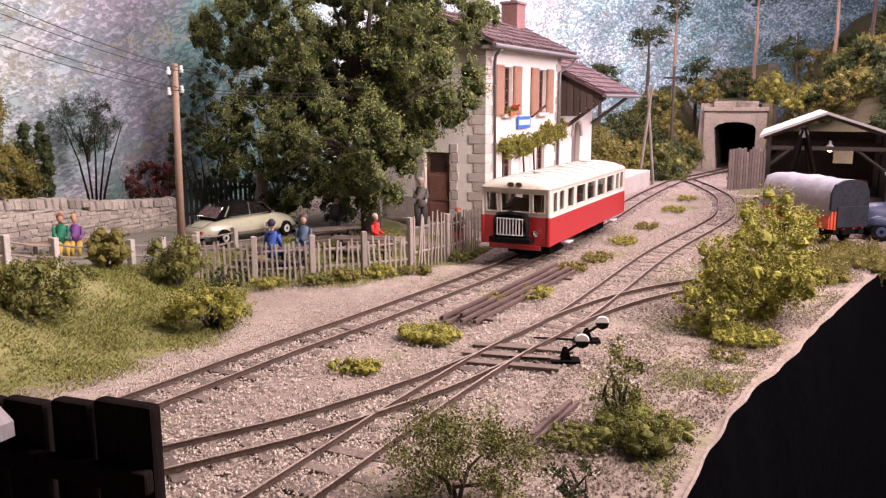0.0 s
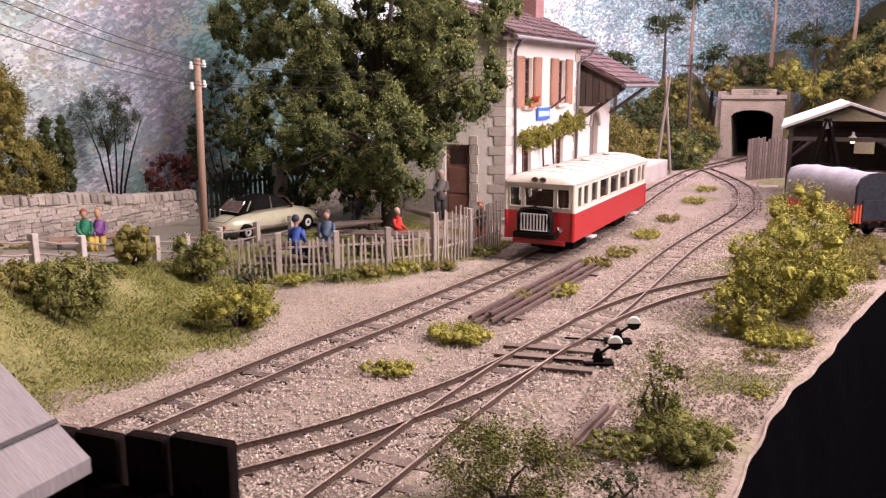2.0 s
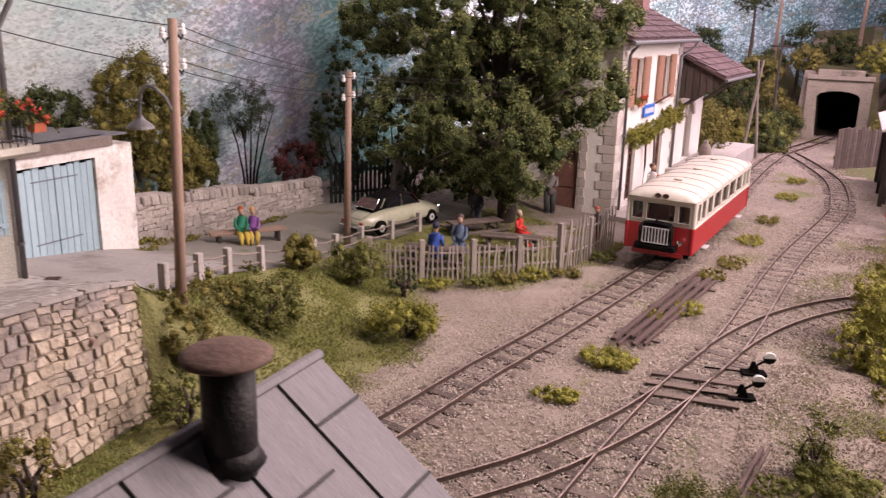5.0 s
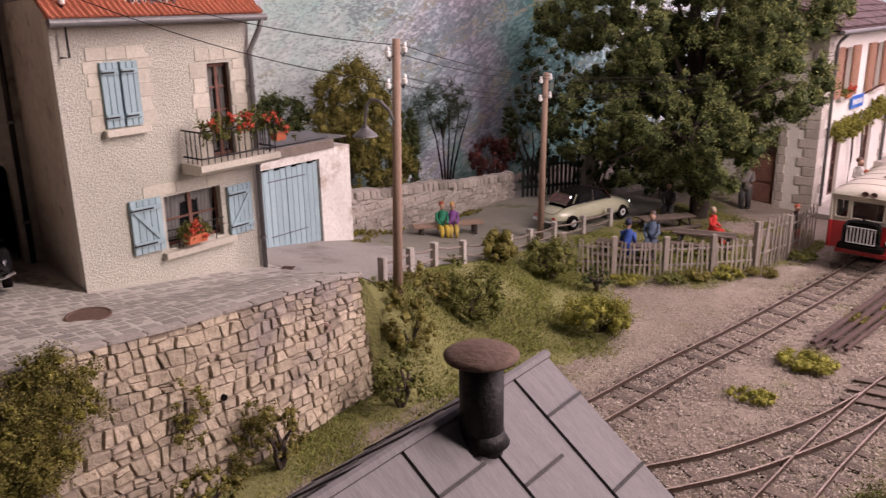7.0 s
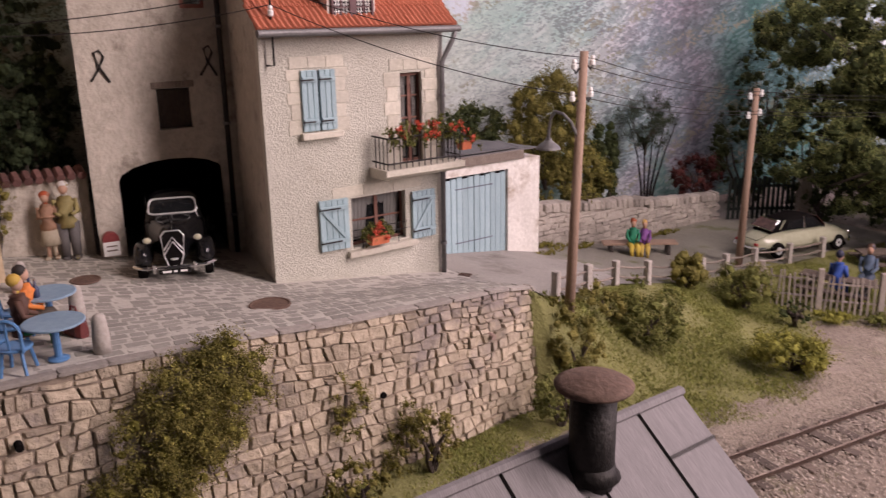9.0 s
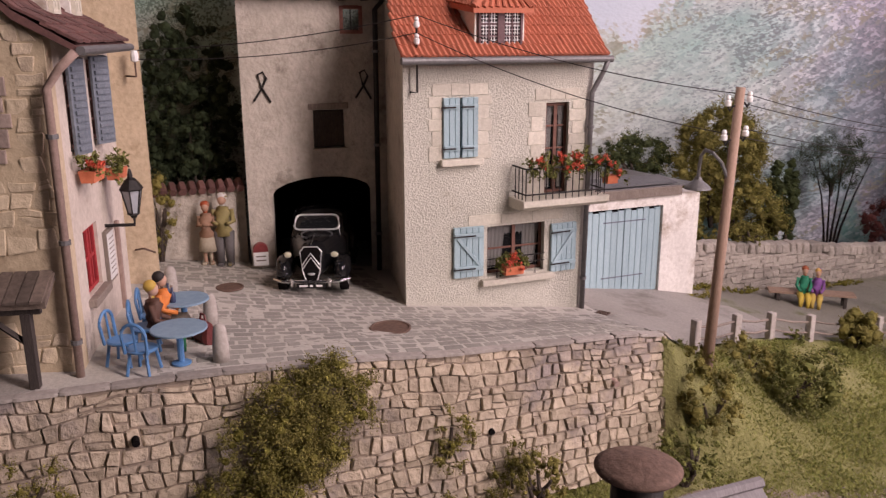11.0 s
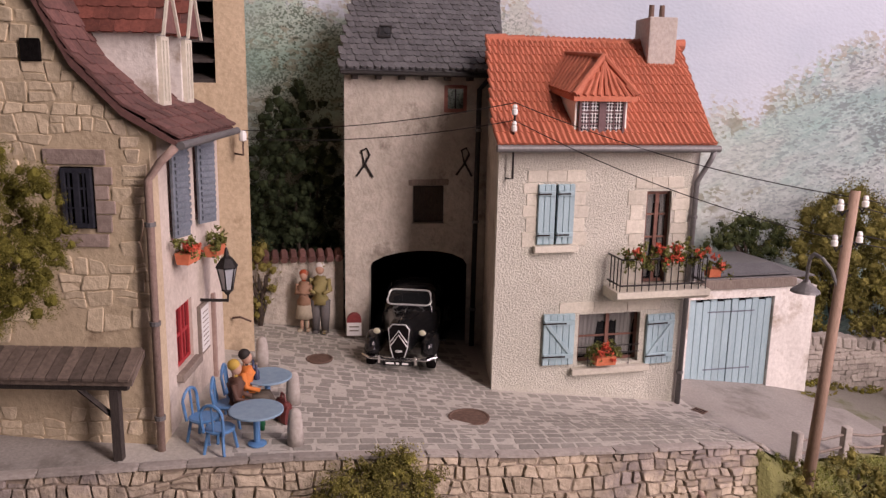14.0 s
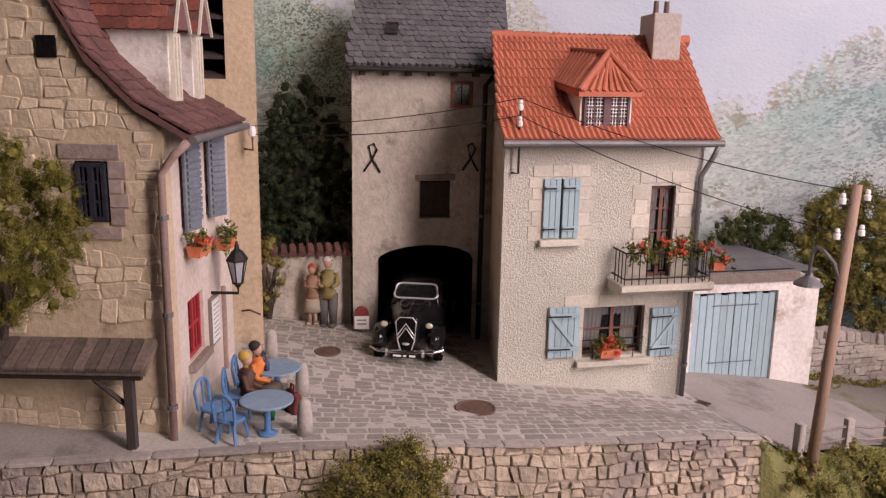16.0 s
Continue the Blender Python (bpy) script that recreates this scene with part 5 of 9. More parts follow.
    for x in (-1.2, -2.35):
        d = part("dormer", prism([(-0.67, 8.1), (-0.17, 7.75), (-0.17, 9.0), (-1.55, 9.0)], x - 0.24, x + 0.24, 0), PEELING, h, "white rendered dormer")
        rf = part("dormer_roof", prism([(x - 0.36, 8.95), (x + 0.36, 8.95), (x, 9.7)], -2.0, -0.02, 1), TILE_BROWN, d)
        for sgn in (-1, 1):
            for r in range(4):
                for q in range(7):
                    o = part("tile", red, TILE_RED, rf)
                    a, u = Vector((0, sgn, 0)), Vector((-sgn * 0.433, 0, 0.901))
                    c = Vector((x + sgn * (0.335 - 0.085 * r), -0.14 - 0.22 * q - 0.11 * (r % 2), 9.03 + 0.178 * r)) * S
                    o.matrix_basis = Matrix.Translation(c) @ Matrix((a, u, a.cross(u))).transposed().to_4x4() @ pose(0, 0, 0, -5, 0, 0)
                    o.scale = (0.95, 0.75, 0.8)
        part("verge_board", prism([(x - 0.39, 8.9), (x - 0.34, 8.9), (x, 9.63), (x + 0.34, 8.9), (x + 0.39, 8.9), (x, 9.75)], -0.02, 0.02, 1), PALE_WOOD, d)
        casement(d, (x + 0.17, -0.15, 7.9), 90, 0.34, 1.0, PALE_WOOD, 1, 5, 0.025)
    # windows with grey shutters, red bar window, notice board, lantern
    for x, a0, a1 in ((-0.68, 72, 100), (-1.95, 62, 92)):
        casement(h, (x, -0.12, 6.02), 90, 0.55, 1.23, BROWN_WOOD, 1, 4)
        shutter(h, (x + 0.02, 0.04, 5.97), a0, 0.4, 1.33, GREYBLUE, slats=True)
        shutter(h, (x - 0.57, 0.04, 5.97), a1, 0.4, 1.33, GREYBLUE, slats=True)
    casement(h, (-0.75, -0.1, 3.87), 90, 0.8, 0.98, RED_WINDOW, 2, 2, 0.05, label="dark red painted window")
    part("sill", box((-1.65, -0.1, 3.72), (-0.65, 0.12, 3.84), 0.015), GREYWOOD, h)
    n = part("notice_board", box((-2.3, 0.0, 3.75), (-1.8, 0.06, 4.6), 0.01), GREYWOOD, h, "menu board with lines of writing")
    part("paper", box((-2.26, 0.06, 3.8), (-1.84, 0.068, 4.55)), PORCELAIN, n)
    for k in range(8):
        part("line", box((-2.2, 0.069, 4.45 - k * 0.08), (-1.9, 0.073, 4.465 - k * 0.08)), GREYWOOD, n)
    part("door_post", box((-2.72, 0.0, 2.8), (-2.63, 0.07, 4.6), 0.015), BRICK_PIPE, h, "red-brown door post")
    # timber lean-to on the gable
    lean = part("lean_to", prism([(0.05, 4.4), (0.05, 4.5), (0.6, 4.25), (0.6, 4.15)], -5.5, -0.2, 1), SLEEPER, h, "timber lean-to roof on posts")
    for k in range(32):
        y = -5.5 + k * 0.165
        part("plank", prism([(0.05, 4.5), (0.05, 4.525), (0.64, 4.265), (0.64, 4.23)], y + 0.008, y + 0.157, 1), SLEEPER, lean)
    part("beam", box((0.42, -5.5, 4.05), (0.52, -0.3, 4.18), 0.01), DARKWOOD, lean)
    part("post", box((0.4, -0.56, 2.9), (0.53, -0.43, 4.06), 0.01), DARKWOOD, lean)
    part("brace", chain([(0.46, -1.0, 4.05), (0.46, -0.55, 3.65)], 0.045, 4), DARKWOOD, lean)
    # wall lantern: six panes between thin posts under a pointed cap
    lx, ly, lz = -2.05, 0.46, 4.8
    a = part("lantern_arm", chain([(lx, 0.0, lz - 0.15), (lx, ly, lz - 0.15), (lx, ly, lz)], 0.028, 8), IRON, h)
    part("lantern_cap", lathe([(0.185, 0.42), (0.195, 0.44), (0.1, 0.58), (0.045, 0.62), (0.04, 0.68), (0.015, 0.76)], 6), IRON, a, "black pointed lantern cap", at=(lx, ly, lz))
    part("lantern_foot", lathe([(0.04, -0.04), (0.06, 0.0), (0.11, 0.03), (0.1, 0.05)], 6), IRON, a, at=(lx, ly, lz))
    for k in range(6):
        t0, t1 = k * math.tau / 6, (k + 1) * math.tau / 6
        part("lantern_post", chain([(lx + 0.085 * math.cos(t0), ly + 0.085 * math.sin(t0), lz + 0.03), (lx + 0.165 * math.cos(t0), ly + 0.165 * math.sin(t0), lz + 0.42)], 0.012, 5), IRON, a)
        bm = bmesh.new()
        bm.faces.new([bm.verts.new((lx + r * math.cos(t), ly + r * math.sin(t), lz + z)) for r, t, z in ((0.08, t0, 0.04), (0.08, t1, 0.04), (0.157, t1, 0.42), (0.157, t0, 0.42))])
        part("lantern_pane", bm, FROSTED, a, "frosted pane")


BRICK_PIPE = surface("painted_pipe", (0.25, 0.17, 0.14), (0.38, 0.28, 0.24), 2, 14, 0.7)
TILE_RED = surface("red_brown_tile", (0.13, 0.04, 0.03), (0.25, 0.085, 0.06), 1.0, 16, 0.85, 0, 0.3, 0.02, vary=0.4)
ROSY_STONE = surface("rosy_stone", (0.25, 0.19, 0.165), (0.42, 0.335, 0.29), 1.4, 10, 0.92, 0, 0.6, 0.03, vary=0.2)
PALE_WOOD = surface("pale_paint", (0.5, 0.47, 0.38), (0.66, 0.62, 0.52), 2, 14, 0.7)
JOINT = surface("sand_joint", (0.42, 0.335, 0.225), (0.58, 0.475, 0.33), 0.8, 9, 0.95, 0, 0.6, 0.03, stain=((0.27, 0.2, 0.13), 0.8, 0.57))
STONE_SAND = surface("sand_rubble", (0.51, 0.415, 0.285), (0.72, 0.605, 0.44), 0.9, 10, 0.92, 0, 0.7, 0.03, vary=0.13, stain=((0.4, 0.315, 0.24), 0.9, 0.58))
STONE_SAND_REST = surface("sand_rubble_rest", (0.51, 0.415, 0.285), (0.72, 0.605, 0.44), 0.9, 10, 0.92, 0, 0.7, 0.03, vary=0.13, stain=((0.4, 0.315, 0.24), 0.9, 0.58), island=True)
build_stone_house()


def on_stone_house(x, y, z):
    c = pose(-13.4, -2.3, 0, 0, 0, -13.5) @ Vector((x, y, z))
    return (c.x, c.y, c.z)


flower_box(on_stone_house(-0.85, 0.2, 5.5), 70, 0.5, "terracotta pot of red flowers under a window", 8)
flower_box(on_stone_house(-2.25, 0.22, 5.3), 70, 0.45, "terracotta pot of green plants under a window", 9, bloom=False)


def build_tower():
    t = thing("tower", (0, 0, 0), label="sand-coloured rendered tower with a louvred opening", category="tower", group="houses of the village street")
    part("wall", wall_with_holes((-5.5, 2.6), (-0.95, 13.5), [(-2.3, 8.2, -1.5, 10.4)], 0, -17.5, 0.3), RENDER_SAND, t)
    part("side_wall", box((-22.2, -1.25, 2.6), (-17.8, -0.95, 13.5)), RENDER_SAND, t)
    # Black sheet as the shade behind the louvres.
    part("opening", box((-18.2, -2.6, 8.0), (-18.1, -1.3, 10.6)), BLACK_AND_SHADE, t)
    for k in range(6):
        part("louvre", prism([(-17.95, 8.3 + k * 0.36), (-17.55, 8.2 + k * 0.36), (-17.55, 8.26 + k * 0.36), (-17.95, 8.36 + k * 0.36)], -2.3, -1.5, 1), DARKWOOD, t)
    part("insulator_arm", chain([(-17.48, -1.2, 6.9), (-17.2, -1.05, 6.9), (-17.2, -1.05, 7.2)], 0.02, 6), RUST, t)
    part("insulator", lathe([(0.03, 0), (0.07, 0.02), (0.07, 0.12), (0.05, 0.2)], 8), PORCELAIN, t, at=(-17.2, -1.05, 7.15))
    part("handle", chain([(-17.45, -1.35, 3.7), (-17.3, -1.2, 3.75), (-17.3, -1.0, 3.65)], 0.02, 6), RUST, t)


build_tower()


# garden wall with a tiled coping between the tower and the gatehouse
w = thing("courtyard_wall", (0, 0, 0), label="low rendered courtyard wall with a red tile coping", category="wall")
part("wall", box((-19.75, -0.95, 2.2), (-19.5, 1.05, 4.35)), RENDER_GREY, w)
for k in range(10):
    part("coping_tile", chain([(-19.85, -0.85 + k * 0.2, 4.42), (-19.62, -0.85 + k * 0.2, 4.5), (-19.35, -0.85 + k * 0.2, 4.38)], 0.09, 6), TILE_BROWN, w)


# ---- figurines: plain painted shapes ----
PAINTS = {}


def paint(colour):
    if colour not in PAINTS:
        PAINTS[colour] = surface("figure_paint", tuple(c * 0.75 for c in colour), colour, 3, 20, 0.7, 0, 0.0)
    return PAINTS[colour]


SKIN = (0.52, 0.32, 0.23)


def figurine(at, rz, label, coat, legs, hair, sitting=False, skirt=False, height=1.66):
    """A plain painted figurine as one mesh: legs, trunk, arms and head without features. It looks along local x."""
    k = height / 1.66
    bm = bmesh.new()
    ranges = []

    def mark(slot, start):
        bm.faces.ensure_lookup_table()
        for f in bm.faces[start:]:
            f.material_index = slot
    hip = 0.45 if sitting else 0.8
    n = 0
    if sitting:
        for y in (-0.1, 0.1):
            add_chain(bm, [(0, y, hip), (0.38, y, hip), (0.42, y, hip - 0.1), (0.42, y, 0.03)], [0.1, 0.09, 0.08, 0.06], 8)
    elif skirt:
        add_chain(bm, [(0, 0, 0.36), (0, 0, 0.55), (0, 0, hip + 0.05)], [0.2, 0.18, 0.14], 14)
        mark(1, n)
        n = len(bm.faces)
        for y in (-0.06, 0.06):
            add_tube(bm, (0, y, 0.0), (0, y, 0.4), 0.038, 0.05, 8)
        mark(2, n)
        n = len(bm.faces)
    else:
        for y in (-0.09, 0.09):
            add_tube(bm, (0.01, y, 0.0), (0, y, hip), 0.07, 0.11, 8)
    for y in (-0.09, 0.09):
        fx = 0.46 if sitting else 0.04
        add_box(bm, (fx - 0.06, y - 0.05, 0), (fx + 0.12, y + 0.05, 0.07), 0.02)
    mark(1, n)
    n = len(bm.faces)
    add_chain(bm, [(0, 0, hip - 0.1), (0, 0, hip + 0.05), (0.0, 0, hip + 0.25), (0.01, 0, hip + 0.45), (0.0, 0, hip + 0.55), (0, 0, hip + 0.6)], [0.155, 0.16, 0.135, 0.165, 0.12, 0.05], 12)
    for y in (-1, 1):
        if sitting:
            arm = [(0, y * 0.16, hip + 0.5), (0.02, y * 0.2, hip + 0.24), (0.26, y * 0.12, hip + 0.16)]
        elif skirt:
            arm = [(0, y * 0.13, hip + 0.5), (0.04, y * 0.17, hip + 0.25), (0.16, -y * 0.06, hip + 0.28)]
        else:
            arm = [(0, y * 0.15, hip + 0.5), (0.0, y * 0.19, hip + 0.22), (0.16, y * 0.1, hip + 0.2)]
        add_chain(bm, arm, [0.06, 0.052, 0.04], 8)
    mark(0, n)
    n = len(bm.faces)
    bmesh.ops.create_uvsphere(bm, u_segments=14, v_segments=10, radius=0.098, matrix=Matrix.Translation((0.02, 0, hip + 0.73)) @ Matrix.Diagonal((1, 0.84, 1.22, 1)))
    add_tube(bm, (0, 0, hip + 0.56), (0, 0, hip + 0.66), 0.048, seg=8)
    mark(2, n)
    n = len(bm.faces)
    bmesh.ops.create_uvsphere(bm, u_segments=14, v_segments=10, radius=0.11, matrix=Matrix.Translation((-0.016, 0, hip + 0.79)) @ Matrix.Diagonal((1, 0.92, 0.95, 1)))
    mark(3, n)
    bmesh.ops.scale(bm, vec=(k, k if sitting else k * 1.2, k), verts=bm.verts)
    me = to_mesh("figurine", bm)
    for c in (coat, legs, SKIN, hair):
        me.materials.append(paint(c))
    ob = new("figurine", me)
    place(ob, at, rz)
    smooth(ob)
    return tagged(ob, label, "figurine", "painted figurines")


figurine((-19.15, 0.15, road_z(0.15)), -10, "standing figurine in brown cardigan and beige skirt by a wall", (0.34, 0.2, 0.13), (0.42, 0.36, 0.27), (0.42, 0.08, 0.025), skirt=True, height=1.36)
figurine((-19.1, 0.5, road_z(0.5)), -15, "standing figurine in olive jacket and grey trousers by a wall", (0.3, 0.25, 0.1), (0.12, 0.11, 0.11), (0.65, 0.62, 0.6), height=1.57)
figurine((-13.9, -1.28, 2.88), 85, "seated figurine in brown jacket and green trousers at a table", (0.09, 0.04, 0.025), (0.02, 0.2, 0.08), (0.5, 0.33, 0.06), sitting=True, height=1.5)
figurine((-14.45, -1.12, 2.85), 80, "seated figurine in orange shirt at a blue cafe table", (0.65, 0.2, 0.04), (0.1, 0.08, 0.06), (0.02, 0.015, 0.012), sitting=True, height=1.5)
figurine((-17.3, 15.45, 0.34), -37, "seated figurine in green jacket and yellow trousers on a bench", (0.02, 0.22, 0.12), (0.55, 0.4, 0.06), (0.35, 0.08, 0.03), sitting=True, height=1.48)
figurine((-17.1, 15.72, 0.34), -45, "seated figurine in violet dress on the bench by the wall", (0.22, 0.08, 0.3), (0.5, 0.36, 0.08), (0.65, 0.4, 0.12), sitting=True, height=1.42)
figurine((-11.9, 17.05, 0.12), 100, "seated figurine in blue overall at the picnic table", (0.03, 0.08, 0.35), (0.02, 0.05, 0.2), (0.02, 0.02, 0.05), sitting=True)
figurine((-11.75, 18.3, 0.1), -75, "seated figurine in grey-blue suit at the picnic table", (0.09, 0.13, 0.2), (0.06, 0.08, 0.12), (0.1, 0.05, 0.03), sitting=True)
figurine((-10.85, 20.7, 0.1), -10, "seated figurine in red dress under the big tree", (0.6, 0.03, 0.02), (0.55, 0.03, 0.02), (0.5, 0.4, 0.3), sitting=True, height=1.35)
figurine((-8.75, 21.9, 0.05), -60, "small standing figurine in dark jacket behind the fence", (0.06, 0.04, 0.04), (0.4, 0.05, 0.03), (0.45, 0.08, 0.03), height=1.25)
figurine((-11.4, 25.2, 0.1), -60, "standing figurine in long grey coat by the station door", (0.2, 0.18, 0.17), (0.06, 0.06, 0.06), (0.6, 0.58, 0.55), height=1.7)
figurine((-12.95, 22.2, 0.12), -70, "seated figurine in dark grey clothes under the big tree", (0.07, 0.065, 0.07), (0.05, 0.05, 0.05), (0.08, 0.06, 0.05), sitting=True)
figurine((-8.35, 27.6, 0.2), -30, "standing figurine in white shirt on the platform", (0.65, 0.6, 0.57), (0.06, 0.06, 0.08), (0.1, 0.05, 0.03), height=1.66)
figurine((-8.05, 27.4, 0.2), -60, "small standing figurine in green dress on the platform", (0.03, 0.3, 0.09), (0.6, 0.35, 0.25), (0.5, 0.12, 0.04), skirt=True, height=1.3)


# ---- black saloon car in the archway ----
def loft(sections, closed=True):
    """A skin through rings of points, all with the same count."""
    bm = bmesh.new()
    rings = [[bm.verts.new(p) for p in s] for s in sections]
    n = len(rings[0])
    for a, b in zip(rings, rings[1:]):
        for k in range(n):
            bm.faces.new((a[k], a[(k + 1) % n], b[(k + 1) % n], b[k]))
    bm.faces.new(rings[0][::-1])
    bm.faces.new(rings[-1])
    bmesh.ops.recalc_face_normals(bm, faces=bm.faces)
    return bm


def ring(x, w0, w1, z0, z1, n=16, square=0.6):
    """A rounded box section at x: half width w0 below, w1 above."""
    out = []
    for k in range(n):
        t = math.tau * k / n + math.tau / (2 * n)
        c, s = math.cos(t), math.sin(t)
        cc, ss = math.copysign(abs(c) ** square, c), math.copysign(abs(s) ** square, s)
        z = (z0 + z1) / 2 + ss * (z1 - z0) / 2
        f = (z - z0) / (z1 - z0)
        out.append((x, cc * (w0 + (w1 - w0) * f), z))
    return out


def wheel(parent, at, r, w, rim):
    """A wheel lying across local y."""
    t = part("tyre", lathe([(r * 0.62, -w / 2), (r * 0.95, -w / 2), (r, -w * 0.3), (r, w * 0.3), (r * 0.95, w / 2), (r * 0.62, w / 2)], 20), BLACK_AND_SHADE, parent)
    place(t, at, 0, 90)
    smooth(t)
    part("rim", lathe([(r * 0.66, -w * 0.45), (r * 0.5, -w * 0.5), (r * 0.2, -w * 0.56), (r * 0.2, w * 0.56), (r * 0.5, w * 0.5), (r * 0.66, w * 0.45)], 16), rim, t)


def build_black_car():
    c = thing("car", (-16.8, 1.83, street_z(-16.8, 1.9)), -20, "glossy black vintage saloon car with chrome grille and bumper", "car", "parked cars")
    # x forward, nose at 0
    body = part("body", loft([ring(-0.12, 0.22, 0.18, 0.42, 1.27, square=0.7), ring(-0.5, 0.32, 0.26, 0.4, 1.31, square=0.7), ring(-1.1, 0.5, 0.4, 0.35, 1.33), ring(-1.5, 0.62, 0.56, 0.3, 1.33), ring(-2.2, 0.66, 0.6, 0.28, 1.24), ring(-3.2, 0.66, 0.58, 0.3, 1.22), ring(-3.9, 0.6, 0.45, 0.35, 1.1), ring(-4.25, 0.5, 0.3, 0.42, 0.9)]), BLACK, c)
    smooth(body)
    cab = part("cabin", loft([ring(-1.38, 0.56, 0.5, 1.1, 1.2), ring(-1.75, 0.57, 0.47, 1.1, 1.66), ring(-2.3, 0.58, 0.48, 1.1, 1.74), ring(-3.1, 0.57, 0.45, 1.1, 1.68), ring(-3.7, 0.52, 0.36, 1.05, 1.4), ring(-3.95, 0.45, 0.3, 1.0, 1.15)]), BLACK, c)
    smooth(cab)
    ws = prism([(-0.44, 0.0), (0.44, 0.0), (0.4, 0.4), (-0.4, 0.4)], 0, 0.02, 0)
    p = part("windscreen", ws, GLASS, c)
    place(p, (-1.36, 0, 1.315), 0, 0, -38)
    fr = part("windscreen_frame", chain([(0.02, -0.36, -0.01), (0.02, 0.36, -0.01), (0.02, 0.43, 0.02), (0.02, 0.46, 0.09), (0.02, 0.43, 0.33), (0.02, 0.39, 0.39), (0.02, 0.32, 0.41), (0.02, -0.32, 0.41), (0.02, -0.39, 0.39), (0.02, -0.43, 0.33), (0.02, -0.46, 0.09), (0.02, -0.43, 0.02), (0.02, -0.36, -0.01)], 0.024, 6), SILVER, c, "chrome windscreen frame")
    place(fr, (-1.34, 0, 1.325), 0, 0, -38)
    for y in (-0.18, 0.2):
        wi = part("wiper", chain([(0.03, y - 0.1, 0.38), (0.03, y + 0.06, 0.2)], 0.012, 5), CHROME, c)
        place(wi, (-1.34, 0, 1.325), 0, 0, -38)
    # grille shield with two chevrons
    g = part("grille", prism([(0, 0.36), (0.11, 0.42), (0.17, 0.66), (0.2, 1.14), (0.13, 1.25), (-0.13, 1.25), (-0.2, 1.14), (-0.17, 0.66), (-0.11, 0.42)], -0.12, 0.0, 0), BLACK_AND_SHADE, c, "shield-shaped grille with chrome chevrons")
    pts = [(0, 0.35), (0.11, 0.41), (0.17, 0.66), (0.205, 1.14), (0.13, 1.26), (-0.13, 1.26), (-0.205, 1.14), (-0.17, 0.66), (-0.11, 0.41), (0, 0.35)]
    part("grille_surround", chain([(0.0, y, z) for y, z in pts], 0.014, 6), SILVER, g)
    for dz in (0.0, 0.11):
        part("chevron", chain([(0.02, -0.165, 0.7 + dz), (0.02, 0, 1.0 + dz), (0.02, 0.165, 0.7 + dz)], 0.013, 6), SILVER, g)
    part("badge", lathe([(0.07, 0), (0.07, 0.03), (0.04, 0.04)], 12), SILVER, g, at=(0.0, 0, 0.56))
    part("bonnet_strip", chain([(-0.1, 0, 1.27), (-0.6, 0, 1.315), (-1.35, 0, 1.335)], 0.012, 5), CHROME, c)
    for y in (-1, 1):
        f = part("wing", loft([ring(0.02, 0.05, 0.04, 0.5, 0.72), ring(-0.12, 0.16, 0.12, 0.4, 0.84), ring(-0.45, 0.19, 0.16, 0.35, 0.92), ring(-0.8, 0.18, 0.15, 0.3, 0.86), ring(-1.2, 0.14, 0.1, 0.26, 0.6), ring(-1.7, 0.1, 0.08, 0.25, 0.4)]), BLACK, c, at=(0, y * 0.56, 0))
        smooth(f)
        r = part("rear_wing", loft([ring(-2.9, 0.06, 0.05, 0.3, 0.45), ring(-3.3, 0.14, 0.1, 0.28, 0.85), ring(-3.7, 0.15, 0.1, 0.3, 0.85), ring(-4.1, 0.08, 0.06, 0.35, 0.6)]), BLACK, c, at=(0, y * 0.62, 0))
        smooth(r)
        lamp = part("headlight", lathe([(0.05, -0.2), (0.11, -0.1), (0.13, 0.0), (0.125, 0.02)], 14), CHROME, c)
        place(lamp, (-0.1, y * 0.45, 1.04), 0, 0, 90)
        lamp.scale = (0.6, 0.6, 0.8)
        le = part("lens", lathe([(0.115, 0.02), (0.08, 0.05), (0.02, 0.06)], 14), LENS, lamp)
        part("running_board", box((-3.0, y * 0.68 - 0.08, 0.26), (-1.6, y * 0.68 + 0.08, 0.31), 0.01), BLACK, c)
        part("bumper_post", box((0.1, y * 0.36 - 0.025, 0.3), (0.18, y * 0.36 + 0.025, 0.52), 0.01), CHROME, c)
        for x in (-0.45, -3.55):
            wheel(c, (x, y * 0.6, 0.3), 0.3, 0.16, SILVER)
        part("side_window", prism([(-1.75, 1.24), (-2.35, 1.24), (-2.35, 1.58), (-1.95, 1.56)], y * 0.535, y * 0.55, 1), GLASS, c)
        part("side_window", prism([(-2.45, 1.24), (-3.2, 1.24), (-3.1, 1.54), (-2.45, 1.58)], y * 0.535, y * 0.55, 1), GLASS, c)
    part("bumper", chain([(-0.1, -0.72, 0.42), (0.1, -0.56, 0.42), (0.14, 0, 0.42), (0.1, 0.56, 0.42), (-0.1, 0.72, 0.42)], 0.042, 8), CHROME, c)
    n = part("number_plate", box((0.19, -0.28, 0.28), (0.21, 0.28, 0.4), 0.008), BLACK, c, "black number plate with plain bars")
    for y0, y1 in ((-0.22, -0.06), (-0.02, 0.04), (0.1, 0.22)):
        part("plate_bar", box((0.211, y0, 0.315), (0.215, y1, 0.365)), PORCELAIN, n)
    c.scale = (0.95, 1.02, 0.8)


LENS = surface("lamp_lens", (0.45, 0.44, 0.32), (0.6, 0.58, 0.42), 3, 20, 0.1, 0, 0.0)
build_black_car()


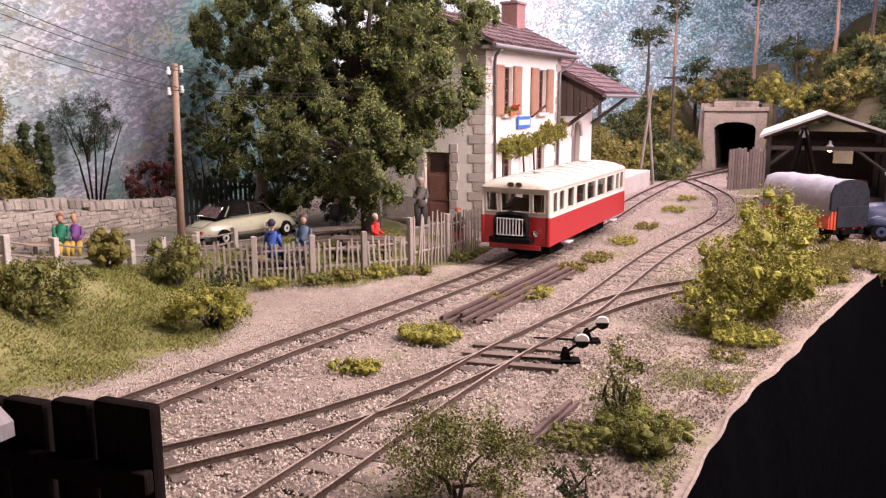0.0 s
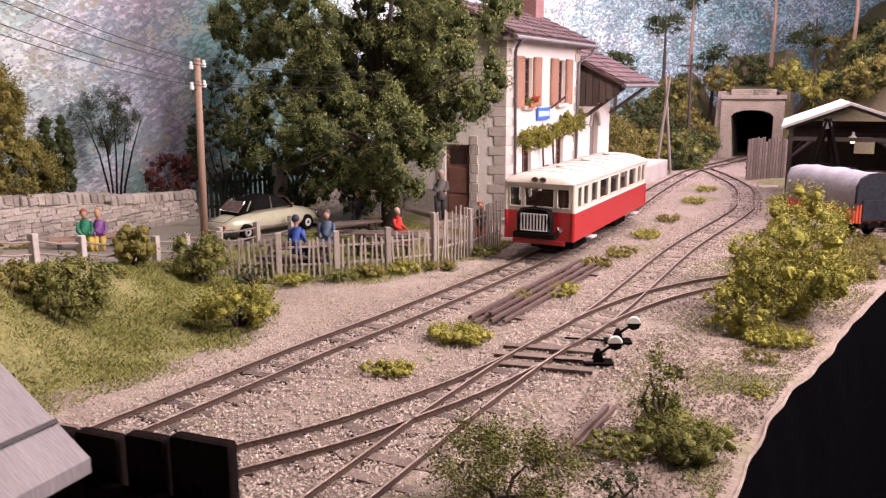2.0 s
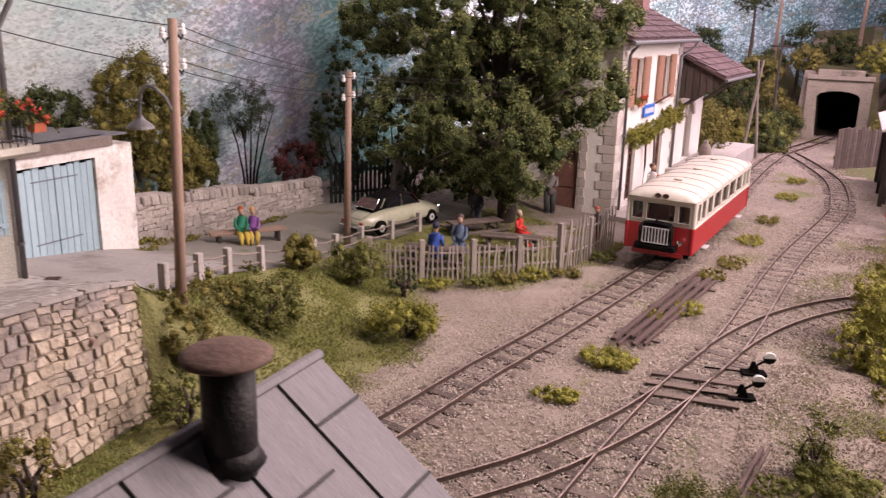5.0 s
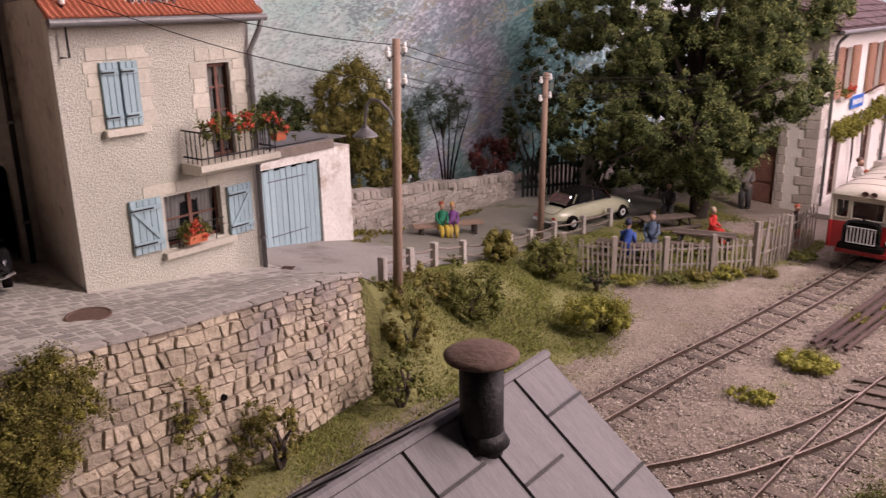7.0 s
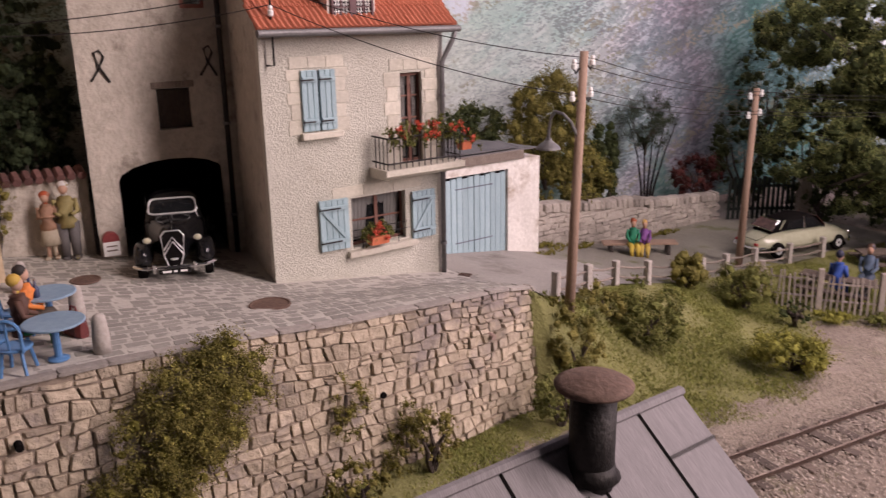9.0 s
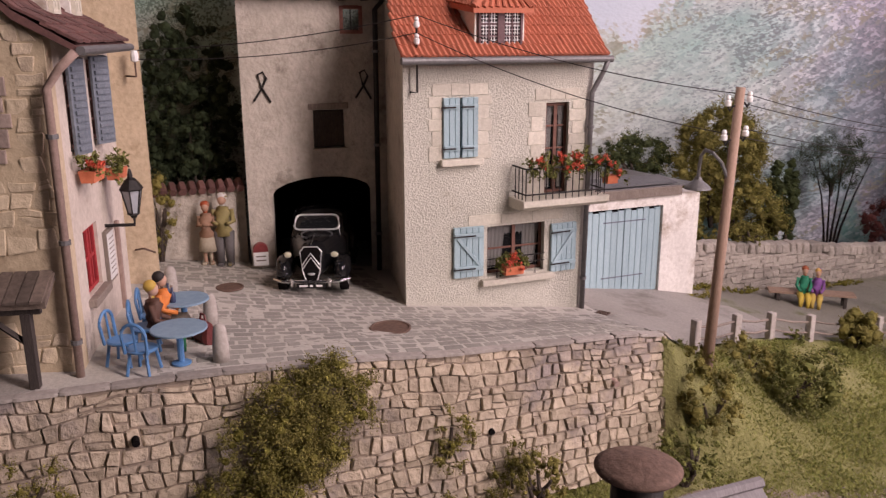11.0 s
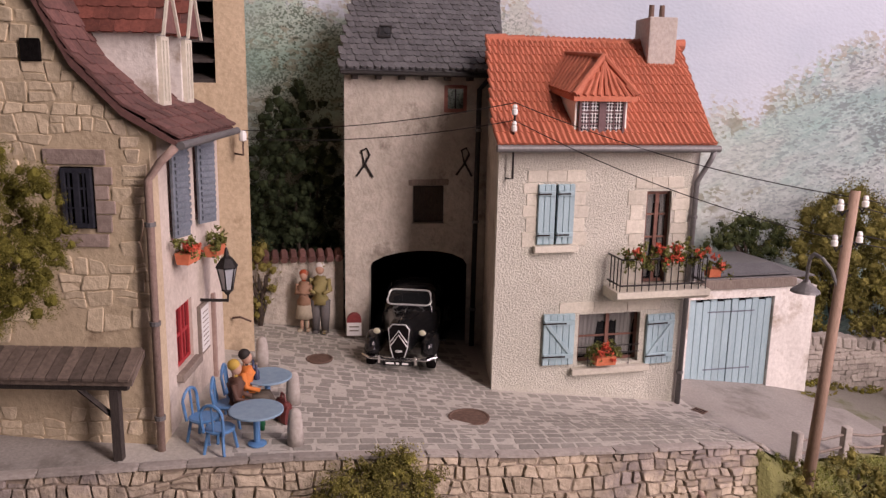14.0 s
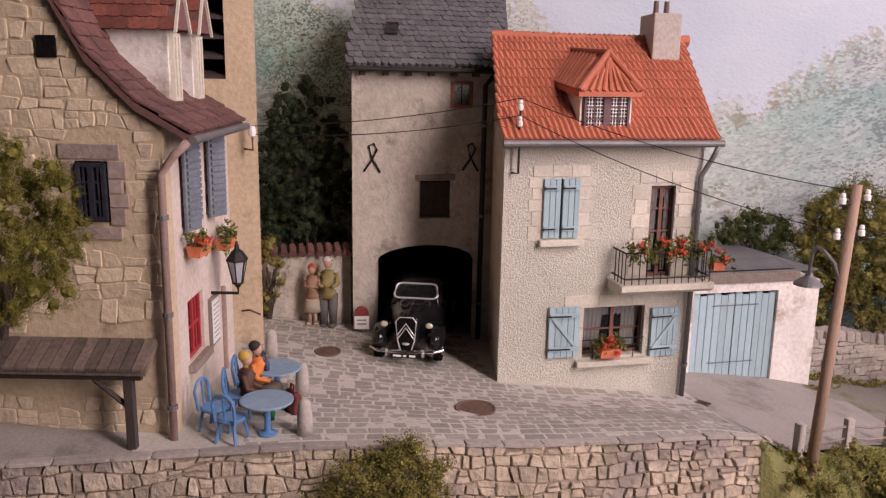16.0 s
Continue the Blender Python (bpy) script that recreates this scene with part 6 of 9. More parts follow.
def build_green_car():
    c = thing("car", (-14.35, 21.5, 0.34), 75, "pale green streamlined saloon car with a black roof", "car", "parked cars")
    body = part("body", loft([ring(0.0, 0.35, 0.3, 0.32, 0.5), ring(-0.12, 0.62, 0.5, 0.25, 0.62), ring(-0.5, 0.76, 0.62, 0.22, 0.78), ring(-1.2, 0.82, 0.68, 0.2, 0.92), ring(-2.2, 0.82, 0.68, 0.2, 0.95), ring(-3.2, 0.78, 0.62, 0.22, 0.92), ring(-3.9, 0.66, 0.5, 0.26, 0.8), ring(-4.4, 0.5, 0.35, 0.32, 0.6)]), DS_GREEN, c)
    smooth(body)
    cab = part("roof", loft([ring(-1.3, 0.6, 0.55, 0.85, 0.95), ring(-1.75, 0.6, 0.5, 0.85, 1.32), ring(-2.3, 0.6, 0.52, 0.85, 1.42), ring(-3.0, 0.58, 0.46, 0.85, 1.32), ring(-3.7, 0.5, 0.38, 0.8, 0.95)]), BLACK_AND_SHADE, c, "black roof")
    smooth(cab)
    w = part("windscreen", prism([(-0.55, 0), (0.55, 0), (0.48, 0.48), (-0.48, 0.48)], 0, 0.03, 0), TINTED, c)
    place(w, (-1.28, 0, 0.92), 0, 0, -45)
    f = part("windscreen_frame", chain([(0.04, -0.57, 0), (0.04, 0.57, 0), (0.04, 0.5, 0.5), (0.04, -0.5, 0.5), (0.04, -0.57, 0)], 0.012, 6), CHROME, c)
    place(f, (-1.28, 0, 0.92), 0, 0, -45)
    for y in (-1, 1):
        part("side_window", prism([(-1.7, 0.96), (-2.3, 0.96), (-2.3, 1.32), (-1.95, 1.28)], y * 0.6, y * 0.62, 1), GLASS, c)
        part("side_window", prism([(-2.38, 0.96), (-3.2, 0.96), (-3.0, 1.24), (-2.38, 1.32)], y * 0.59, y * 0.61, 1), GLASS, c)
        part("door_pillar", chain([(-2.34, y * 0.62, 0.95), (-2.34, y * 0.55, 1.36)], 0.03, 6), CHROME, c)
        part("window_trim", chain([(-1.5, y * 0.66, 0.95), (-3.3, y * 0.64, 0.95)], 0.018, 5), CHROME, c)
        lamp = part("headlight", lathe([(0.1, -0.05), (0.12, 0.0), (0.1, 0.03), (0.03, 0.05)], 12), CHROME, c)
        place(lamp, (-0.1, y * 0.5, 0.52), 0, 0, 80)
        for x in (-0.75, -3.55):
            wheel(c, (x, y * 0.7, 0.28), 0.28, 0.15, SILVER)
        part("wheel_arch", lathe([(0.34, -0.02), (0.34, 0.02)], 18), BLACK_AND_SHADE, c)
        place(bpy.data.objects[c.children[-1].name], (-3.55, y * 0.8, 0.3), 0, 90)
    part("bumper", chain([(-0.3, -0.78, 0.34), (0.05, -0.5, 0.34), (0.1, 0, 0.36), (0.05, 0.5, 0.34), (-0.3, 0.78, 0.34)], 0.05, 8), CHROME, c)
    part("number_plate", box((0.1, -0.2, 0.24), (0.13, 0.2, 0.34), 0.006), BLACK, c)
    # tail: wide rear window in a chrome frame, lamps, bumper
    rw = part("rear_window", prism([(-0.5, 0), (0.5, 0), (0.42, 0.46), (-0.42, 0.46)], 0, 0.03, 0), TINTED, c)
    place(rw, (-3.72, 0, 0.93), 180, 0, -52)
    fr = part("rear_window_frame", chain([(0.04, -0.52, 0), (0.04, 0.52, 0), (0.04, 0.44, 0.48), (0.04, -0.44, 0.48), (0.04, -0.52, 0)], 0.016, 6), CHROME, c)
    place(fr, (-3.72, 0, 0.93), 180, 0, -52)
    part("rear_bumper", chain([(-4.1, -0.68, 0.4), (-4.45, -0.5, 0.38), (-4.52, 0, 0.38), (-4.45, 0.5, 0.38), (-4.1, 0.68, 0.4)], 0.05, 8), CHROME, c)
    part("boot_line", chain([(-3.8, -0.5, 0.86), (-4.3, -0.42, 0.66), (-4.3, 0.42, 0.66), (-3.8, 0.5, 0.86)], 0.008, 5), BLACK_AND_SHADE, c)
    for y in (-1, 1):
        part("tail_lamp", box((-4.38, y * 0.46 - 0.09, 0.48), (-4.3, y * 0.46 + 0.09, 0.56), 0.02), RED_WINDOW, c, "red tail lamp")
        part("pillar_trim", chain([(-3.35, y * 0.5, 0.95), (-3.15, y * 0.5, 1.28)], 0.022, 6), DS_GREEN, c)
    c.scale = (0.81, 0.84, 0.84)
    part("rear_plate", box((-4.56, -0.2, 0.26), (-4.53, 0.2, 0.36), 0.006), BLACK, c)


build_green_car()


# ---- red and cream railcar ----
def build_railcar():
    L, W, Z0, ZB, ZR = 7.75, 0.96, 0.34, 1.28, 2.2
    r = thing("railcar", (-6.55, 20.35, 0.0), -4.2, "red and cream narrow-gauge railcar standing on the main track", "railcar")
    # y runs back from the nose; sides are pierced by window openings
    side = [(0.35, 0.62), (0.85, 1.2), (1.55, 2.05), (2.35, 3.15), (3.4, 4.2), (4.45, 5.25), (5.5, 6.3), (6.6, 6.95), (7.15, 7.5)]
    holes = [(a, 1.42, b, 2.06) for a, b in side]
    for s in (-1, 1):
        part("lower_side", wall_with_holes((0.04, Z0), (L - 0.04, ZB), [], 0, s * W, s * 0.06), RED, r, "glossy red lower body side")
        up = part("upper_side", wall_with_holes((0.04, ZB), (L - 0.04, ZR), holes, 0, s * (W - 0.01), s * 0.06), CREAM, r, "cream upper body side")
        for a, b in side:
            part("pane", box((s * (W - 0.05) - 0.006, a, 1.42), (s * (W - 0.05) + 0.006, b, 2.06)), GLASS, up)
            part("window_frame", chain([(s * (W - 0.005), a, 1.42), (s * (W - 0.005), b, 1.42), (s * (W - 0.005), b, 2.06), (s * (W - 0.005), a, 2.06), (s * (W - 0.005), a, 1.42)], 0.016, 5), CREAM, up)
        part("waist_rail", box((s * W - 0.02, 0.02, ZB - 0.025), (s * W + 0.02, L - 0.02, ZB + 0.025), 0.01), CREAM, r)
        for y in (1.4, 6.1):
            part("step", box((s * W - 0.12 if s > 0 else s * W - 0.1, y, 0.2), (s * W + 0.1 if s > 0 else s * W + 0.12, y + 0.45, 0.25), 0.01), SILVER, r, "metal footstep")
        part("sole_bar", box((s * 0.72 - 0.05, 0.3, 0.22), (s * 0.72 + 0.05, L - 0.3, Z0)), BLACK_AND_SHADE, r)
        for y in (0.75, 1.35):
            part("door_handle", tube((s * W, y, 1.1), (s * W + s * 0.04, y, 1.1), 0.025, seg=6), CHROME, r)
    for y, s in ((0.04, 1), (L - 0.04, -1)):
        front = [(-W + 0.14, 1.42, -0.5, 2.02), (-0.4, 1.42, 0.4, 2.02), (0.5, 1.42, W - 0.14, 2.02)]
        part("lower_end", wall_with_holes((-W + 0.02, Z0), (W - 0.02, ZB), [], 1, y, -0.06 * s), RED, r)
        e = part("upper_end", wall_with_holes((-W + 0.03, ZB), (W - 0.03, ZR), front, 1, y, -0.06 * s), CREAM, r)
        for a, z0, b, z1 in front:
            part("pane", box((a, y + 0.03 * s - 0.005, z0), (b, y + 0.03 * s + 0.005, z1)), GLASS, e)
            part("window_frame", chain([(a, y - 0.005 * s, z0), (b, y - 0.005 * s, z0), (b, y - 0.005 * s, z1), (a, y - 0.005 * s, z1), (a, y - 0.005 * s, z0)], 0.02, 5), CREAM, e)
        for x in (-W + 0.03, W - 0.03):
            part("corner_post", tube((x, y + 0.02 * s, Z0), (x, y + 0.02 * s, ZB), 0.055, seg=10), RED, r)
            part("corner_post", tube((x, y + 0.02 * s, ZB), (x, y + 0.02 * s, ZR), 0.05, seg=10), CREAM, r)
        part("apron", box((-W * 0.75, y - 0.05, 0.2), (W * 0.75, y + 0.05, Z0)), RED, r)
    part("floor", box((-W + 0.06, 0.1, 0.4), (W - 0.06, L - 0.1, 0.46)), BROWN_WOOD, r)
    for k in range(7):
        for x in (-0.55, 0.5):
            st = part("seat", box((x - 0.3, 1.6 + k * 0.8, 0.46), (x + 0.3, 1.95 + k * 0.8, 0.95), 0.03), BROWN_WOOD, r, "varnished wooden bench seat")
            part("seat_back", box((x - 0.3, 1.95 + k * 0.8, 0.46), (x + 0.3, 2.05 + k * 0.8, 1.6), 0.03), ORANGE_WOOD, st)
    # arched roof with rounded ends
    prof = [(-W - 0.02, ZR - 0.02), (-W - 0.02, ZR + 0.04), (-W + 0.06, ZR + 0.15), (-W * 0.7, ZR + 0.25), (-W * 0.35, ZR + 0.31), (0, ZR + 0.33), (W * 0.35, ZR + 0.31), (W * 0.7, ZR + 0.25), (W - 0.06, ZR + 0.15), (W + 0.02, ZR + 0.04), (W + 0.02, ZR - 0.02)]
    secs = []
    for y, k, kx in ((-0.03, 0.05, 0.96), (0.05, 0.5, 0.99), (0.22, 0.85, 1), (0.45, 1, 1), (2, 1, 1), (4, 1, 1), (6, 1, 1), (L - 0.45, 1, 1), (L - 0.22, 0.85, 1), (L - 0.05, 0.5, 0.99), (L + 0.03, 0.05, 0.96)):
        secs.append([(x * kx, y, ZR + (z - ZR) * (k if z > ZR else 1)) for x, z in prof])
    roof = smooth(part("roof", loft(secs), CREAM, r, "cream arched roof with seams"))
    for k in range(9):
        y = 0.5 + k * 0.85
        part("roof_seam", chain([(x * 1.003, y, z + 0.004) for x, z in prof[1:-1]], 0.01, 5), GREYWOOD, roof)
    for y in (1.7, 3.9, 6.2):
        part("ventilator", lathe([(0.08, 0), (0.14, 0.05), (0.14, 0.08), (0.04, 0.1)], 14), CREAM, roof, at=(0, y, ZR + 0.31))
    part("roof_gutter", chain([(W + 0.02, 0.2, ZR - 0.01), (W + 0.02, L - 0.2, ZR - 0.01)], 0.015, 5), CREAM, roof)
    # nose: radiator, horns, lamps, bumper
    rad = part("radiator", loft([[(x, 0.0, z) for x, z in ((-0.36, 0.62), (0.36, 0.62), (0.36, 1.18), (0.3, 1.3), (0, 1.36), (-0.3, 1.3), (-0.36, 1.18))], [(x, -0.3, z) for x, z in ((-0.36, 0.62), (0.36, 0.62), (0.36, 1.18), (0.3, 1.3), (0, 1.36), (-0.3, 1.3), (-0.36, 1.18))]]), BLACK_AND_SHADE, r, "upright radiator with bright bars")
    part("radiator_shell", chain([(-0.37, -0.28, 0.62), (-0.37, -0.28, 1.18), (-0.3, -0.28, 1.32), (0, -0.28, 1.38), (0.3, -0.28, 1.32), (0.37, -0.28, 1.18), (0.37, -0.28, 0.62)], 0.05, 8), BLACK, rad)
    part("grille_frame", chain([(-0.3, -0.33, 0.65), (-0.3, -0.33, 1.18), (0.3, -0.33, 1.18), (0.3, -0.33, 0.65), (-0.3, -0.33, 0.65)], 0.022, 6), SILVER, rad)
    for k in range(7):
        part("grille_bar", tube((-0.225 + k * 0.075, -0.33, 0.65), (-0.225 + k * 0.075, -0.33, 1.18), 0.018, seg=6), SILVER, rad)
    part("radiator_cap", tube((0, -0.26, 1.38), (0, -0.26, 1.48), 0.035, seg=8), BLACK, rad)
    part("bumper", box((-0.58, -0.36, 0.46), (0.58, -0.02, 0.64), 0.03), BLACK_AND_SHADE, r, "dark front bumper beam")
    lamp = part("headlight", lathe([(0.05, -0.08), (0.1, 0.0), (0.095, 0.03), (0.03, 0.05)], 14), CHROME, r)
    place(lamp, (0.62, -0.1, 0.76), 0, 90)
    for x in (-0.11, 0.11):
        h = part("roof_lamp", lathe([(0.05, -0.1), (0.09, 0.0), (0.09, 0.06), (0.05, 0.04)], 12), RUST, r)
        place(h, (x, 0.02, ZR + 0.1), 0, 90)
    part("wiper", chain([(0.62, -0.01, 1.4), (0.56, -0.02, 1.75)], 0.012, 5), BLACK_AND_SHADE, r)
    for y in (1.2, 2.2, 5.4, 6.4):
        ax = part("axle", tube((-0.5, y, 0.33), (0.5, y, 0.33), 0.05, seg=8), BLACK_AND_SHADE, r)
        for x in (-0.34, 0.34):
            w = part("wheel", lathe([(0.2, -0.05), (0.22, -0.04), (0.2, 0.05), (0.05, 0.06)], 18), BLACK_AND_SHADE, ax)
            place(w, (x, y, 0.36), 0, 0, 90)
    for y in (1.1, 5.3):
        part("bogie_frame", box((-0.62, y, 0.2), (0.62, y + 1.2, 0.42), 0.02), BLACK_AND_SHADE, r)
    rad.matrix_basis = Matrix.Translation((0, 0, 0.07 * S)) @ Matrix.Diagonal((1.18, 1, 1, 1))
    squat = Matrix.Translation((0, 0, 0.33 * S)) @ Matrix.Diagonal((1, 1, 0.812, 1))
    for ch in r.children:
        if ch.name.split(".")[0] not in ("axle", "bogie_frame"):
            ch.matrix_basis = squat @ ch.matrix_basis


build_railcar()


# ---- station ----
def at_station(x, y, z):
    c = pose(-9.45, 26.2, 0, 0, 0, -4.5) @ Vector((x, y, z))
    return (c.x, c.y, c.z)


def build_station():
    s = thing("station_building", (-9.45, 26.2, 0), -4.5, "cream village station with stone quoins, brown shutters and rose roof", "station")
    W, D, E = 7.7, 3.9, 6.2
    win = [(1.5, 3.9, 2.35, 5.55), (5.0, 3.9, 5.85, 5.55), (1.5, 0.3, 2.4, 2.65), (5.0, 0.3, 5.9, 2.65)]
    part("front_wall", wall_with_holes((0, -0.1), (W, E), win, 0, 0, 0.3), RENDER_WHITE, s)
    part("side_wall", wall_with_holes((-D, -0.1), (-0.3, E), [(-2.3, -0.1, -1.35, 2.6)], 1, 0, -0.3), RENDER_WHITE, s)
    part("gable", prism([(-0.1, E), (-D / 2, 7.22), (-D + 0.1, E)], 0, 0.3, 1), RENDER_WHITE, s)
    part("gable", prism([(-0.1, E), (-D / 2, 7.22), (-D + 0.1, E)], W - 0.3, W, 1), RENDER_WHITE, s)
    part("far_wall", box((-D, W - 0.3, -0.1), (-0.3, W, E)), RENDER_WHITE, s)
    part("back_wall", box((-D - 0.3, 0, -0.1), (-D, W, E)), RENDER_WHITE, s)
    part("plinth", box((-D, -0.06, -0.1), (-2.35, 0.0, 1.0), 0.01), CONCRETE, s, "grey rendered plinth")
    # Added black sheet for the shade inside the station.
    part("inner_dark", box((-1.6, 0.4, 0), (-1.5, W - 0.4, E)), BLACK_AND_SHADE, s)
    rng = random.Random(6)
    z, k = 0.0, 0
    while z < E - 0.15:
        a = 0.62 if k % 2 else 0.42
        b = 0.42 if k % 2 else 0.62
        part("quoin", box((-a, -0.03, z), (0.03, b, z + 0.31), 0.015), QUOIN, s)
        part("quoin", box((-0.2, W - a, z), (0.03, W + 0.02, z + 0.31), 0.015), QUOIN, s)
        if z < 2.8:
            for x in (-1.32 + 0.05 * (k % 2), -2.62 - 0.05 * (k % 2)):
                part("quoin", box((x, -0.03, z), (x + 0.28, 0.02, z + 0.31), 0.015), QUOIN, s)
        z, k = z + 0.325, k + 1
    for p, q, n in (((0.5, 6.18), (-D / 2, 7.36), 7), ((-D - 0.5, 6.18), (-D / 2, 7.36), 7)):
        roof = part("roof", prism([p, (p[0], p[1] + 0.09), (q[0], q[1] + 0.09), q], -0.55, W + 0.5, 1), TILE_ROSE, s, "rose tiled roof slope")
        up = Vector((q[0] - p[0], 0, q[1] - p[1]))
        if p[0] > 0:
            me = to_mesh("tile", flat_tile(0.36, 0.5, 0.05))
            me.materials.append(TILE_ROSE)
            lay_tiles(roof, "tile", me, (p[0], -0.55, p[1] + 0.11), (0, 1, 0), up, 24, 6, 0.365, up.length / 6, random.Random(5), 0.02, 0.4)
    part("eave_board", box((0.1, -0.5, 6.06), (0.45, W + 0.45, 6.17)), GREYWOOD, s)
    part("gutter", tube((0.55, -0.55, 6.14), (0.55, W + 0.5, 6.14), 0.08, seg=10), ZINC, s)
    downpipe(s, [(0.55, 0.1, 6.1), (0.3, 0.15, 5.85), (0.1, 0.55, 5.7), (0.1, 0.66, 0.1)], 0.055)
    downpipe(s, [(0.55, W + 0.4, 6.1), (0.4, W + 0.3, 5.85), (0.1, W - 0.4, 5.5), (0.1, W - 0.45, 0.3)], 0.055)
    ch = part("chimney", box((-2.2, 6.5, 6.9), (-1.5, 7.4, 8.25), 0.02), BRICK, s, "red brick chimney")
    part("chimney_cap", box((-2.26, 6.44, 8.25), (-1.44, 7.46, 8.35), 0.02), BRICK, ch)
    part("chimney_pot", tube((-1.85, 6.95, 8.35), (-1.85, 6.95, 9.0), 0.13, 0.11), ZINC, ch)
    for a, z0, b, z1 in win:
        casement(s, (-0.16, a, z0), 0, b - a, z1 - z0, BROWN_WOOD, 1, 4)
        if z0 > 3:
            part("sill", box((-0.1, a - 0.15, z0 - 0.14), (0.16, b + 0.15, z0), 0.02), QUOIN, s)
            shutter(s, (0.03, a - 0.82, z0 - 0.05), 0, 0.78, z1 - z0 + 0.1, ORANGE_WOOD, slats=True)
            shutter(s, (0.03, b + 0.04, z0 - 0.05), 0, 0.78, z1 - z0 + 0.1, ORANGE_WOOD, slats=True)
    d = part("door", box((-2.28, 0.1, 0.0), (-1.37, 0.16, 2.55)), BROWN_WOOD, s, "tall brown panelled door")
    part("door_pane", box((-2.15, 0.085, 1.9), (-1.5, 0.098, 2.45)), GLASS, d)
    for z0, z1 in ((0.15, 0.8), (0.9, 1.8)):
        part("panel", box((-2.18, 0.07, z0), (-1.47, 0.1, z1), 0.015), BROWN_WOOD, d)
    sg = part("station_sign", box((0.04, 2.75, 3.35), (0.1, 4.05, 3.8), 0.01), SIGN_BLUE, s, "blue enamel sign with white lettering bars")
    for k in range(5):
        part("letter_bar", box((0.101, 2.87 + k * 0.22, 3.48), (0.106, 3.03 + k * 0.22, 3.67)), PORCELAIN, sg)
    part("flag_pole", chain([(0.0, 4.4, 3.75), (0.75, 3.9, 4.2)], 0.04, 6), BROWN_WOOD, s, "short slanting flag pole")
    # lower goods annex with an overhanging roof
    part("annex_wall", wall_with_holes((W, -0.1), (W + 5, 4.9), [(W + 2.0, 0.8, W + 3.2, 3.4)], 0, -0.1, 0.3), RENDER_WHITE, s)
    part("annex_wall", box((-D, W + 4.7, -0.1), (-0.4, W + 5, 4.9)), RENDER_WHITE, s)
    part("annex_wall", box((-0.65, W + 0.02, -0.1), (-0.1, W + 0.3, 4.6)), RENDER_WHITE, s)
    ad = part("annex_door", box((-0.36, W + 2.0, 0.8), (-0.3, W + 3.2, 3.4)), GREYWOOD, s, "grey sliding goods door")
    part("door_arch", chain([(-0.08, W + 1.9, 2.8), (-0.08, W + 2.1, 3.3), (-0.08, W + 2.6, 3.55), (-0.08, W + 3.1, 3.3), (-0.08, W + 3.3, 2.8)], 0.09, 6), QUOIN, s)
    roof = part("annex_roof", prism([(1.85, 4.55), (1.85, 4.67), (-2.0, 6.6), (-2.0, 6.45)], W + 0.1, W + 5.8, 1), TILE_ROSE, s, "rose tiled overhanging roof")
    me = to_mesh("tile", flat_tile(0.36, 0.5, 0.05))
    me.materials.append(TILE_ROSE)
    up = Vector((-3.85, 0, 1.93))
    lay_tiles(roof, "tile", me, (1.85, W + 0.1, 4.7), (0, 1, 0), up, 15, 9, 0.365, 0.47, random.Random(7), 0.02, 0.4)
    g = part("gable_board", prism([(1.7, 4.5), (1.7, 4.6), (-1.3, 6.05), (-1.3, 3.75), (0.55, 3.75)], W + 0.35, W + 0.42, 1), DARKBOARD, s, "dark weathered gable boarding")
    for k in range(10):
        x = -1.25 + k * 0.29
        top = 4.6 + (1.7 - x) * 0.49
        part("board", box((x, W + 0.3, 3.72 if x < 0.5 else 3.7 + (x - 0.5) * 0.6), (x + 0.26, W + 0.35, top - 0.14), 0.01), DARKBOARD, g)
    for y in (W + 1.2, W + 4.8):
        part("roof_strut", chain([(-0.05, y, 3.3), (1.6, y, 4.5)], 0.08, 4), DARKBOARD, s)
    part("gutter", tube((1.93, W, 4.55), (1.93, W + 5.9, 4.55), 0.07, seg=8), ZINC, roof)
    # platform, steps
    pl = part("platform", box((0.0, W - 0.9, -0.1), (1.75, W + 9.5, 0.82), 0.03), CONCRETE, s, "concrete goods platform")
    for k in range(3):
        part("platform_step", box((0.0, W - 1.3 - k * 0.4, -0.1), (1.3, W - 0.9 - k * 0.4, 0.6 - k * 0.2), 0.02), CONCRETE, pl)
    part("low_platform", box((0.0, -0.4, -0.1), (1.5, W - 2.1, 0.16), 0.02), CONCRETE, s, "low passenger platform")


QUOIN = surface("quoin_stone", (0.42, 0.37, 0.33), (0.58, 0.53, 0.47), 2, 14, 0.9, vary=0.15)
BRICK = surface("brick_red", (0.19, 0.095, 0.085), (0.3, 0.165, 0.15), 2, 14, 0.9)
SIGN_BLUE = surface("sign_blue", (0.03, 0.13, 0.5), (0.05, 0.17, 0.58), 2, 14, 0.4, 0, 0.0)
DARKBOARD = surface("dark_board", (0.05, 0.035, 0.03), (0.12, 0.085, 0.07), 2, 14, 0.85, 0, 0.4, 0.02, (5, 5, 0.6), vary=0.25)
build_station()
flower_box(at_station(0.95, 3.6, 0.2), -4.5, 1.5, "large planter of red geraniums by the station wall", 31, True, 0.35)
flower_box(at_station(0.12, 1.95, 3.75), -4.5, 0.6, "terracotta pot of red flowers on a station window sill", 33)
t = thing("milk_churn", at_station(0.7, 8.2, 0.82), 20, "grey rolls lying on the platform", "roll")
for k in range(2):
    part("roll", tube((-0.2, -0.3 + k * 0.3, 0.14), (0.5, -0.3 + k * 0.3, 0.14), 0.14, seg=12), ZINC, t)
t = thing("sack", at_station(0.6, 11.2, 0.82), 0, "tan burlap sack standing on the platform", "sack")
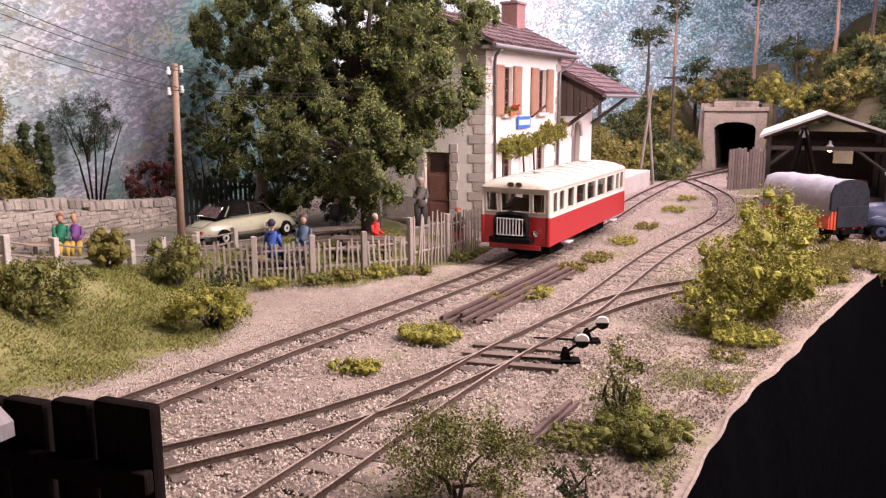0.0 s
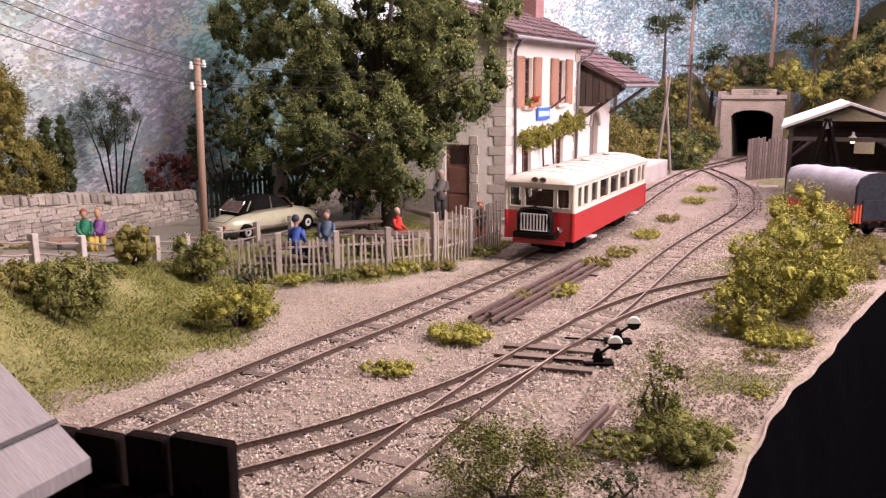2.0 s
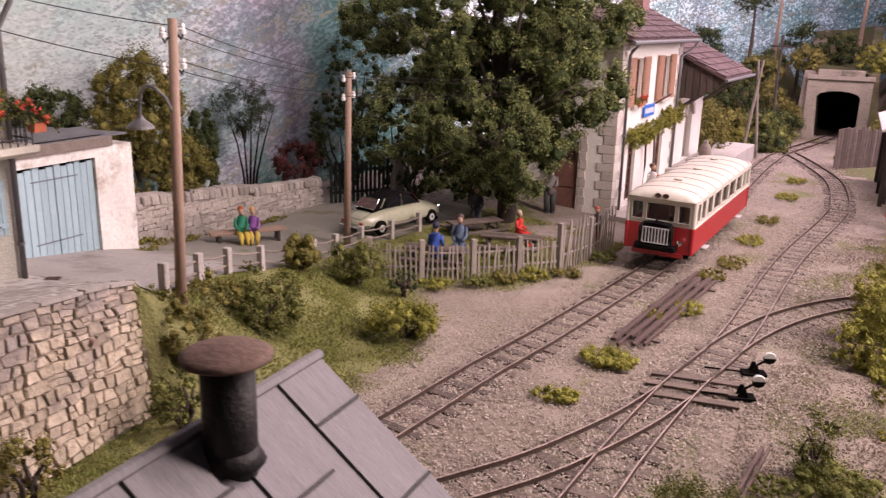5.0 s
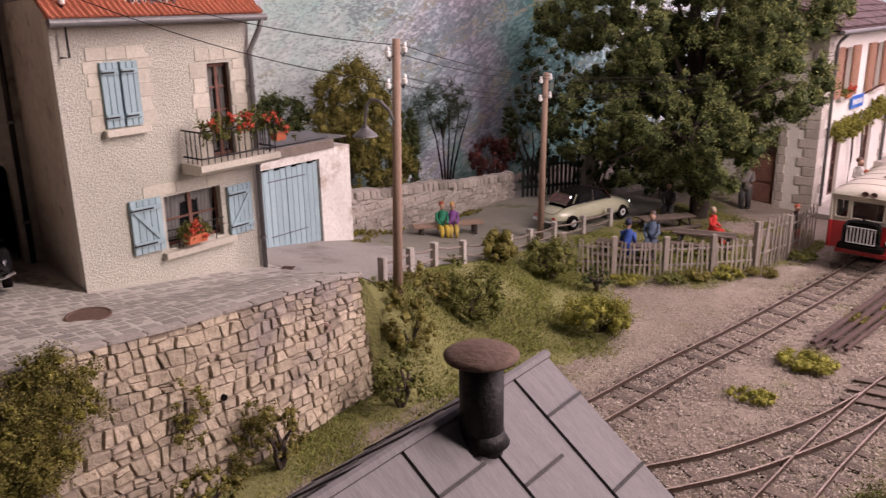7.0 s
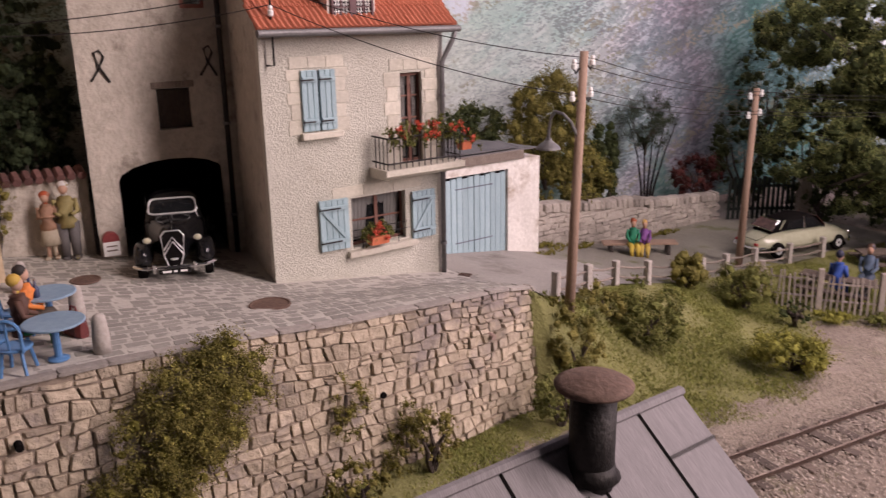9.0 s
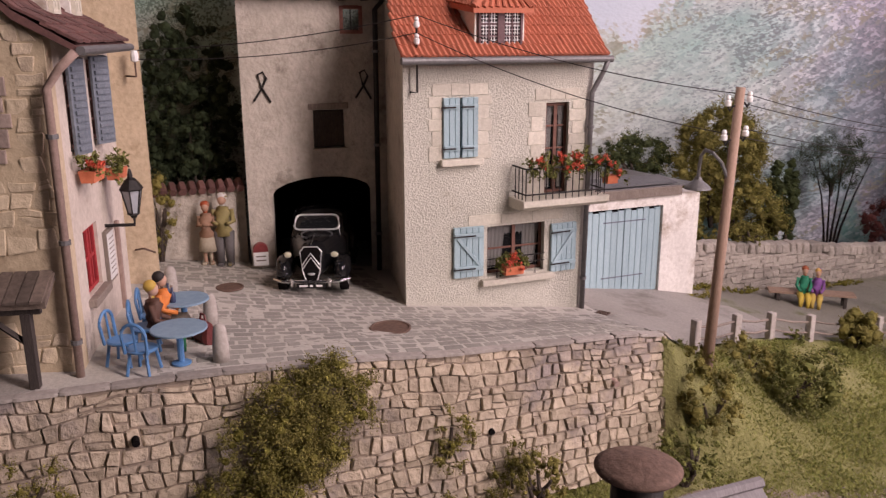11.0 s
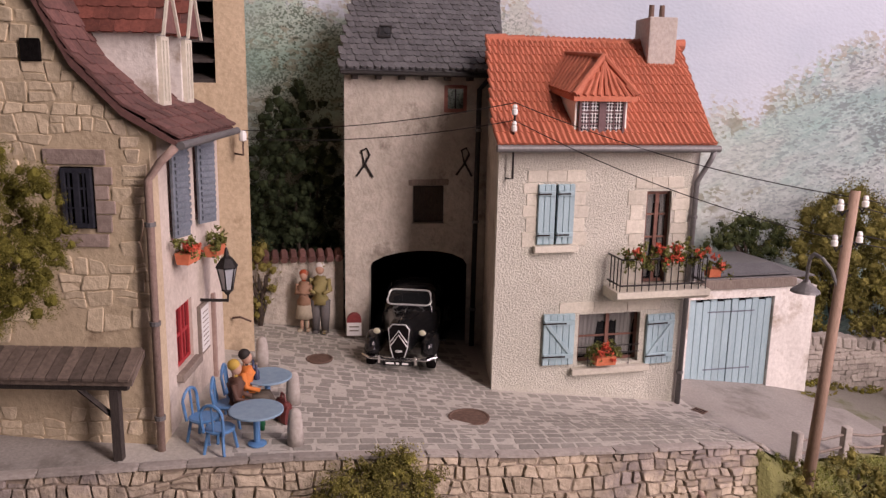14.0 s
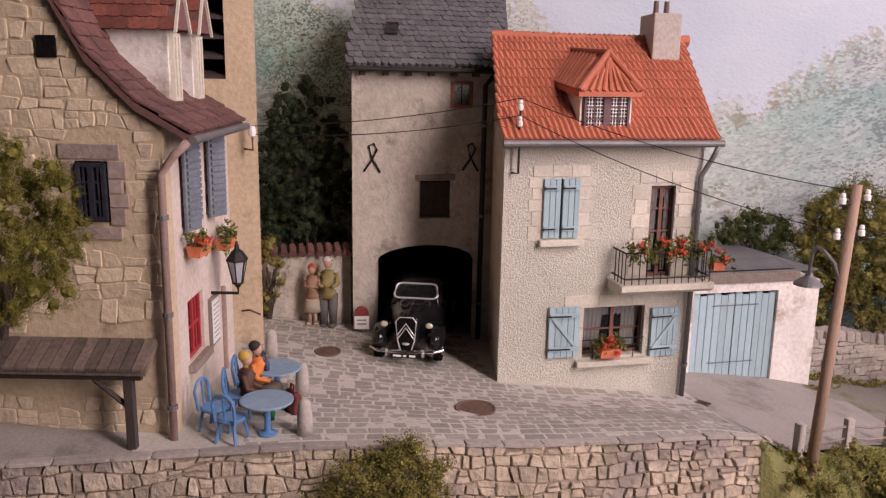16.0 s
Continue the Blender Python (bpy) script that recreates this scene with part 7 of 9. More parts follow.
smooth(part("cloth", lathe([(0.2, 0), (0.3, 0.1), (0.28, 0.4), (0.16, 0.6), (0.1, 0.66), (0.14, 0.75)], 12), EDGE, t))


# ---- poles, wires and lamp ----
def insulator(parent, at):
    part("insulator", lathe([(0.025, 0), (0.055, 0.01), (0.058, 0.09), (0.036, 0.11), (0.048, 0.14), (0.03, 0.19)], 10), PORCELAIN, parent, at=at)


def telegraph_pole(base, top, label):
    p = thing("telegraph_pole", base, label=label, category="pole", group="telegraph poles")
    d = Vector(top) - Vector(base)
    smooth(part("shaft", tube((0, 0, -0.3), d, 0.11, 0.08, 12), POLEWOOD, p))
    ends = []
    for k, (f, s) in enumerate(((0.955, 1), (0.945, -1), (0.855, 1), (0.845, -1))):
        c = d * f
        q = (c.x + 0.03 * s, c.y + 0.21 * s, c.z + 0.0)
        part("insulator_hook", chain([(c.x, c.y, c.z + 0.02), (c.x + 0.015 * s, c.y + 0.11 * s, c.z + 0.0), (c.x + 0.025 * s, c.y + 0.17 * s, c.z - 0.08), q], 0.017, 6), IRON, p)
        insulator(p, q)
        ends.append(Vector(base) + Vector((q[0], q[1], q[2] + 0.13)))
    return p, ends


pole_a, wires_a = telegraph_pole((-12.75, 8.25, 0.75), (-12.91, 8.68, 6.69), "leaning brown wooden telegraph pole on the grassy bank")
pole_b, wires_b = telegraph_pole((-14.78, 17.04, 0.2), (-14.72, 17.12, 5.33), "brown wooden telegraph pole beside the street")


def wire(a, b, sag=0.25):
    a, b = Vector(a), Vector(b)
    pts = [a.lerp(b, k / 14) - Vector((0, 0, sag * 4 * (k / 14) * (1 - k / 14))) for k in range(15)]
    solid("overhead_wire", chain(pts, 0.009, 5), IRON, label="thin dark overhead wire between insulators", category="wire", group="overhead wires")


for a, b in zip(wires_a, wires_b):
    wire(a, b, 0.15)
for a, b in zip((wires_a[0], wires_a[3]), ((-16.02, 3.81, 7.95), (-16.02, 3.81, 7.63))):
    wire(b, a, 0.2)
wire((-16.02, 3.81, 7.95), (-17.2, -1.05, 7.35), 0.12)
wire((-16.02, 3.81, 7.63), (-17.2, -1.05, 7.2), 0.15)
for k, e in enumerate(wires_b):
    wire(e, at_station(0.2, 0.0, 5.4 - 0.15 * k), 0.3)

# gooseneck lamp on the leaning pole
arm = part("lamp_arm", chain([(-0.08, 0.3, 4.25), (-0.2, 0.18, 4.62), (-0.35, 0.1, 4.78), (-0.6, 0.14, 4.8), (-0.85, 0.26, 4.65), (-1.0, 0.36, 4.4), (-1.08, 0.42, 4.14)], 0.032, 8), ZINC, pole_a, "grey gooseneck lamp arm")
part("lamp_shade", lathe([(0.05, 0.16), (0.08, 0.1), (0.24, -0.03), (0.26, -0.07), (0.24, -0.07), (0.06, 0.06)], 18), ZINC, arm, "grey enamelled lamp shade", at=(-1.1, 0.44, 4.05))


# ---- street furniture ----
def guard_post(x, y):
    g = thing("guard_post", (x, y, edge_z(y) - 0.06), random.Random(int(y * 10)).uniform(-8, 8), "weathered concrete post of the roadside railing", "post", "roadside railing posts")
    part("post", box((-0.075, -0.075, -0.3), (0.075, 0.075, 0.64), 0.02), CONCRETE, g)
    return Vector((x, y, edge_z(y) - 0.03))


line = [guard_post(lerp_table(ROAD_EDGE, y) + 0.05, y) for y in (8.4, 9.92, 11.15, 12.4, 13.6, 14.75, 15.9, 17.1, 18.4, 19.8)]
for a, b in zip(line, line[1:]):
    for h in (0.2, 0.45):
        solid("railing_bar", chain([a + Vector((0, 0.07, h)), (a + b) / 2 + Vector((0.02, 0, h - 0.03)), b + Vector((0, -0.07, h))], 0.026, 6), GREYWOOD, label="rough grey wooden bar of the roadside railing", category="railing", group="roadside railing bars")


def bollard(at, label="round grey stone bollard on the street"):
    b = solid("bollard", lathe([(0.125, 0), (0.12, 0.25), (0.1, 0.48), (0.08, 0.55), (0.03, 0.585)], 16), CONCRETE, at, 0, label, "bollard", "stone bollards")
    smooth(b)


for x, y in ((-13.2, -0.42), (-16.7, -0.82), (-14.9, -0.35)):
    bollard((x, y, street_z(x, y) - 0.02))


def cafe_table(at):
    t = thing("cafe_table", at, 0, "round blue metal cafe table on one leg", "table", "cafe tables")
    part("tabletop", lathe([(0.02, 0.69), (0.39, 0.69), (0.405, 0.7), (0.405, 0.73), (0.39, 0.74), (0.02, 0.74)], 28), BLUE_TOP, t)
    part("leg", tube((0, 0, 0.02), (0, 0, 0.68), 0.05, seg=10), BLUE_METAL, t)
    part("foot", lathe([(0.14, 0), (0.14, 0.03), (0.05, 0.06)], 16), BLUE_METAL, t)
    t.scale = (1.0, 1.0, 0.76)
    return t


ta = cafe_table((-13.25, -0.98, street_z(-13.25, -0.98)))
tb = cafe_table((-14.65, -0.78, street_z(-14.65, -0.78)))

bottle = thing("bottle", (-14.5, -0.95, street_z(-14.65, -0.78) + 0.74 * 0.76), 0, "small dark blue glass bottle on the cafe table", "bottle")
smooth(part("body", lathe([(0.01, 0.0), (0.045, 0.0), (0.05, 0.02), (0.05, 0.13), (0.02, 0.18), (0.018, 0.25)], 14), NAVY, bottle))
part("cork", tube((0, 0, 0.25), (0, 0, 0.28), 0.02, seg=8), GREYWOOD, bottle)


def cafe_chair(at, rz):
    c = thing("cafe_chair", at, rz, "blue metal cafe chair with a rounded back", "chair", "cafe chairs")
    part("seat", lathe([(0.02, 0.4), (0.26, 0.4), (0.27, 0.43), (0.24, 0.45), (0.02, 0.44)], 18), BLUE_METAL, c)
    for x, y in ((0.18, 0.16), (0.18, -0.16), (-0.18, 0.16), (-0.18, -0.16)):
        part("leg", chain([(x * 0.9, y * 0.9, 0.42), (x * 1.25, y * 1.25, 0.0)], 0.03, 6), BLUE_METAL, c)
    pts = [(-0.22, -0.2, 0.4)] + [(-0.27, 0.22 * math.sin(a), 0.72 + 0.22 * math.cos(a)) for a in np.linspace(-1.5, 1.5, 9)] + [(-0.22, 0.2, 0.4)]
    part("backrest", chain(pts, 0.03, 6), BLUE_METAL, c)
    part("back_slat", chain([(-0.27, 0, 0.93), (-0.22, 0, 0.43)], 0.022, 6), BLUE_METAL, c)
    c.scale = (0.82, 0.82, 0.84)


for x, y, rz in ((-13.1, -1.5, 150), (-13.95, -1.4, 85), (-14.5, -1.25, 80), (-13.5, -1.75, 60)):
    cafe_chair((x, y, street_z(x, y)), rz)
bag = thing("handbag", (-14.15, -0.55, road_z(-0.5)), 20, "small dark red leather bag on the ground", "bag")
part("body", loft([ring(-0.22, 0.08, 0.05, 0, 0.3), ring(-0.15, 0.13, 0.08, 0, 0.36), ring(0.15, 0.13, 0.08, 0, 0.36), ring(0.22, 0.08, 0.05, 0, 0.3)]), RED_BAG, bag)
part("handle", chain([(-0.1, 0, 0.34), (-0.06, 0, 0.46), (0.06, 0, 0.46), (0.1, 0, 0.34)], 0.018, 6), RED_BAG, bag)
bt = thing("bottle", (-14.68, -1.0, road_z(-0.78) + 0.564), 0, "dark glass bottle on the cafe table", "bottle")
part("glass", lathe([(0.05, 0), (0.05, 0.14), (0.02, 0.2), (0.02, 0.27)], 12), NAVY, bt)

MAROON = surface("dull_red_paint", (0.16, 0.022, 0.024), (0.26, 0.05, 0.05), 2, 14, 0.6)
ms = thing("milestone", (-18.9, 1.22, road_z(1.22) + 0.1), -8, "white kilometre stone with a red rounded top", "milestone")
prof = [(-0.2, 0), (0.2, 0), (0.2, 0.36), (-0.2, 0.36)]
part("body", prism(prof, 0, 0.2, 0), PORCELAIN, ms)
top = [(-0.2, 0.362), (0.2, 0.362)] + [(0.2 * math.cos(a), 0.4 + 0.2 * math.sin(a)) for a in np.linspace(0, math.pi, 9)]
part("top", prism(top, 0, 0.2, 0), MAROON, ms, "dull red painted top")
for k in range(2):
    part("text_bar", box((0.201, -0.13, 0.12 + k * 0.11), (0.204, 0.13, 0.155 + k * 0.11)), GREYWOOD, ms)
ms.scale = (0.8, 0.8, 0.82)

for x, y, r in ((-14.3, 2.6, 0.36), (-17.25, 0.3, 0.27)):
    m = thing("manhole_cover", (x, y, street_z(x, y) + 0.005), 0, "round rusty iron manhole cover in the street", "manhole cover", "manhole covers")
    part("plate", lathe([(0.02, 0.0), (r, 0.0), (r, 0.03), (r - 0.03, 0.035), (r - 0.05, 0.02), (0.02, 0.02)], 28), RUST, m)
d = thing("drain_grate", (-15.7, 7.95, road_z(7.95) + 0.0), 30, "small rusty drain grate in the street", "drain")
part("frame", box((-0.2, -0.14, 0), (0.2, 0.14, 0.03), 0.005), RUST, d)
d.scale = (0.7, 0.7, 0.6)
for k in range(5):
    part("slot", box((-0.16 + k * 0.075, -0.1, 0.031), (-0.13 + k * 0.075, 0.1, 0.034)), BLACK_AND_SHADE, d)

# bench by the garden wall
b = thing("bench", (-17.28, 15.72, 0.34), -37, "long plain wooden bench in front of the garden wall", "bench")
part("seat", box((-0.22, -1.1, 0.38), (0.22, 1.1, 0.44), 0.01), POLEWOOD, b)
for y in (-0.85, 0.85):
    for x in (-0.15, 0.15):
        part("leg", box((x - 0.04, y - 0.04, 0), (x + 0.04, y + 0.04, 0.38)), DARKWOOD, b)


def picnic_table(at, rz, label):
    p = thing("picnic_table", at, rz, label, "picnic table", "picnic tables")
    p.scale = (0.85, 0.85, 0.8)
    for k in range(4):
        part("plank", box((-1.05, -0.32 + k * 0.165, 0.68), (1.05, -0.17 + k * 0.165, 0.74), 0.008), SLEEPER, p)
    for y in (-0.65, 0.65):
        part("bench_seat", box((-1.05, y - 0.14, 0.4), (1.05, y + 0.14, 0.46), 0.01), SLEEPER, p)
    for x in (-0.8, 0.8):
        for s in (-1, 1):
            part("leg", chain([(x, s * 0.2, 0.7), (x, s * 0.55, 0.0)], 0.045, 4), DARKWOOD, p)
        part("cross_beam", box((x - 0.04, -0.75, 0.34), (x + 0.04, 0.75, 0.4)), DARKWOOD, p)


picnic_table((-12.0, 17.25, 0.08), 14, "weathered wooden picnic table with benches behind the fence")
picnic_table((-10.65, 19.55, 0.08), 14, "weathered wooden picnic table in the tree's shade")
picnic_table((-12.3, 20.6, 0.1), 52, "old wooden picnic table beside the parked car")


# ---- pale picket fence ----
def picket_fence():
    pts = [(-13.1, 15.55), (-11.9, 16.25), (-10.75, 17.05), (-9.8, 18.0), (-8.95, 18.95), (-8.55, 20.5), (-8.35, 22.6)]
    for (a, b), tall in zip(zip(pts, pts[1:]), (1.0, 1.0, 1.0, 1.0, 1.5, 1.35)):
        a, b = Vector((*a, 0)), Vector((*b, 0))
        d = b - a
        rz = math.degrees(math.atan2(d.y, d.x))
        f = thing("fence_panel", (a.x, a.y, land(a.x, a.y) * 0.5), rz, "pale weathered picket fence panel round the picnic garden", "fence", "picket fence panels")
        part("post", box((-0.07, -0.07, -0.2), (0.07, 0.07, 1.12 * (1 + tall) / 2), 0.02), PICKET, f)
        for z in (0.28 * tall, 0.72 * tall):
            part("rail", box((0.07, -0.02, z), (d.length - 0.07, 0.015, z + 0.045)), PICKET, f)
        rng = random.Random(int(a.x * 77))
        n = int(d.length / 0.135)
        me = to_mesh("picket", box((-0.024, -0.05, -0.05), (0.024, -0.02, 0.95 * tall), 0.006))
        me.materials.append(PICKET)
        for k in range(1, n):
            o = part("picket", me, PICKET, f)
            place(o, (d.length * k / n, 0, rng.uniform(-0.1, 0.06)), 0, rng.uniform(-3, 3), rng.uniform(-3.5, 3.5))


picket_fence()


# ---- garden wall of layered stones ----
WALL_TOP = ((12, 1.95), (15, 1.6), (17.6, 1.35), (17.7, 1.25), (21.5, 0.95))


def garden_wall():
    g = thing("garden_wall", (0, 0, 0), label="grey layered stone garden wall with an upright stone coping", category="wall", kind="structure")
    ys = np.arange(12.1, 21.6, 0.4)
    bm, prev = bmesh.new(), None

    def top(y):
        return lerp_table(WALL_TOP, y)
    for y in ys:
        x = -18.75
        cur = [bm.verts.new(p) for p in ((x, y, -0.2), (x, y, top(y)), (x - 0.35, y, top(y)), (x - 0.35, y, -0.2))]
        if prev:
            for k in range(4):
                bm.faces.new((prev[k], cur[k], cur[(k + 1) % 4], prev[(k + 1) % 4]))
        prev = cur
    part("core", bm, PALE_MORTAR, g)
    rng = random.Random(21)
    meshes = piece_meshes("stone", GREY_STONE, 10, 0.1, 0.12, 9)
    spots = []
    y = 12.15
    while y < 21.4:
        w = rng.uniform(0.2, 0.34)
        spots.append(((-18.9, y + w / 2, top(y) + 0.1), rng.uniform(-3, 3), 0, (0.44, w * 0.93, 0.3 + rng.uniform(-0.03, 0.05)), rng.randrange(6)))
        y += w
    z = 0.0
    while z < 2.1:
        hh, y = rng.uniform(0.085, 0.15), 12.15
        while y < 21.4:
            w = rng.uniform(0.15, 0.38)
            if z + hh < top(y) + 0.02 and z > road_z(y) - 0.35:
                spots.append(((-18.74, y + w / 2, z + hh / 2 + rng.uniform(-0.02, 0.02)), rng.uniform(-2, 2), 0, (0.08 + rng.uniform(0, 0.04), w * 0.98, hh * rng.uniform(0.85, 1.1)), rng.randrange(10), rng.uniform(-4, 4)))
            y += w
        z += hh
    lay(g, "stone", meshes, spots, GREY_STONE, "stones", 300)


PALE_MORTAR = surface("pale_mortar", (0.3, 0.26, 0.24), (0.44, 0.39, 0.36), 1.5, 15, 0.95)
GREY_STONE = surface("grey_stone", (0.25, 0.22, 0.19), (0.45, 0.405, 0.36), 1.2, 14, 0.9, 0, 0.5, 0.03, vary=0.3)
garden_wall()
g = thing("garden_gate", (-18.4, 21.6, 0.3), -35, "dark green slatted garden gate at the wall's end", "gate")
for k in range(14):
    part("slat", box((-0.03, k * 0.17, 0), (0.03, k * 0.17 + 0.1, 1.45 + 0.05 * (k % 2)), 0.008), GATE_GREEN, g)
for z in (0.3, 1.1):
    part("rail", box((-0.06, 0, z), (-0.03, 2.4, z + 0.1)), GATE_GREEN, g)
part("gate_pillar", box((-0.2, 2.45, -0.1), (0.2, 2.85, 1.7), 0.03), GREY_STONE, g)


# ---- yard: rail pile, levers, spare rail ----
rp = thing("rail_pile", (-5.95, 14.15, 0.04), -7, "pile of rusty spare rails and dark timbers between the tracks", "rail pile")
rng = random.Random(9)
for k in range(7):
    x = -0.32 + k * 0.115
    part("spare_rail", box((x, rng.uniform(0, 0.5), 0.02 + 0.08 * (k % 2)), (x + 0.07, 5.6 + rng.uniform(0, 0.7), 0.09 + 0.08 * (k % 2)), 0.01), RUSTBROWN, rp)
for y in (0.8, 3.0, 5.2):
    part("timber", box((-0.45, y, -0.03), (0.6, y + 0.16, 0.02), 0.01), SLEEPER, rp)


def point_lever(at, rz, tilt):
    p = thing("point_lever", at, rz, "black point lever with a round white counterweight", "point lever", "point levers")
    part("base_plate", box((-0.3, -0.18, 0), (0.3, 0.18, 0.06), 0.01), BLACK_AND_SHADE, p)
    for y in (-0.09, 0.09):
        part("bearing", prism([(-0.12, 0.06), (0.12, 0.06), (0.04, 0.3), (-0.04, 0.3)], y - 0.02, y + 0.02, 1), BLACK_AND_SHADE, p)
    part("shaft", chain([(0, 0, 0.2), (0.3 * tilt, 0, 0.42), (0.42 * tilt, 0, 0.52)], 0.03, 6), BLACK_AND_SHADE, p)
    w = part("counterweight", lathe([(0.04, -0.05), (0.14, -0.05), (0.155, 0), (0.14, 0.05), (0.04, 0.05)], 18), CURTAIN, p, "half white, half black round weight")
    place(w, (0.34 * tilt, 0, 0.46), 0, 90)
    part("weight_half", prism([(0.0, 0.0), (0.158, 0.0), (0.113, -0.113), (0.0, -0.158), (-0.113, -0.113), (-0.158, 0.0)], -0.056, 0.056, 2), BLACK_AND_SHADE, w)
    part("rod", chain([(-0.3, 0, 0.05), (-1.2, 0.1, 0.06)], 0.025, 5), BLACK_AND_SHADE, p)
    p.scale = (0.8, 0.8, 0.8)


point_lever((-3.3, 12.92, 0.02), 20, 1)
point_lever((-3.22, 14.2, 0.02), 20, 1)
sr = thing("spare_rail", (-2.98, 9.0, 0.03), -7, "short rusty rail lying in the weeds", "rail")
part("rail", box((-0.03, 0, 0), (0.03, 2.0, 0.08), 0.008), RUSTBROWN, sr)
part("rail", box((0.07, 0.05, 0), (0.12, 2.05, 0.06), 0.008), RUSTBROWN, sr)
for a, b in ((TRACK_B[4], 0.75),):
    for k in range(3):
        x = thing("switch_timber", (a[0], a[1] + k * 0.5 - 0.5, 0.01), 8, "long dark switch timber under the points", "timber", "switch timbers")
        part("timber", box((-0.7, -0.1, 0), (1.1, 0.1, 0.06), 0.01), SLEEPER, x)


# ---- small shed with stove pipe, close to the camera ----
def foreground_shed():
    s = thing("shed", (0, 0, 0), label="small lineside shed with grey sheet roof and stove pipe", category="shed")
    rx, rzz = -5.97, 4.08
    for sgn, ex, ez in ((1, -4.03, 2.62), (-1, -7.91, 2.62)):
        roof = part("roof", prism([(rx, rzz), (ex, ez), (ex, ez - 0.09), (rx, rzz - 0.1)], -4.0, 2.9, 1), SHEET, s, "weathered grey sheet roof slope")
        d = Vector((ex - rx, 0, ez - rzz))
        n = Vector((-d.z, 0, d.x)).normalized()
        if n.z < 0:
            n = -n
        for k in range(8):
            y = 2.3 - k * 0.78
            part("joint_strip", chain([Vector((rx, y, rzz)) + n * 0.004 + d * f for f in (0.0, 1.0)], 0.017, 4), IRON, roof)
        for k in range(8):
            for f in ((0.34, 0.74) if k % 2 else (0.2, 0.55, 0.88)):
                p = Vector((rx, 0, rzz)) + d * f + n * 0.005
                part("joint_strip", chain([(p.x, 2.9 - k * 0.78, p.z), (p.x, 2.3 - k * 0.78, p.z)], 0.02, 4), IRON, roof)
    part("ridge_cap", chain([(rx, -4.0, rzz + 0.0), (rx, 2.92, rzz + 0.0)], 0.05, 6), SHEET, s)
    part("gable", prism([(rx, rzz - 0.1), (-4.3, 2.7), (-4.3, 0.0), (-7.6, 0.0), (-7.6, 2.7)], 2.55, 2.65, 1), DARKWOOD, s)
    part("wall", box((-4.4, -4.0, 0.0), (-4.3, 2.55, 2.7)), DARKWOOD, s)
    part("wall", box((-7.6, -4.0, 0.0), (-7.5, 2.55, 2.7)), DARKWOOD, s)
    p = part("stove_pipe", tube((-5.74, 1.52, 3.6), (-5.74, 1.52, 4.62), 0.185, seg=20), IRON, s, "black stove pipe with rusty rain cap")
    smooth(p)
    smooth(part("flashing", lathe([(0.24, 0.0), (0.2, 0.06), (0.19, 0.12)], 18), IRON, p, at=(-5.74, 1.52, 3.86)))
    smooth(part("rain_cap", lathe([(0.19, 0.0), (0.305, 0.03), (0.312, 0.05), (0.26, 0.08), (0.02, 0.12)], 28), RUST, p, at=(-5.74, 1.52, 4.6)))


foreground_shed()
pal = thing("timber_palisade", (-4.75, 3.12, 0), 2, "dark tarred timber palisade beside the shed", "palisade")
for x0, x1, z1 in ((-0.1, 0.3, 2.6), (0.34, 0.66, 2.62), (0.72, 1.0, 2.66), (1.04, 1.45, 2.7)):
    part("board", box((x0, 0, 0), (x1, 0.1, z1), 0.03), TAR, pal)
part("rail", box((-0.1, -0.08, 2.2), (1.45, 0.0, 2.34), 0.02), TAR, pal)


# ---- tunnel portal ----
def tunnel():
    cx, y = TUNNEL
    p = thing("tunnel_portal", (cx, y, 0), label="pale stone tunnel portal with a low arch", category="tunnel", kind="structure")
    outer = [(-1.85, -0.2), (-1.22, -0.2), (-1.22, 2.65)]
    for k in range(7):
        t = math.pi * (1 - k / 6)
        outer.append((1.22 * math.cos(t), 2.65 + 0.4 * math.sin(t)))
    outer += [(1.22, -0.2), (1.85, -0.2), (1.7, 3.7), (-1.7, 3.7)]
    bm = prism(outer, 0, 0.5, 1)
    bmesh.ops.triangulate(bm, faces=[f for f in bm.faces if len(f.verts) > 4])
    part("face", bm, PORTAL, p)
    part("coping", box((-1.9, -0.12, 3.7), (1.9, 0.5, 3.95), 0.03), PORTAL, p)
    part("parapet", box((-1.3, 0.05, 3.95), (1.3, 0.5, 4.3), 0.04), PORTAL, p)
    # Black lining paints the bore's inner shade.
    part("bore_side", box((-1.4, 0.5, -0.2), (-1.22, 8, 3.2)), BLACK_AND_SHADE, p)
    part("bore_side", box((1.22, 0.5, -0.2), (1.4, 8, 3.2)), BLACK_AND_SHADE, p)
    part("bore_roof", box((-1.4, 0.5, 3.15), (1.4, 8, 3.3)), BLACK_AND_SHADE, p)
    part("bore_end", box((-1.22, 7.8, -0.2), (1.22, 8, 3.15)), BLACK_AND_SHADE, p)
    rng = random.Random(4)
    for s in (-1, 1):
        for k in range(9):
            part("stone", box((s * 1.53 - 0.3, -0.03, 0.05 + k * 0.4), (s * 1.53 + 0.3, 0.0, 0.44 + k * 0.4), 0.01), PORTAL, p)
    w = thing("low_wall", (-5.6, 50.6, 0), 10, "low stone kerb wall beside the tunnel track", "wall")
    part("body", box((-0.2, 0, 0), (0.2, 3.2, 0.5), 0.05), PORTAL, w)


tunnel()
bf = thing("board_fence", (-2.5, 42.6, 0.0), 48, "tall grey board fence beside the curving track", "fence")
rng = random.Random(5)
for k in range(17):
    part("board", box((k * 0.19, -0.03, -0.2), (k * 0.19 + 0.17, 0.03, 1.95 + rng.uniform(-0.14, 0.12)), 0.015), SLEEPER, bf)
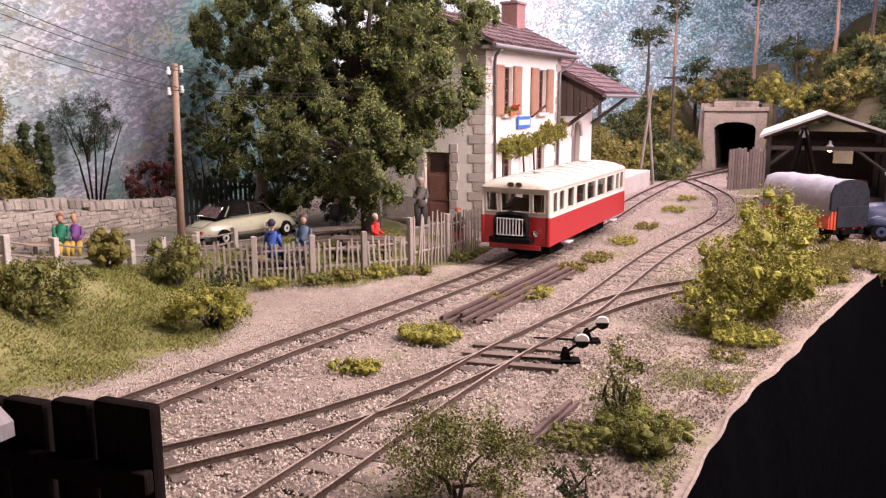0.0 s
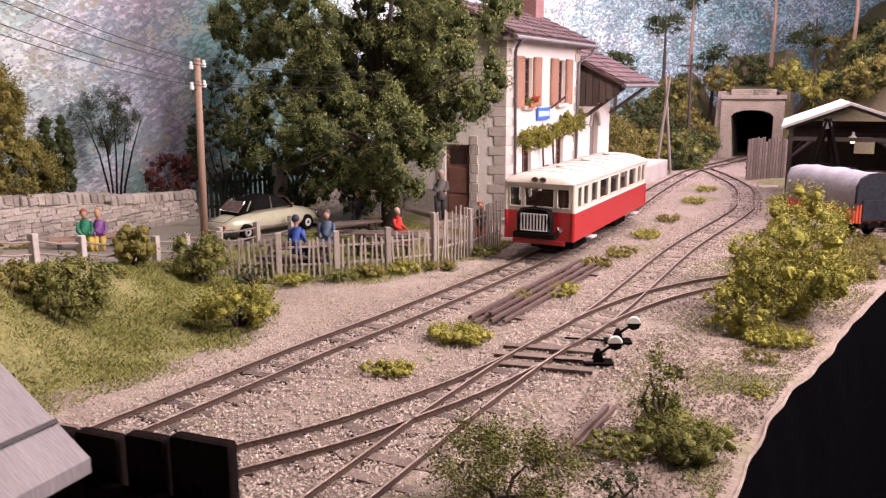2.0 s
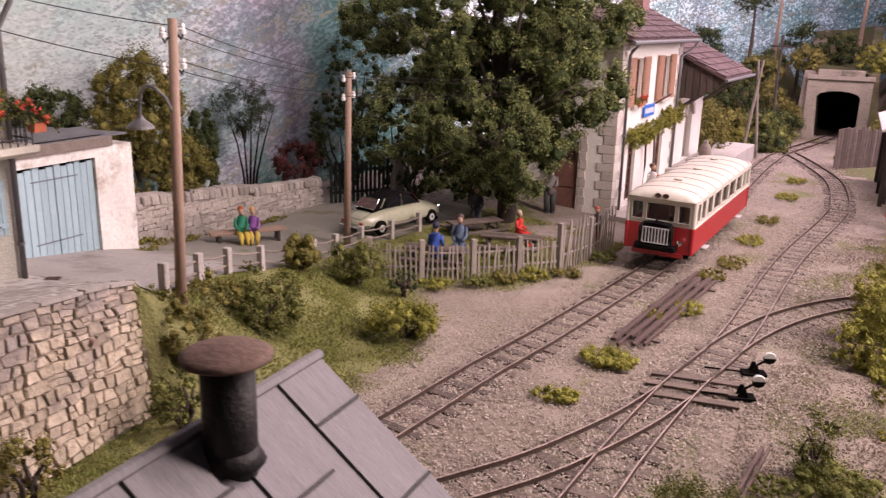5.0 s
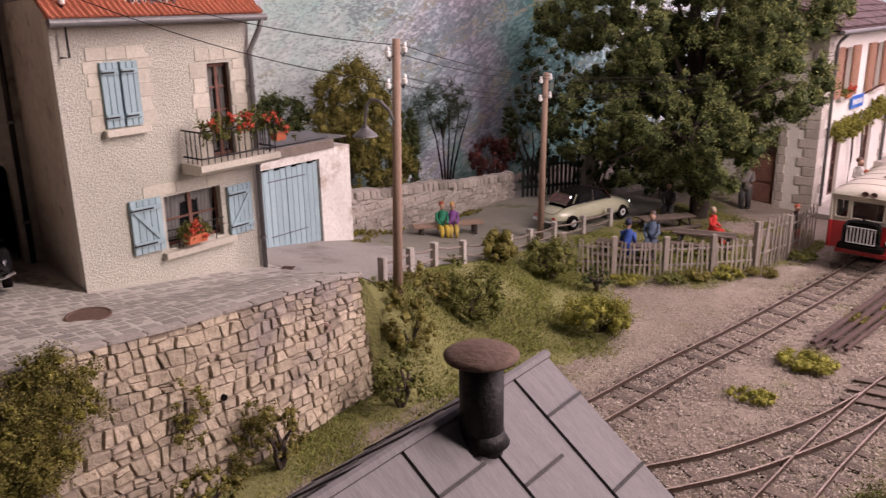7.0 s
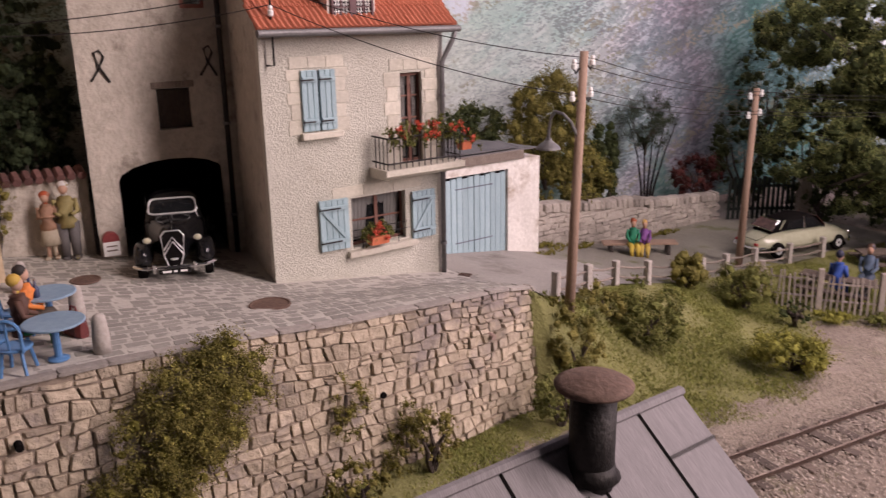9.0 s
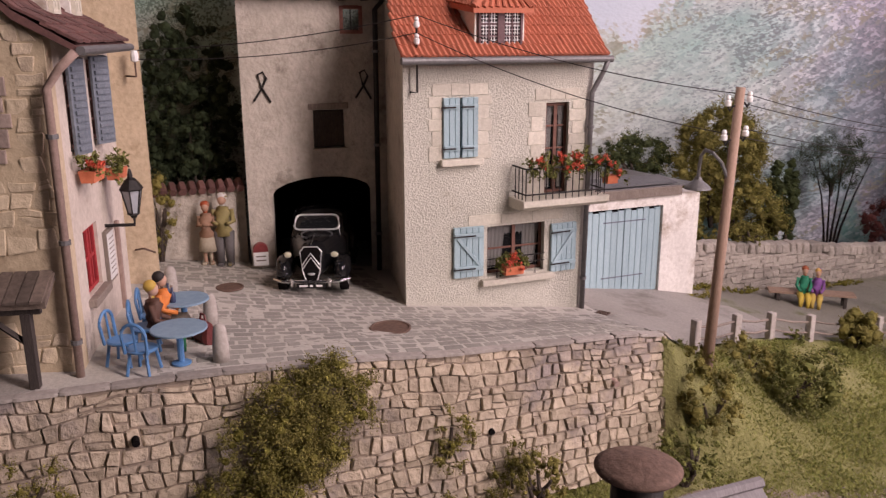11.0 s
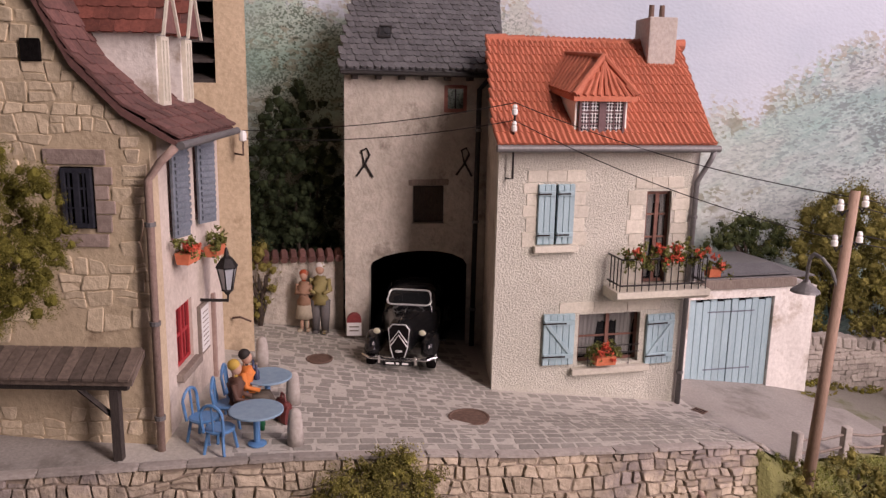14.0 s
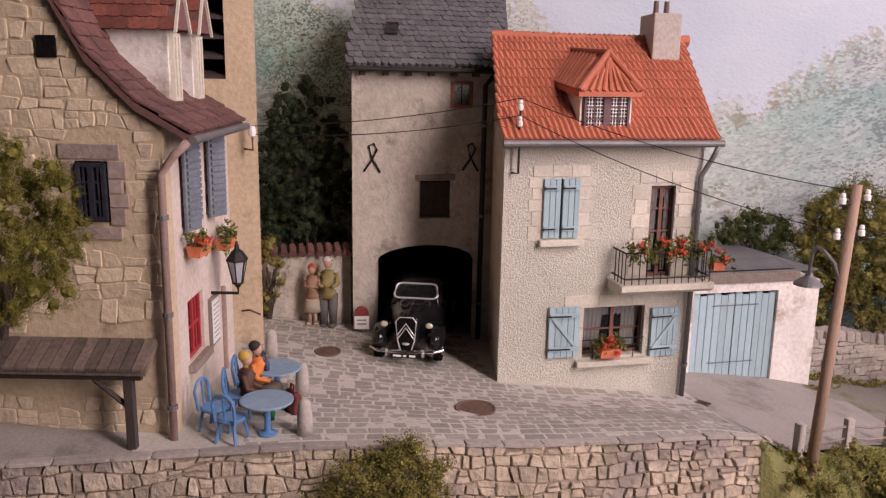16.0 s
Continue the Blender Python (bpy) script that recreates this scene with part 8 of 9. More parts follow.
part("rail", box((0, 0.03, 0.5), (3.2, 0.1, 0.62)), SLEEPER, bf)


# ---- goods shed, timber crane, wagon and van ----
def goods_shed():
    s = thing("goods_shed", (-0.6, 34.0, 0), 0, "open dark timber goods shed with a pale sheet roof", "shed")
    for sgn, (x0, z0), (x1, z1) in ((-1, (-0.35, 2.95), (1.95, 3.85)), (1, (4.6, 2.95), (1.95, 3.85))):
        part("roof", prism([(x0, z0), (x1, z1), (x1, z1 + 0.1), (x0, z0 + 0.1)], -0.5, 7, 1), PALE_SHEET, s, "pale weathered sheet roof")
    for x in (0.0, 4.2):
        for y in (0, 3, 6):
            part("post", box((x - 0.08, y - 0.08, -0.1), (x + 0.08, y + 0.08, 3.0)), DARKWOOD, s)
    for y in (0, 3, 6):
        part("tie_beam", box((-0.1, y - 0.06, 2.5), (4.3, y + 0.06, 2.65)), DARKWOOD, s)
        part("rafter", chain([(-0.2, y, 2.95), (1.95, y, 3.8), (4.4, y, 2.95)], 0.07, 4), DARKWOOD, s)
        part("brace", chain([(0.05, y, 1.9), (0.8, y, 2.55)], 0.06, 4), DARKWOOD, s)
        part("brace", chain([(4.15, y, 1.7), (3.0, y, 2.55)], 0.06, 4), DARKWOOD, s)
    part("back_wall", wall_with_holes((-0.1, -0.1), (4.3, 3.0), [(2.6, 1.6, 3.4, 2.4)], 1, 6.2, -0.1), DARKWOOD, s)
    part("side_wall", box((4.2, 0, -0.1), (4.3, 6.2, 3.0)), DARKWOOD, s)
    part("loading_deck", box((0.1, 0.5, 0), (4.1, 6, 0.7)), DARKWOOD, s)
    l = part("hanging_lamp", lathe([(0.04, 0.3), (0.05, 0.18), (0.2, 0.05), (0.22, 0.0), (0.18, 0.0), (0.04, 0.1)], 14), PALE_SHEET, s, "hanging lamp with a pale shade and lit bulb", at=(2.15, 0.2, 2.55))
    part("bulb", lathe([(0.02, -0.12), (0.09, -0.07), (0.09, 0.0), (0.02, 0.06)], 10), BULB, l)
    for x, y, m in ((1.2, 2, GREYWOOD), (2.2, 2.6, NAVY), (3.2, 1.5, BROWN_WOOD)):
        c = thing("crate", (-0.6 + x, 34 + y, 0.7), 12, "wooden crate stacked in the goods shed", "crate", "crates in the goods shed")
        part("body", box((-0.35, -0.35, 0), (0.35, 0.35, 0.6), 0.02), m, c)
        for z in (0.1, 0.42):
            part("batten", box((-0.37, -0.37, z), (0.37, -0.35, z + 0.08)), GREYWOOD, c)
    k = thing("timber_crane", (0.45, 32.2, 0.1), 0, "dark timber A-frame loading crane with iron pulley", "crane")
    for a, b in (((-0.75, 0, 0), (0.1, 0, 3.3)), ((0.95, 0, 0), (0.15, 0, 3.3)), ((-0.4, 1.0, 0), (0.1, 0.1, 3.2)), ((0.7, 1.0, 0), (0.15, 0.1, 3.2))):
        part("leg", chain([a, b], 0.095, 4), TAR, k)
    part("cross_bar", box((-0.35, -0.05, 1.6), (0.6, 0.05, 1.72)), TAR, k)
    pu = part("pulley", lathe([(0.04, -0.05), (0.16, -0.05), (0.12, 0), (0.16, 0.05), (0.04, 0.05)], 14), ZINC, k)
    place(pu, (0.12, 0, 3.1), 0, 90)


def wagon():
    w = thing("goods_wagon", (1.4, 26.9, 0), 38.5, "orange-red goods wagon covered with a grey tarpaulin", "wagon")
    # local y runs along the wagon, x across to its far side
    part("body", box((0.02, 0.05, 0.5), (1.28, 3.15, 1.05), 0.02), ORANGE_RED, w, "orange-red wooden wagon body")
    for k in range(7):
        part("stanchion", box((-0.02, 0.1 + k * 0.49, 0.5), (0.02, 0.2 + k * 0.49, 1.06)), ORANGE_RED, w)
    for x in (0.1, 0.45, 0.8, 1.1):
        part("stanchion", box((x, 0.0, 0.5), (x + 0.08, 0.05, 1.06)), ORANGE_RED, w)
    prof = [(-0.04, 0.92), (-0.03, 1.62), (0.1, 1.86), (0.4, 1.98), (0.65, 2.0), (0.9, 1.97), (1.2, 1.85), (1.32, 1.6), (1.33, 0.92)]
    bm = loft([[(x + 0.07 * noise.noise((x * 3, y * 2.2, z * 3)), y, z + 0.06 * noise.noise((x * 4, y * 2.6, 7))) for x, z in prof] for y in np.linspace(0.06, 3.2, 26)])
    smooth(part("tarpaulin", bm, TARP, w, "grey canvas tarpaulin"))
    bm = prism([(-0.05, 1.1), (-0.04, 1.62), (0.1, 1.87), (0.4, 1.99), (0.65, 2.01), (0.9, 1.98), (1.2, 1.86), (1.33, 1.6), (1.34, 1.1)], 0.0, 0.09, 1)
    add_box(bm, (0.16, -0.05, 0.56), (1.3, 0.06, 1.2), 0.02)
    part("tarpaulin_end", bm, TARP_DARK, w, "dark folded tarpaulin end")
    part("frame", box((0.1, 0.0, 0.34), (1.2, 3.2, 0.5)), BLACK_AND_SHADE, w)
    for y in (0.6, 2.5):
        for x in (0.3, 1.0):
            t = part("wheel", lathe([(0.24, -0.06), (0.27, -0.04), (0.25, 0.05), (0.06, 0.06)], 16), BLACK_AND_SHADE, w)
            place(t, (x, y, 0.3), 0, 0, 90)
    for x in (0.35, 0.95):
        b = part("buffer", lathe([(0.04, 0), (0.04, 0.15), (0.1, 0.16), (0.1, 0.19)], 10), BLACK_AND_SHADE, w)
        place(b, (x, 0.0, 0.45), 0, 90)


def blue_van():
    v = thing("delivery_van", (2.3, 28.9, 0.0), 10, "dark blue delivery van parked beside the goods shed", "van")
    # x runs back from the bonnet
    smooth(part("bonnet", loft([ring(0.0, 0.42, 0.3, 0.4, 1.0), ring(0.15, 0.5, 0.38, 0.38, 1.12), ring(0.95, 0.62, 0.5, 0.38, 1.2)]), NAVY, v))
    cab = part("cab", box((0.9, -0.68, 0.4), (1.9, 0.68, 1.98), 0.08), NAVY, v)
    part("cab_roof", box((0.82, -0.7, 1.95), (1.95, 0.7, 2.1), 0.06), PALE_SHEET, v, "pale cab roof")
    part("load_box", box((1.95, -0.74, 0.5), (3.6, 0.74, 2.0), 0.05), NAVY, v)
    for y0, y1 in ((-0.56, -0.05), (0.05, 0.56)):
        part("windscreen", box((0.88, y0, 1.3), (0.9, y1, 1.8), 0.006), GLASS, cab)
    for y in (-1, 1):
        part("side_window", box((1.1, y * 0.69 - 0.01, 1.25), (1.65, y * 0.69 + 0.01, 1.78), 0.006), GLASS, cab)
        smooth(part("wing", loft([ring(0.05, 0.08, 0.06, 0.5, 0.7), ring(0.35, 0.15, 0.12, 0.5, 0.82), ring(0.8, 0.14, 0.1, 0.45, 0.75), ring(1.1, 0.08, 0.06, 0.4, 0.5)]), NAVY, v, at=(0, y * 0.6, 0)))
        lamp = part("headlight", lathe([(0.04, -0.1), (0.11, 0.0), (0.1, 0.02)], 12), CHROME, v)
        place(lamp, (0.0, y * 0.45, 0.9), 0, 0, -90)
        for x in (0.5, 2.9):
            wheel(v, (x, y * 0.62, 0.32), 0.32, 0.16, NAVY)


goods_shed()
wagon()
blue_van()

for (x, y), tilt in (((-7.0, 43.5), 0.5), ((-6.3, 44.0), -0.5)):
    p = thing("wooden_mast", (x, y, 0.1), 0, "leaning grey wooden mast beside the platform end", "mast", "wooden masts")
    part("shaft", tube((0, 0, -0.2), (tilt, 0.1, 5.0), 0.085, 0.06, 8), GREYWOOD, p)
p = thing("wooden_mast", (-6.2, 50, 0.3), 0, "dark wooden mast with a cross arm far off", "mast", "wooden masts")
part("shaft", tube((0, 0, -0.2), (0, 0, 6.0), 0.09, 0.07, 8), DARKWOOD, p)
part("cross_arm", box((-0.6, -0.05, 5.3), (0.6, 0.05, 5.42)), DARKWOOD, p)


# ---- vegetation ----
BALL = bmesh.new()
bmesh.ops.create_icosphere(BALL, subdivisions=2, radius=1.0)
BALL_V = np.array([v.co[:] for v in BALL.verts])
BALL_F = np.array([[v.index for v in f.verts] for f in BALL.faces])
BALL.free()


def lumps(rng, clumps, k):
    """Rough moss-like lumps that fill the heart of each clump: verts and faces."""
    vs, fs = [], []
    for i, (x, y, z, r) in enumerate(clumps):
        v = BALL_V * (1 + rng.normal(size=(len(BALL_V), 1)) * 0.16)
        vs.append(v * r * k + (x, y, z))
        fs.append(BALL_F + i * len(BALL_V))
    return np.concatenate(vs), np.concatenate(fs).tolist()


def big_tree():
    t = thing("tree", (-12.2, 22.9, 0.05), 0, "large broad-crowned leafy tree shading the picnic garden", "tree")
    rng = np.random.default_rng(11)
    smooth(part("trunk", chain([(0, 0, -0.1), (0.05, 0.05, 0.5), (-0.05, 0.15, 1.6), (-0.3, 0.3, 3.0), (-0.7, 0.5, 5.0), (-0.9, 0.6, 7.5)], [0.42, 0.34, 0.3, 0.27, 0.2, 0.1], 12), BARK, t))
    masses = [(-3.6, -0.5, 3.2, 1.7, 1.5, 1.6), (0.0, -0.8, 3.2, 2.4, 1.9, 1.4), (2.2, 0.2, 4.75, 1.5, 1.5, 1.25), (-1.7, -0.5, 6.6, 2.5, 2.0, 1.2),
              (-4.7, 0.4, 6.6, 1.7, 1.6, 1.2), (1.8, 1.0, 6.7, 1.9, 1.8, 1.2), (0.3, -0.9, 1.75, 1.25, 1.0, 0.7), (-1.9, -1.0, 1.9, 1.1, 0.9, 0.75), (-0.8, 0.4, 8.6, 3.0, 2.5, 1.2), (-2.2, 2.0, 4.8, 2.2, 1.3, 1.9), (-0.4, 1.7, 6.5, 2.0, 1.2, 1.5), (0.4, 1.5, 4.4, 1.6, 1.1, 1.3),
              (-0.8, 0.2, 5.0, 2.4, 1.4, 1.6), (1.0, -1.3, 2.3, 1.3, 0.9, 0.9), (-2.8, 0.2, 4.6, 1.5, 1.2, 1.2)]
    for k, (x, y, z, a, b, c) in enumerate(masses):
        s = Vector((-0.15 - 0.08 * k % 0.5, 0.2, 1.7 + 0.5 * min(z * 0.45, 3.2) + 0.1 * k))
        for f in (-0.6, 0.0, 0.6):
            e = Vector((x + f * a, y + f * b * (1 if k % 2 else -1), z + 0.1))
            m = s.lerp(e, 0.5) + Vector((0, 0, 0.25))
            smooth(part("limb", chain([s, m, e], [0.12, 0.07, 0.025], 8), BARK, t))
    clumps = lobes(rng, masses, 0.36, 0.85)
    # Dark lumps: the shade within the crown, put into the leaf colour.
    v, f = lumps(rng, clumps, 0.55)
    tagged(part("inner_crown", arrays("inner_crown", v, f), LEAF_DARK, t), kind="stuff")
    v, f = leaves(rng, clumps, 2700, 0.044)
    tagged(part("crown", arrays("crown", v, f), LEAF_TREE, t, "dense dark green crown"), kind="stuff")
    # Paler tip leaves on clump tops also paint the crown's highlights.
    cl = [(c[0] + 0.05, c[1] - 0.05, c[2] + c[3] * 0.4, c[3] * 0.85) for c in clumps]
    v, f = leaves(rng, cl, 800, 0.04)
    tagged(part("crown_tip", arrays("crown_tip", v, f), LEAF_TIP, t, "lighter olive leaf tips with highlights in their colour"), kind="stuff")


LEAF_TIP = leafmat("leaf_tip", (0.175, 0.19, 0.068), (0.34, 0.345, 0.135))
big_tree()


def shrub(at, radii, material, label, seed, n=14, size=0.07, dens=520, clump=0.3, group="shrubs", tips=None, category="shrub", stems=4, core=0.42):
    s = thing("shrub", at, 0, label, category, group)
    rng = np.random.default_rng(seed)
    if not stems:
        radii, clump, n = (radii[0] * 1.1, radii[1] * 1.1, radii[2] * 0.4), clump * 0.75, n * 3
    slim = 1.0 if core else 0.55
    for k in range(stems):
        a = k * 2.3 + seed
        e = (math.cos(a) * radii[0] * 0.5, math.sin(a) * radii[1] * 0.5, radii[2] * 1.1)
        part("stem", chain([(0, 0, -0.15), (e[0] * 0.25 + 0.12 * math.sin(a * 3), e[1] * 0.25 + 0.12 * math.cos(a * 2), e[2] * 0.3), (e[0] * 0.75 - 0.1 * math.sin(a * 2), e[1] * 0.75, e[2] * 0.65), e], [0.06 * slim, 0.05 * slim, 0.04 * slim, 0.02 * slim], 6), BARK, s)
    cl = blob_clumps(rng, (0, 0, radii[2]), radii, n, clump * min(radii[0], 1.0))
    if core:
        cl += lobes(rng, [(0, 0, radii[2], *radii)], clump * 0.8 * min(radii[0], 1.0), 0.5)
    size *= 0.42 if stems else 0.3
    dens *= 5.0 if stems else 8.5
    if core:
        v, f = lumps(rng, cl, core if stems else 0.4)
        tagged(part("inner_foliage", arrays("inner_foliage", v, f), material, s), kind="stuff")
    v, f = leaves(rng, cl, dens, size)
    tagged(part("foliage", arrays("foliage", v, f), material, s), kind="stuff")
    if tips:
        v, f = leaves(rng, [(c[0], c[1], c[2] + c[3] * 0.3, c[3] * 0.9) for c in cl], dens * 0.35, size * 0.8)
        tagged(part("tip_foliage", arrays("tip_foliage", v, f), tips, s), kind="stuff")
    return s


# bank below the street
shrub((-12.55, 10.3, 0.45), (0.85, 0.8, 0.55), LEAF_GREEN, "bushy green shrub on the grassy bank", 1, 34, 0.075, tips=LEAF_OLIVE)
shrub((-13.1, 9.5, 0.9), (0.6, 0.6, 0.45), LEAF_OLIVE, "olive green shrub near the telegraph pole", 2, 14)
shrub((-13.9, 13.6, 0.7), (0.4, 0.4, 0.44), LEAF_OLIVE, "rounded yellow-olive shrub by the roadside railing", 3, 26, 0.06, clump=0.4, core=0.7)
shrub((-12.9, 14.6, 0.25), (0.75, 0.6, 0.48), LEAF_GREEN, "spreading green shrub at the fence corner", 4, 28, 0.07, tips=LEAF_OLIVE)
shrub((-11.7, 14.9, 0.12), (0.4, 0.35, 0.28), LEAF_DARK, "small dark shrub by the fence", 5, 9, 0.05)
shrub((-10.35, 12.5, 0.08), (0.85, 0.65, 0.3), LEAF_YELLOW, "low bright green shrub on the gravel edge", 6, 20, 0.07, tips=LEAF_GREEN)
shrub((-12.3, 8.0, 0.3), (0.6, 0.6, 0.8), LEAF_OLIVE, "dry olive shrub at the wall's end", 7, 44, 0.045, 700, tips=LEAF_GREEN)
shrub((-12.85, 8.15, 1.15), (0.3, 0.42, 0.42), LEAF_OLIVE, "dry olive weeds beside the telegraph pole", 9, 24, 0.045, 800, tips=LEAF_MOSS)
shrub((-11.6, 7.0, 0.1), (0.5, 0.6, 0.5), LEAF_GREEN, "green shrub at the foot of the wall", 8, 14)
shrub((-11.8, 4.2, 0.1), (0.4, 0.45, 0.5), LEAF_OLIVE, "olive shrub at the foot of the wall", 9, 12)
shrub((-11.5, 2.6, 0.1), (0.45, 0.5, 0.4), LEAF_OLIVE, "dry shrub at the foot of the wall", 10, 12)
shrub((-14.2, 11.9, 0.7), (0.35, 0.35, 0.28), LEAF_GREEN, "leafy shrub on the bank by the railing", 12, 12)
shrub((-13.4, 12.3, 0.5), (0.35, 0.35, 0.25), LEAF_GREEN, "leafy shrub on the bank beside the road", 13, 0 + 12)
# yard
shrub((-6.0, 13.35, 0.02), (0.6, 0.42, 0.2), LEAF_YELLOW, "flat yellow-green weed clump between the tracks", 14, 16, 0.05, clump=0.35, group="weed clumps", category="weeds", stems=0)
shrub((-6.42, 11.25, 0.02), (0.42, 0.3, 0.13), LEAF_YELLOW, "flat yellow-green weed clump in the gravel", 15, 10, 0.045, clump=0.35, group="weed clumps", category="weeds", stems=0)
shrub((-5.1, 17.3, 0.05), (0.35, 0.5, 0.14), LEAF_YELLOW, "weeds growing over the rail pile", 16, 9, 0.045, clump=0.4, group="weed clumps", category="weeds", stems=0)
shrub((-5.7, 16.4, 0.1), (0.3, 0.3, 0.12), LEAF_OLIVE, "dry weeds growing over the rail pile", 17, 7, 0.04, clump=0.4, group="weed clumps", category="weeds", stems=0)
for k, (x, y) in enumerate(((-4.7, 22.2), (-4.5, 25.2), (-4.3, 28.6), (-4.0, 33.5), (-5.0, 20.6), (-3.9, 37.5))):
    shrub((x, y, 0.02), (0.4, 0.6, 0.16), LEAF_YELLOW if k % 2 else LEAF_OLIVE, "yellowish weed clump between the running tracks", 20 + k, 10, 0.05, clump=0.35, group="weed clumps", category="weeds", stems=0)
for k, (x, y) in enumerate(((-10.4, 16.6), (-9.3, 17.9), (-8.6, 18.6), (-8.1, 20.6), (-11.3, 15.9), (-9.9, 17.2))):
    shrub((x, y, 0.03), (0.4, 0.35, 0.2 + 0.08 * (k % 2)), (LEAF_GREEN, LEAF_YELLOW, LEAF_OLIVE)[k % 3], "small weeds along the picket fence", 30 + k, 8, 0.05, clump=0.4, group="weed clumps", category="weeds", stems=0)
# right-hand edge
shrub((-0.45, 17.3, 0.0), (1.15, 1.2, 0.95), LEAF_YELLOW, "large yellow-green bush by the siding", 40, 46, 0.075, 620, tips=LEAF_YTIP)
shrub((-0.1, 19.6, 0.0), (0.95, 1.0, 1.15), LEAF_YELLOW, "tall yellow-green bush by the siding", 41, 40, 0.075, 620, tips=LEAF_YTIP)
shrub((-1.3, 15.8, 0.0), (0.6, 0.5, 0.5), LEAF_YELLOW, "yellow-green bush at the gravel edge", 42, 18, 0.07, 620, tips=LEAF_YTIP)
shrub((-0.6, 15.5, 0.0), (0.65, 0.5, 0.18), LEAF_YELLOW, "low grassy growth under the bush", 43, 18, 0.06, clump=0.35, group="weed clumps", category="weeds", stems=0)
shrub((-0.8, 14.2, 0.0), (0.3, 0.3, 0.16), LEAF_OLIVE, "small dry weeds near the edge", 44, 7, 0.05, group="weed clumps", category="weeds", stems=0)
shrub((-0.8, 12.5, 0.0), (0.22, 0.25, 0.16), LEAF_YELLOW, "small bright weed clump near the edge", 45, 7, 0.05, group="weed clumps", category="weeds", stems=0)
shrub((-1.6, 10.1, -0.06), (0.66, 0.6, 0.2), LEAF_GREEN, "soft yellow-green weeds on the bare earth", 46, 46, 0.034, 1300, tips=LEAF_YELLOW)
shrub((-2.35, 9.7, 0.0), (0.42, 0.35, 0.22), LEAF_GREEN, "green weeds beside the spare rail", 47, 14, 0.036, 1000, tips=LEAF_YELLOW, group="weed clumps", category="weeds", stems=0)
shrub((-2.0, 10.55, 0.0), (0.3, 0.3, 0.62), LEAF_GREEN, "small twisted sapling on the bare earth", 48, 11, 0.07, 900, clump=0.55, tips=LEAF_GREEN, core=0)
shrub((-3.25, 7.75, 0.0), (0.8, 0.6, 0.4), LEAF_GREEN, "leafy green sapling close to the front edge", 49, 24, 0.05, 1100, clump=0.34, tips=LEAF_GREEN, core=0)
shrub((-2.0, 8.0, 0.0), (0.3, 0.3, 0.35), LEAF_DARK, "thin dark sapling close to the front edge", 50, 9, 0.06, 900, clump=0.4, core=0)
shrub((2.2, 24.8, 0.0), (1.2, 1.6, 0.25), LEAF_OLIVE, "dry grass clump by the layout's edge", 51, 24, 0.07, clump=0.35, group="weed clumps", category="weeds", stems=0)
shrub((0.9, 22.4, 0.0), (0.8, 1.2, 0.2), LEAF_OLIVE, "dry grass clump by the siding", 52, 18, 0.07, clump=0.35, group="weed clumps", category="weeds", stems=0)
for k, (x, y) in enumerate(((-17.5, 12.2), (-18.4, 12.7), (-18.45, 13.5), (-18.4, 14.4), (-18.4, 17.3), (-18.4, 18.4))):
    shrub((x, y, road_z(y)), (0.2, 0.5, 0.08), (LEAF_OLIVE, LEAF_MOSS)[k % 2], "low weeds along the foot of the garden wall", 90 + k, 8, 0.045, clump=0.5, group="weed clumps", category="weeds", stems=0)
# behind the garden wall
shrub((-20.4, 16.2, 1.2), (1.0, 1.1, 1.0), LEAF_OLIVE, "rounded olive bush above the garden wall", 60, 34, 0.085, tips=LEAF_YELLOW)
shrub((-19.0, 15.0, 1.7), (0.45, 0.7, 0.35), LEAF_OLIVE, "olive creeper hanging over the garden wall", 61, 16, 0.07)
for k, y in enumerate((17.7, 18.35)):
    shrub((-20.9, y, 0.8), (0.2, 0.22, 1.5), LEAF_DARK, "slim dark ivy-clad trunk before the backdrop", 62 + k, 60, 0.055, 900, clump=0.9, core=0.6)
sapling = shrub((-20.8, 20.0, 2.6), (1.0, 1.3, 1.0), LEAF_IVY, "small dark tree with an airy crown", 64, 80, 0.05, 620, clump=0.26, category="tree", core=0, tips=LEAF_DARK)
for k in range(5):
    part("stem", chain([(0.03 * k, 0.05 * k, -2.3), (0.05 * k, -0.16 + 0.13 * k, -1.2), (0.08 * k, -0.42 + 0.27 * k, -0.1), (-0.1 + 0.15 * k, -0.8 + 0.45 * k, 1.0)], [0.05, 0.036, 0.026, 0.01], 6), TAR, sapling)
shrub((-20.0, 21.9, 0.8), (0.8, 0.95, 0.75), LEAF_PLUM, "plum-red bush behind the garden wall", 65, 30, 0.07)
shrub((-20.5, 14.9, 2.1), (0.9, 1.55, 1.75), LEAF_OLIVE, "tall olive bush behind the garage", 66, 110, 0.08, 620, clump=0.34, tips=LEAF_MOSS)
shrub((-19.8, 13.4, 1.0), (0.7, 0.9, 0.8), LEAF_OLIVE, "olive bush beside the garage wall", 67, 24, 0.08, tips=LEAF_YELLOW)
shrub((-21.2, 12.5, 3.45), (0.5, 1.3, 0.62), LEAF_DARK, "dark green bush above the garage roof", 68, 40, 0.075, 620, clump=0.45, tips=LEAF_GREEN)
shrub((-20.6, 0.15, 2.8), (0.45, 1.15, 2.7), LEAF_IVY, "tall dark hedge between the houses", 69, 420, 0.036, 1300, clump=0.42, core=0.45)
shrub((-19.3, -0.8, 3.1), (0.18, 0.35, 0.9), LEAF_OLIVE, "green creeper on the courtyard wall", 70, 14, 0.05, clump=1.0)
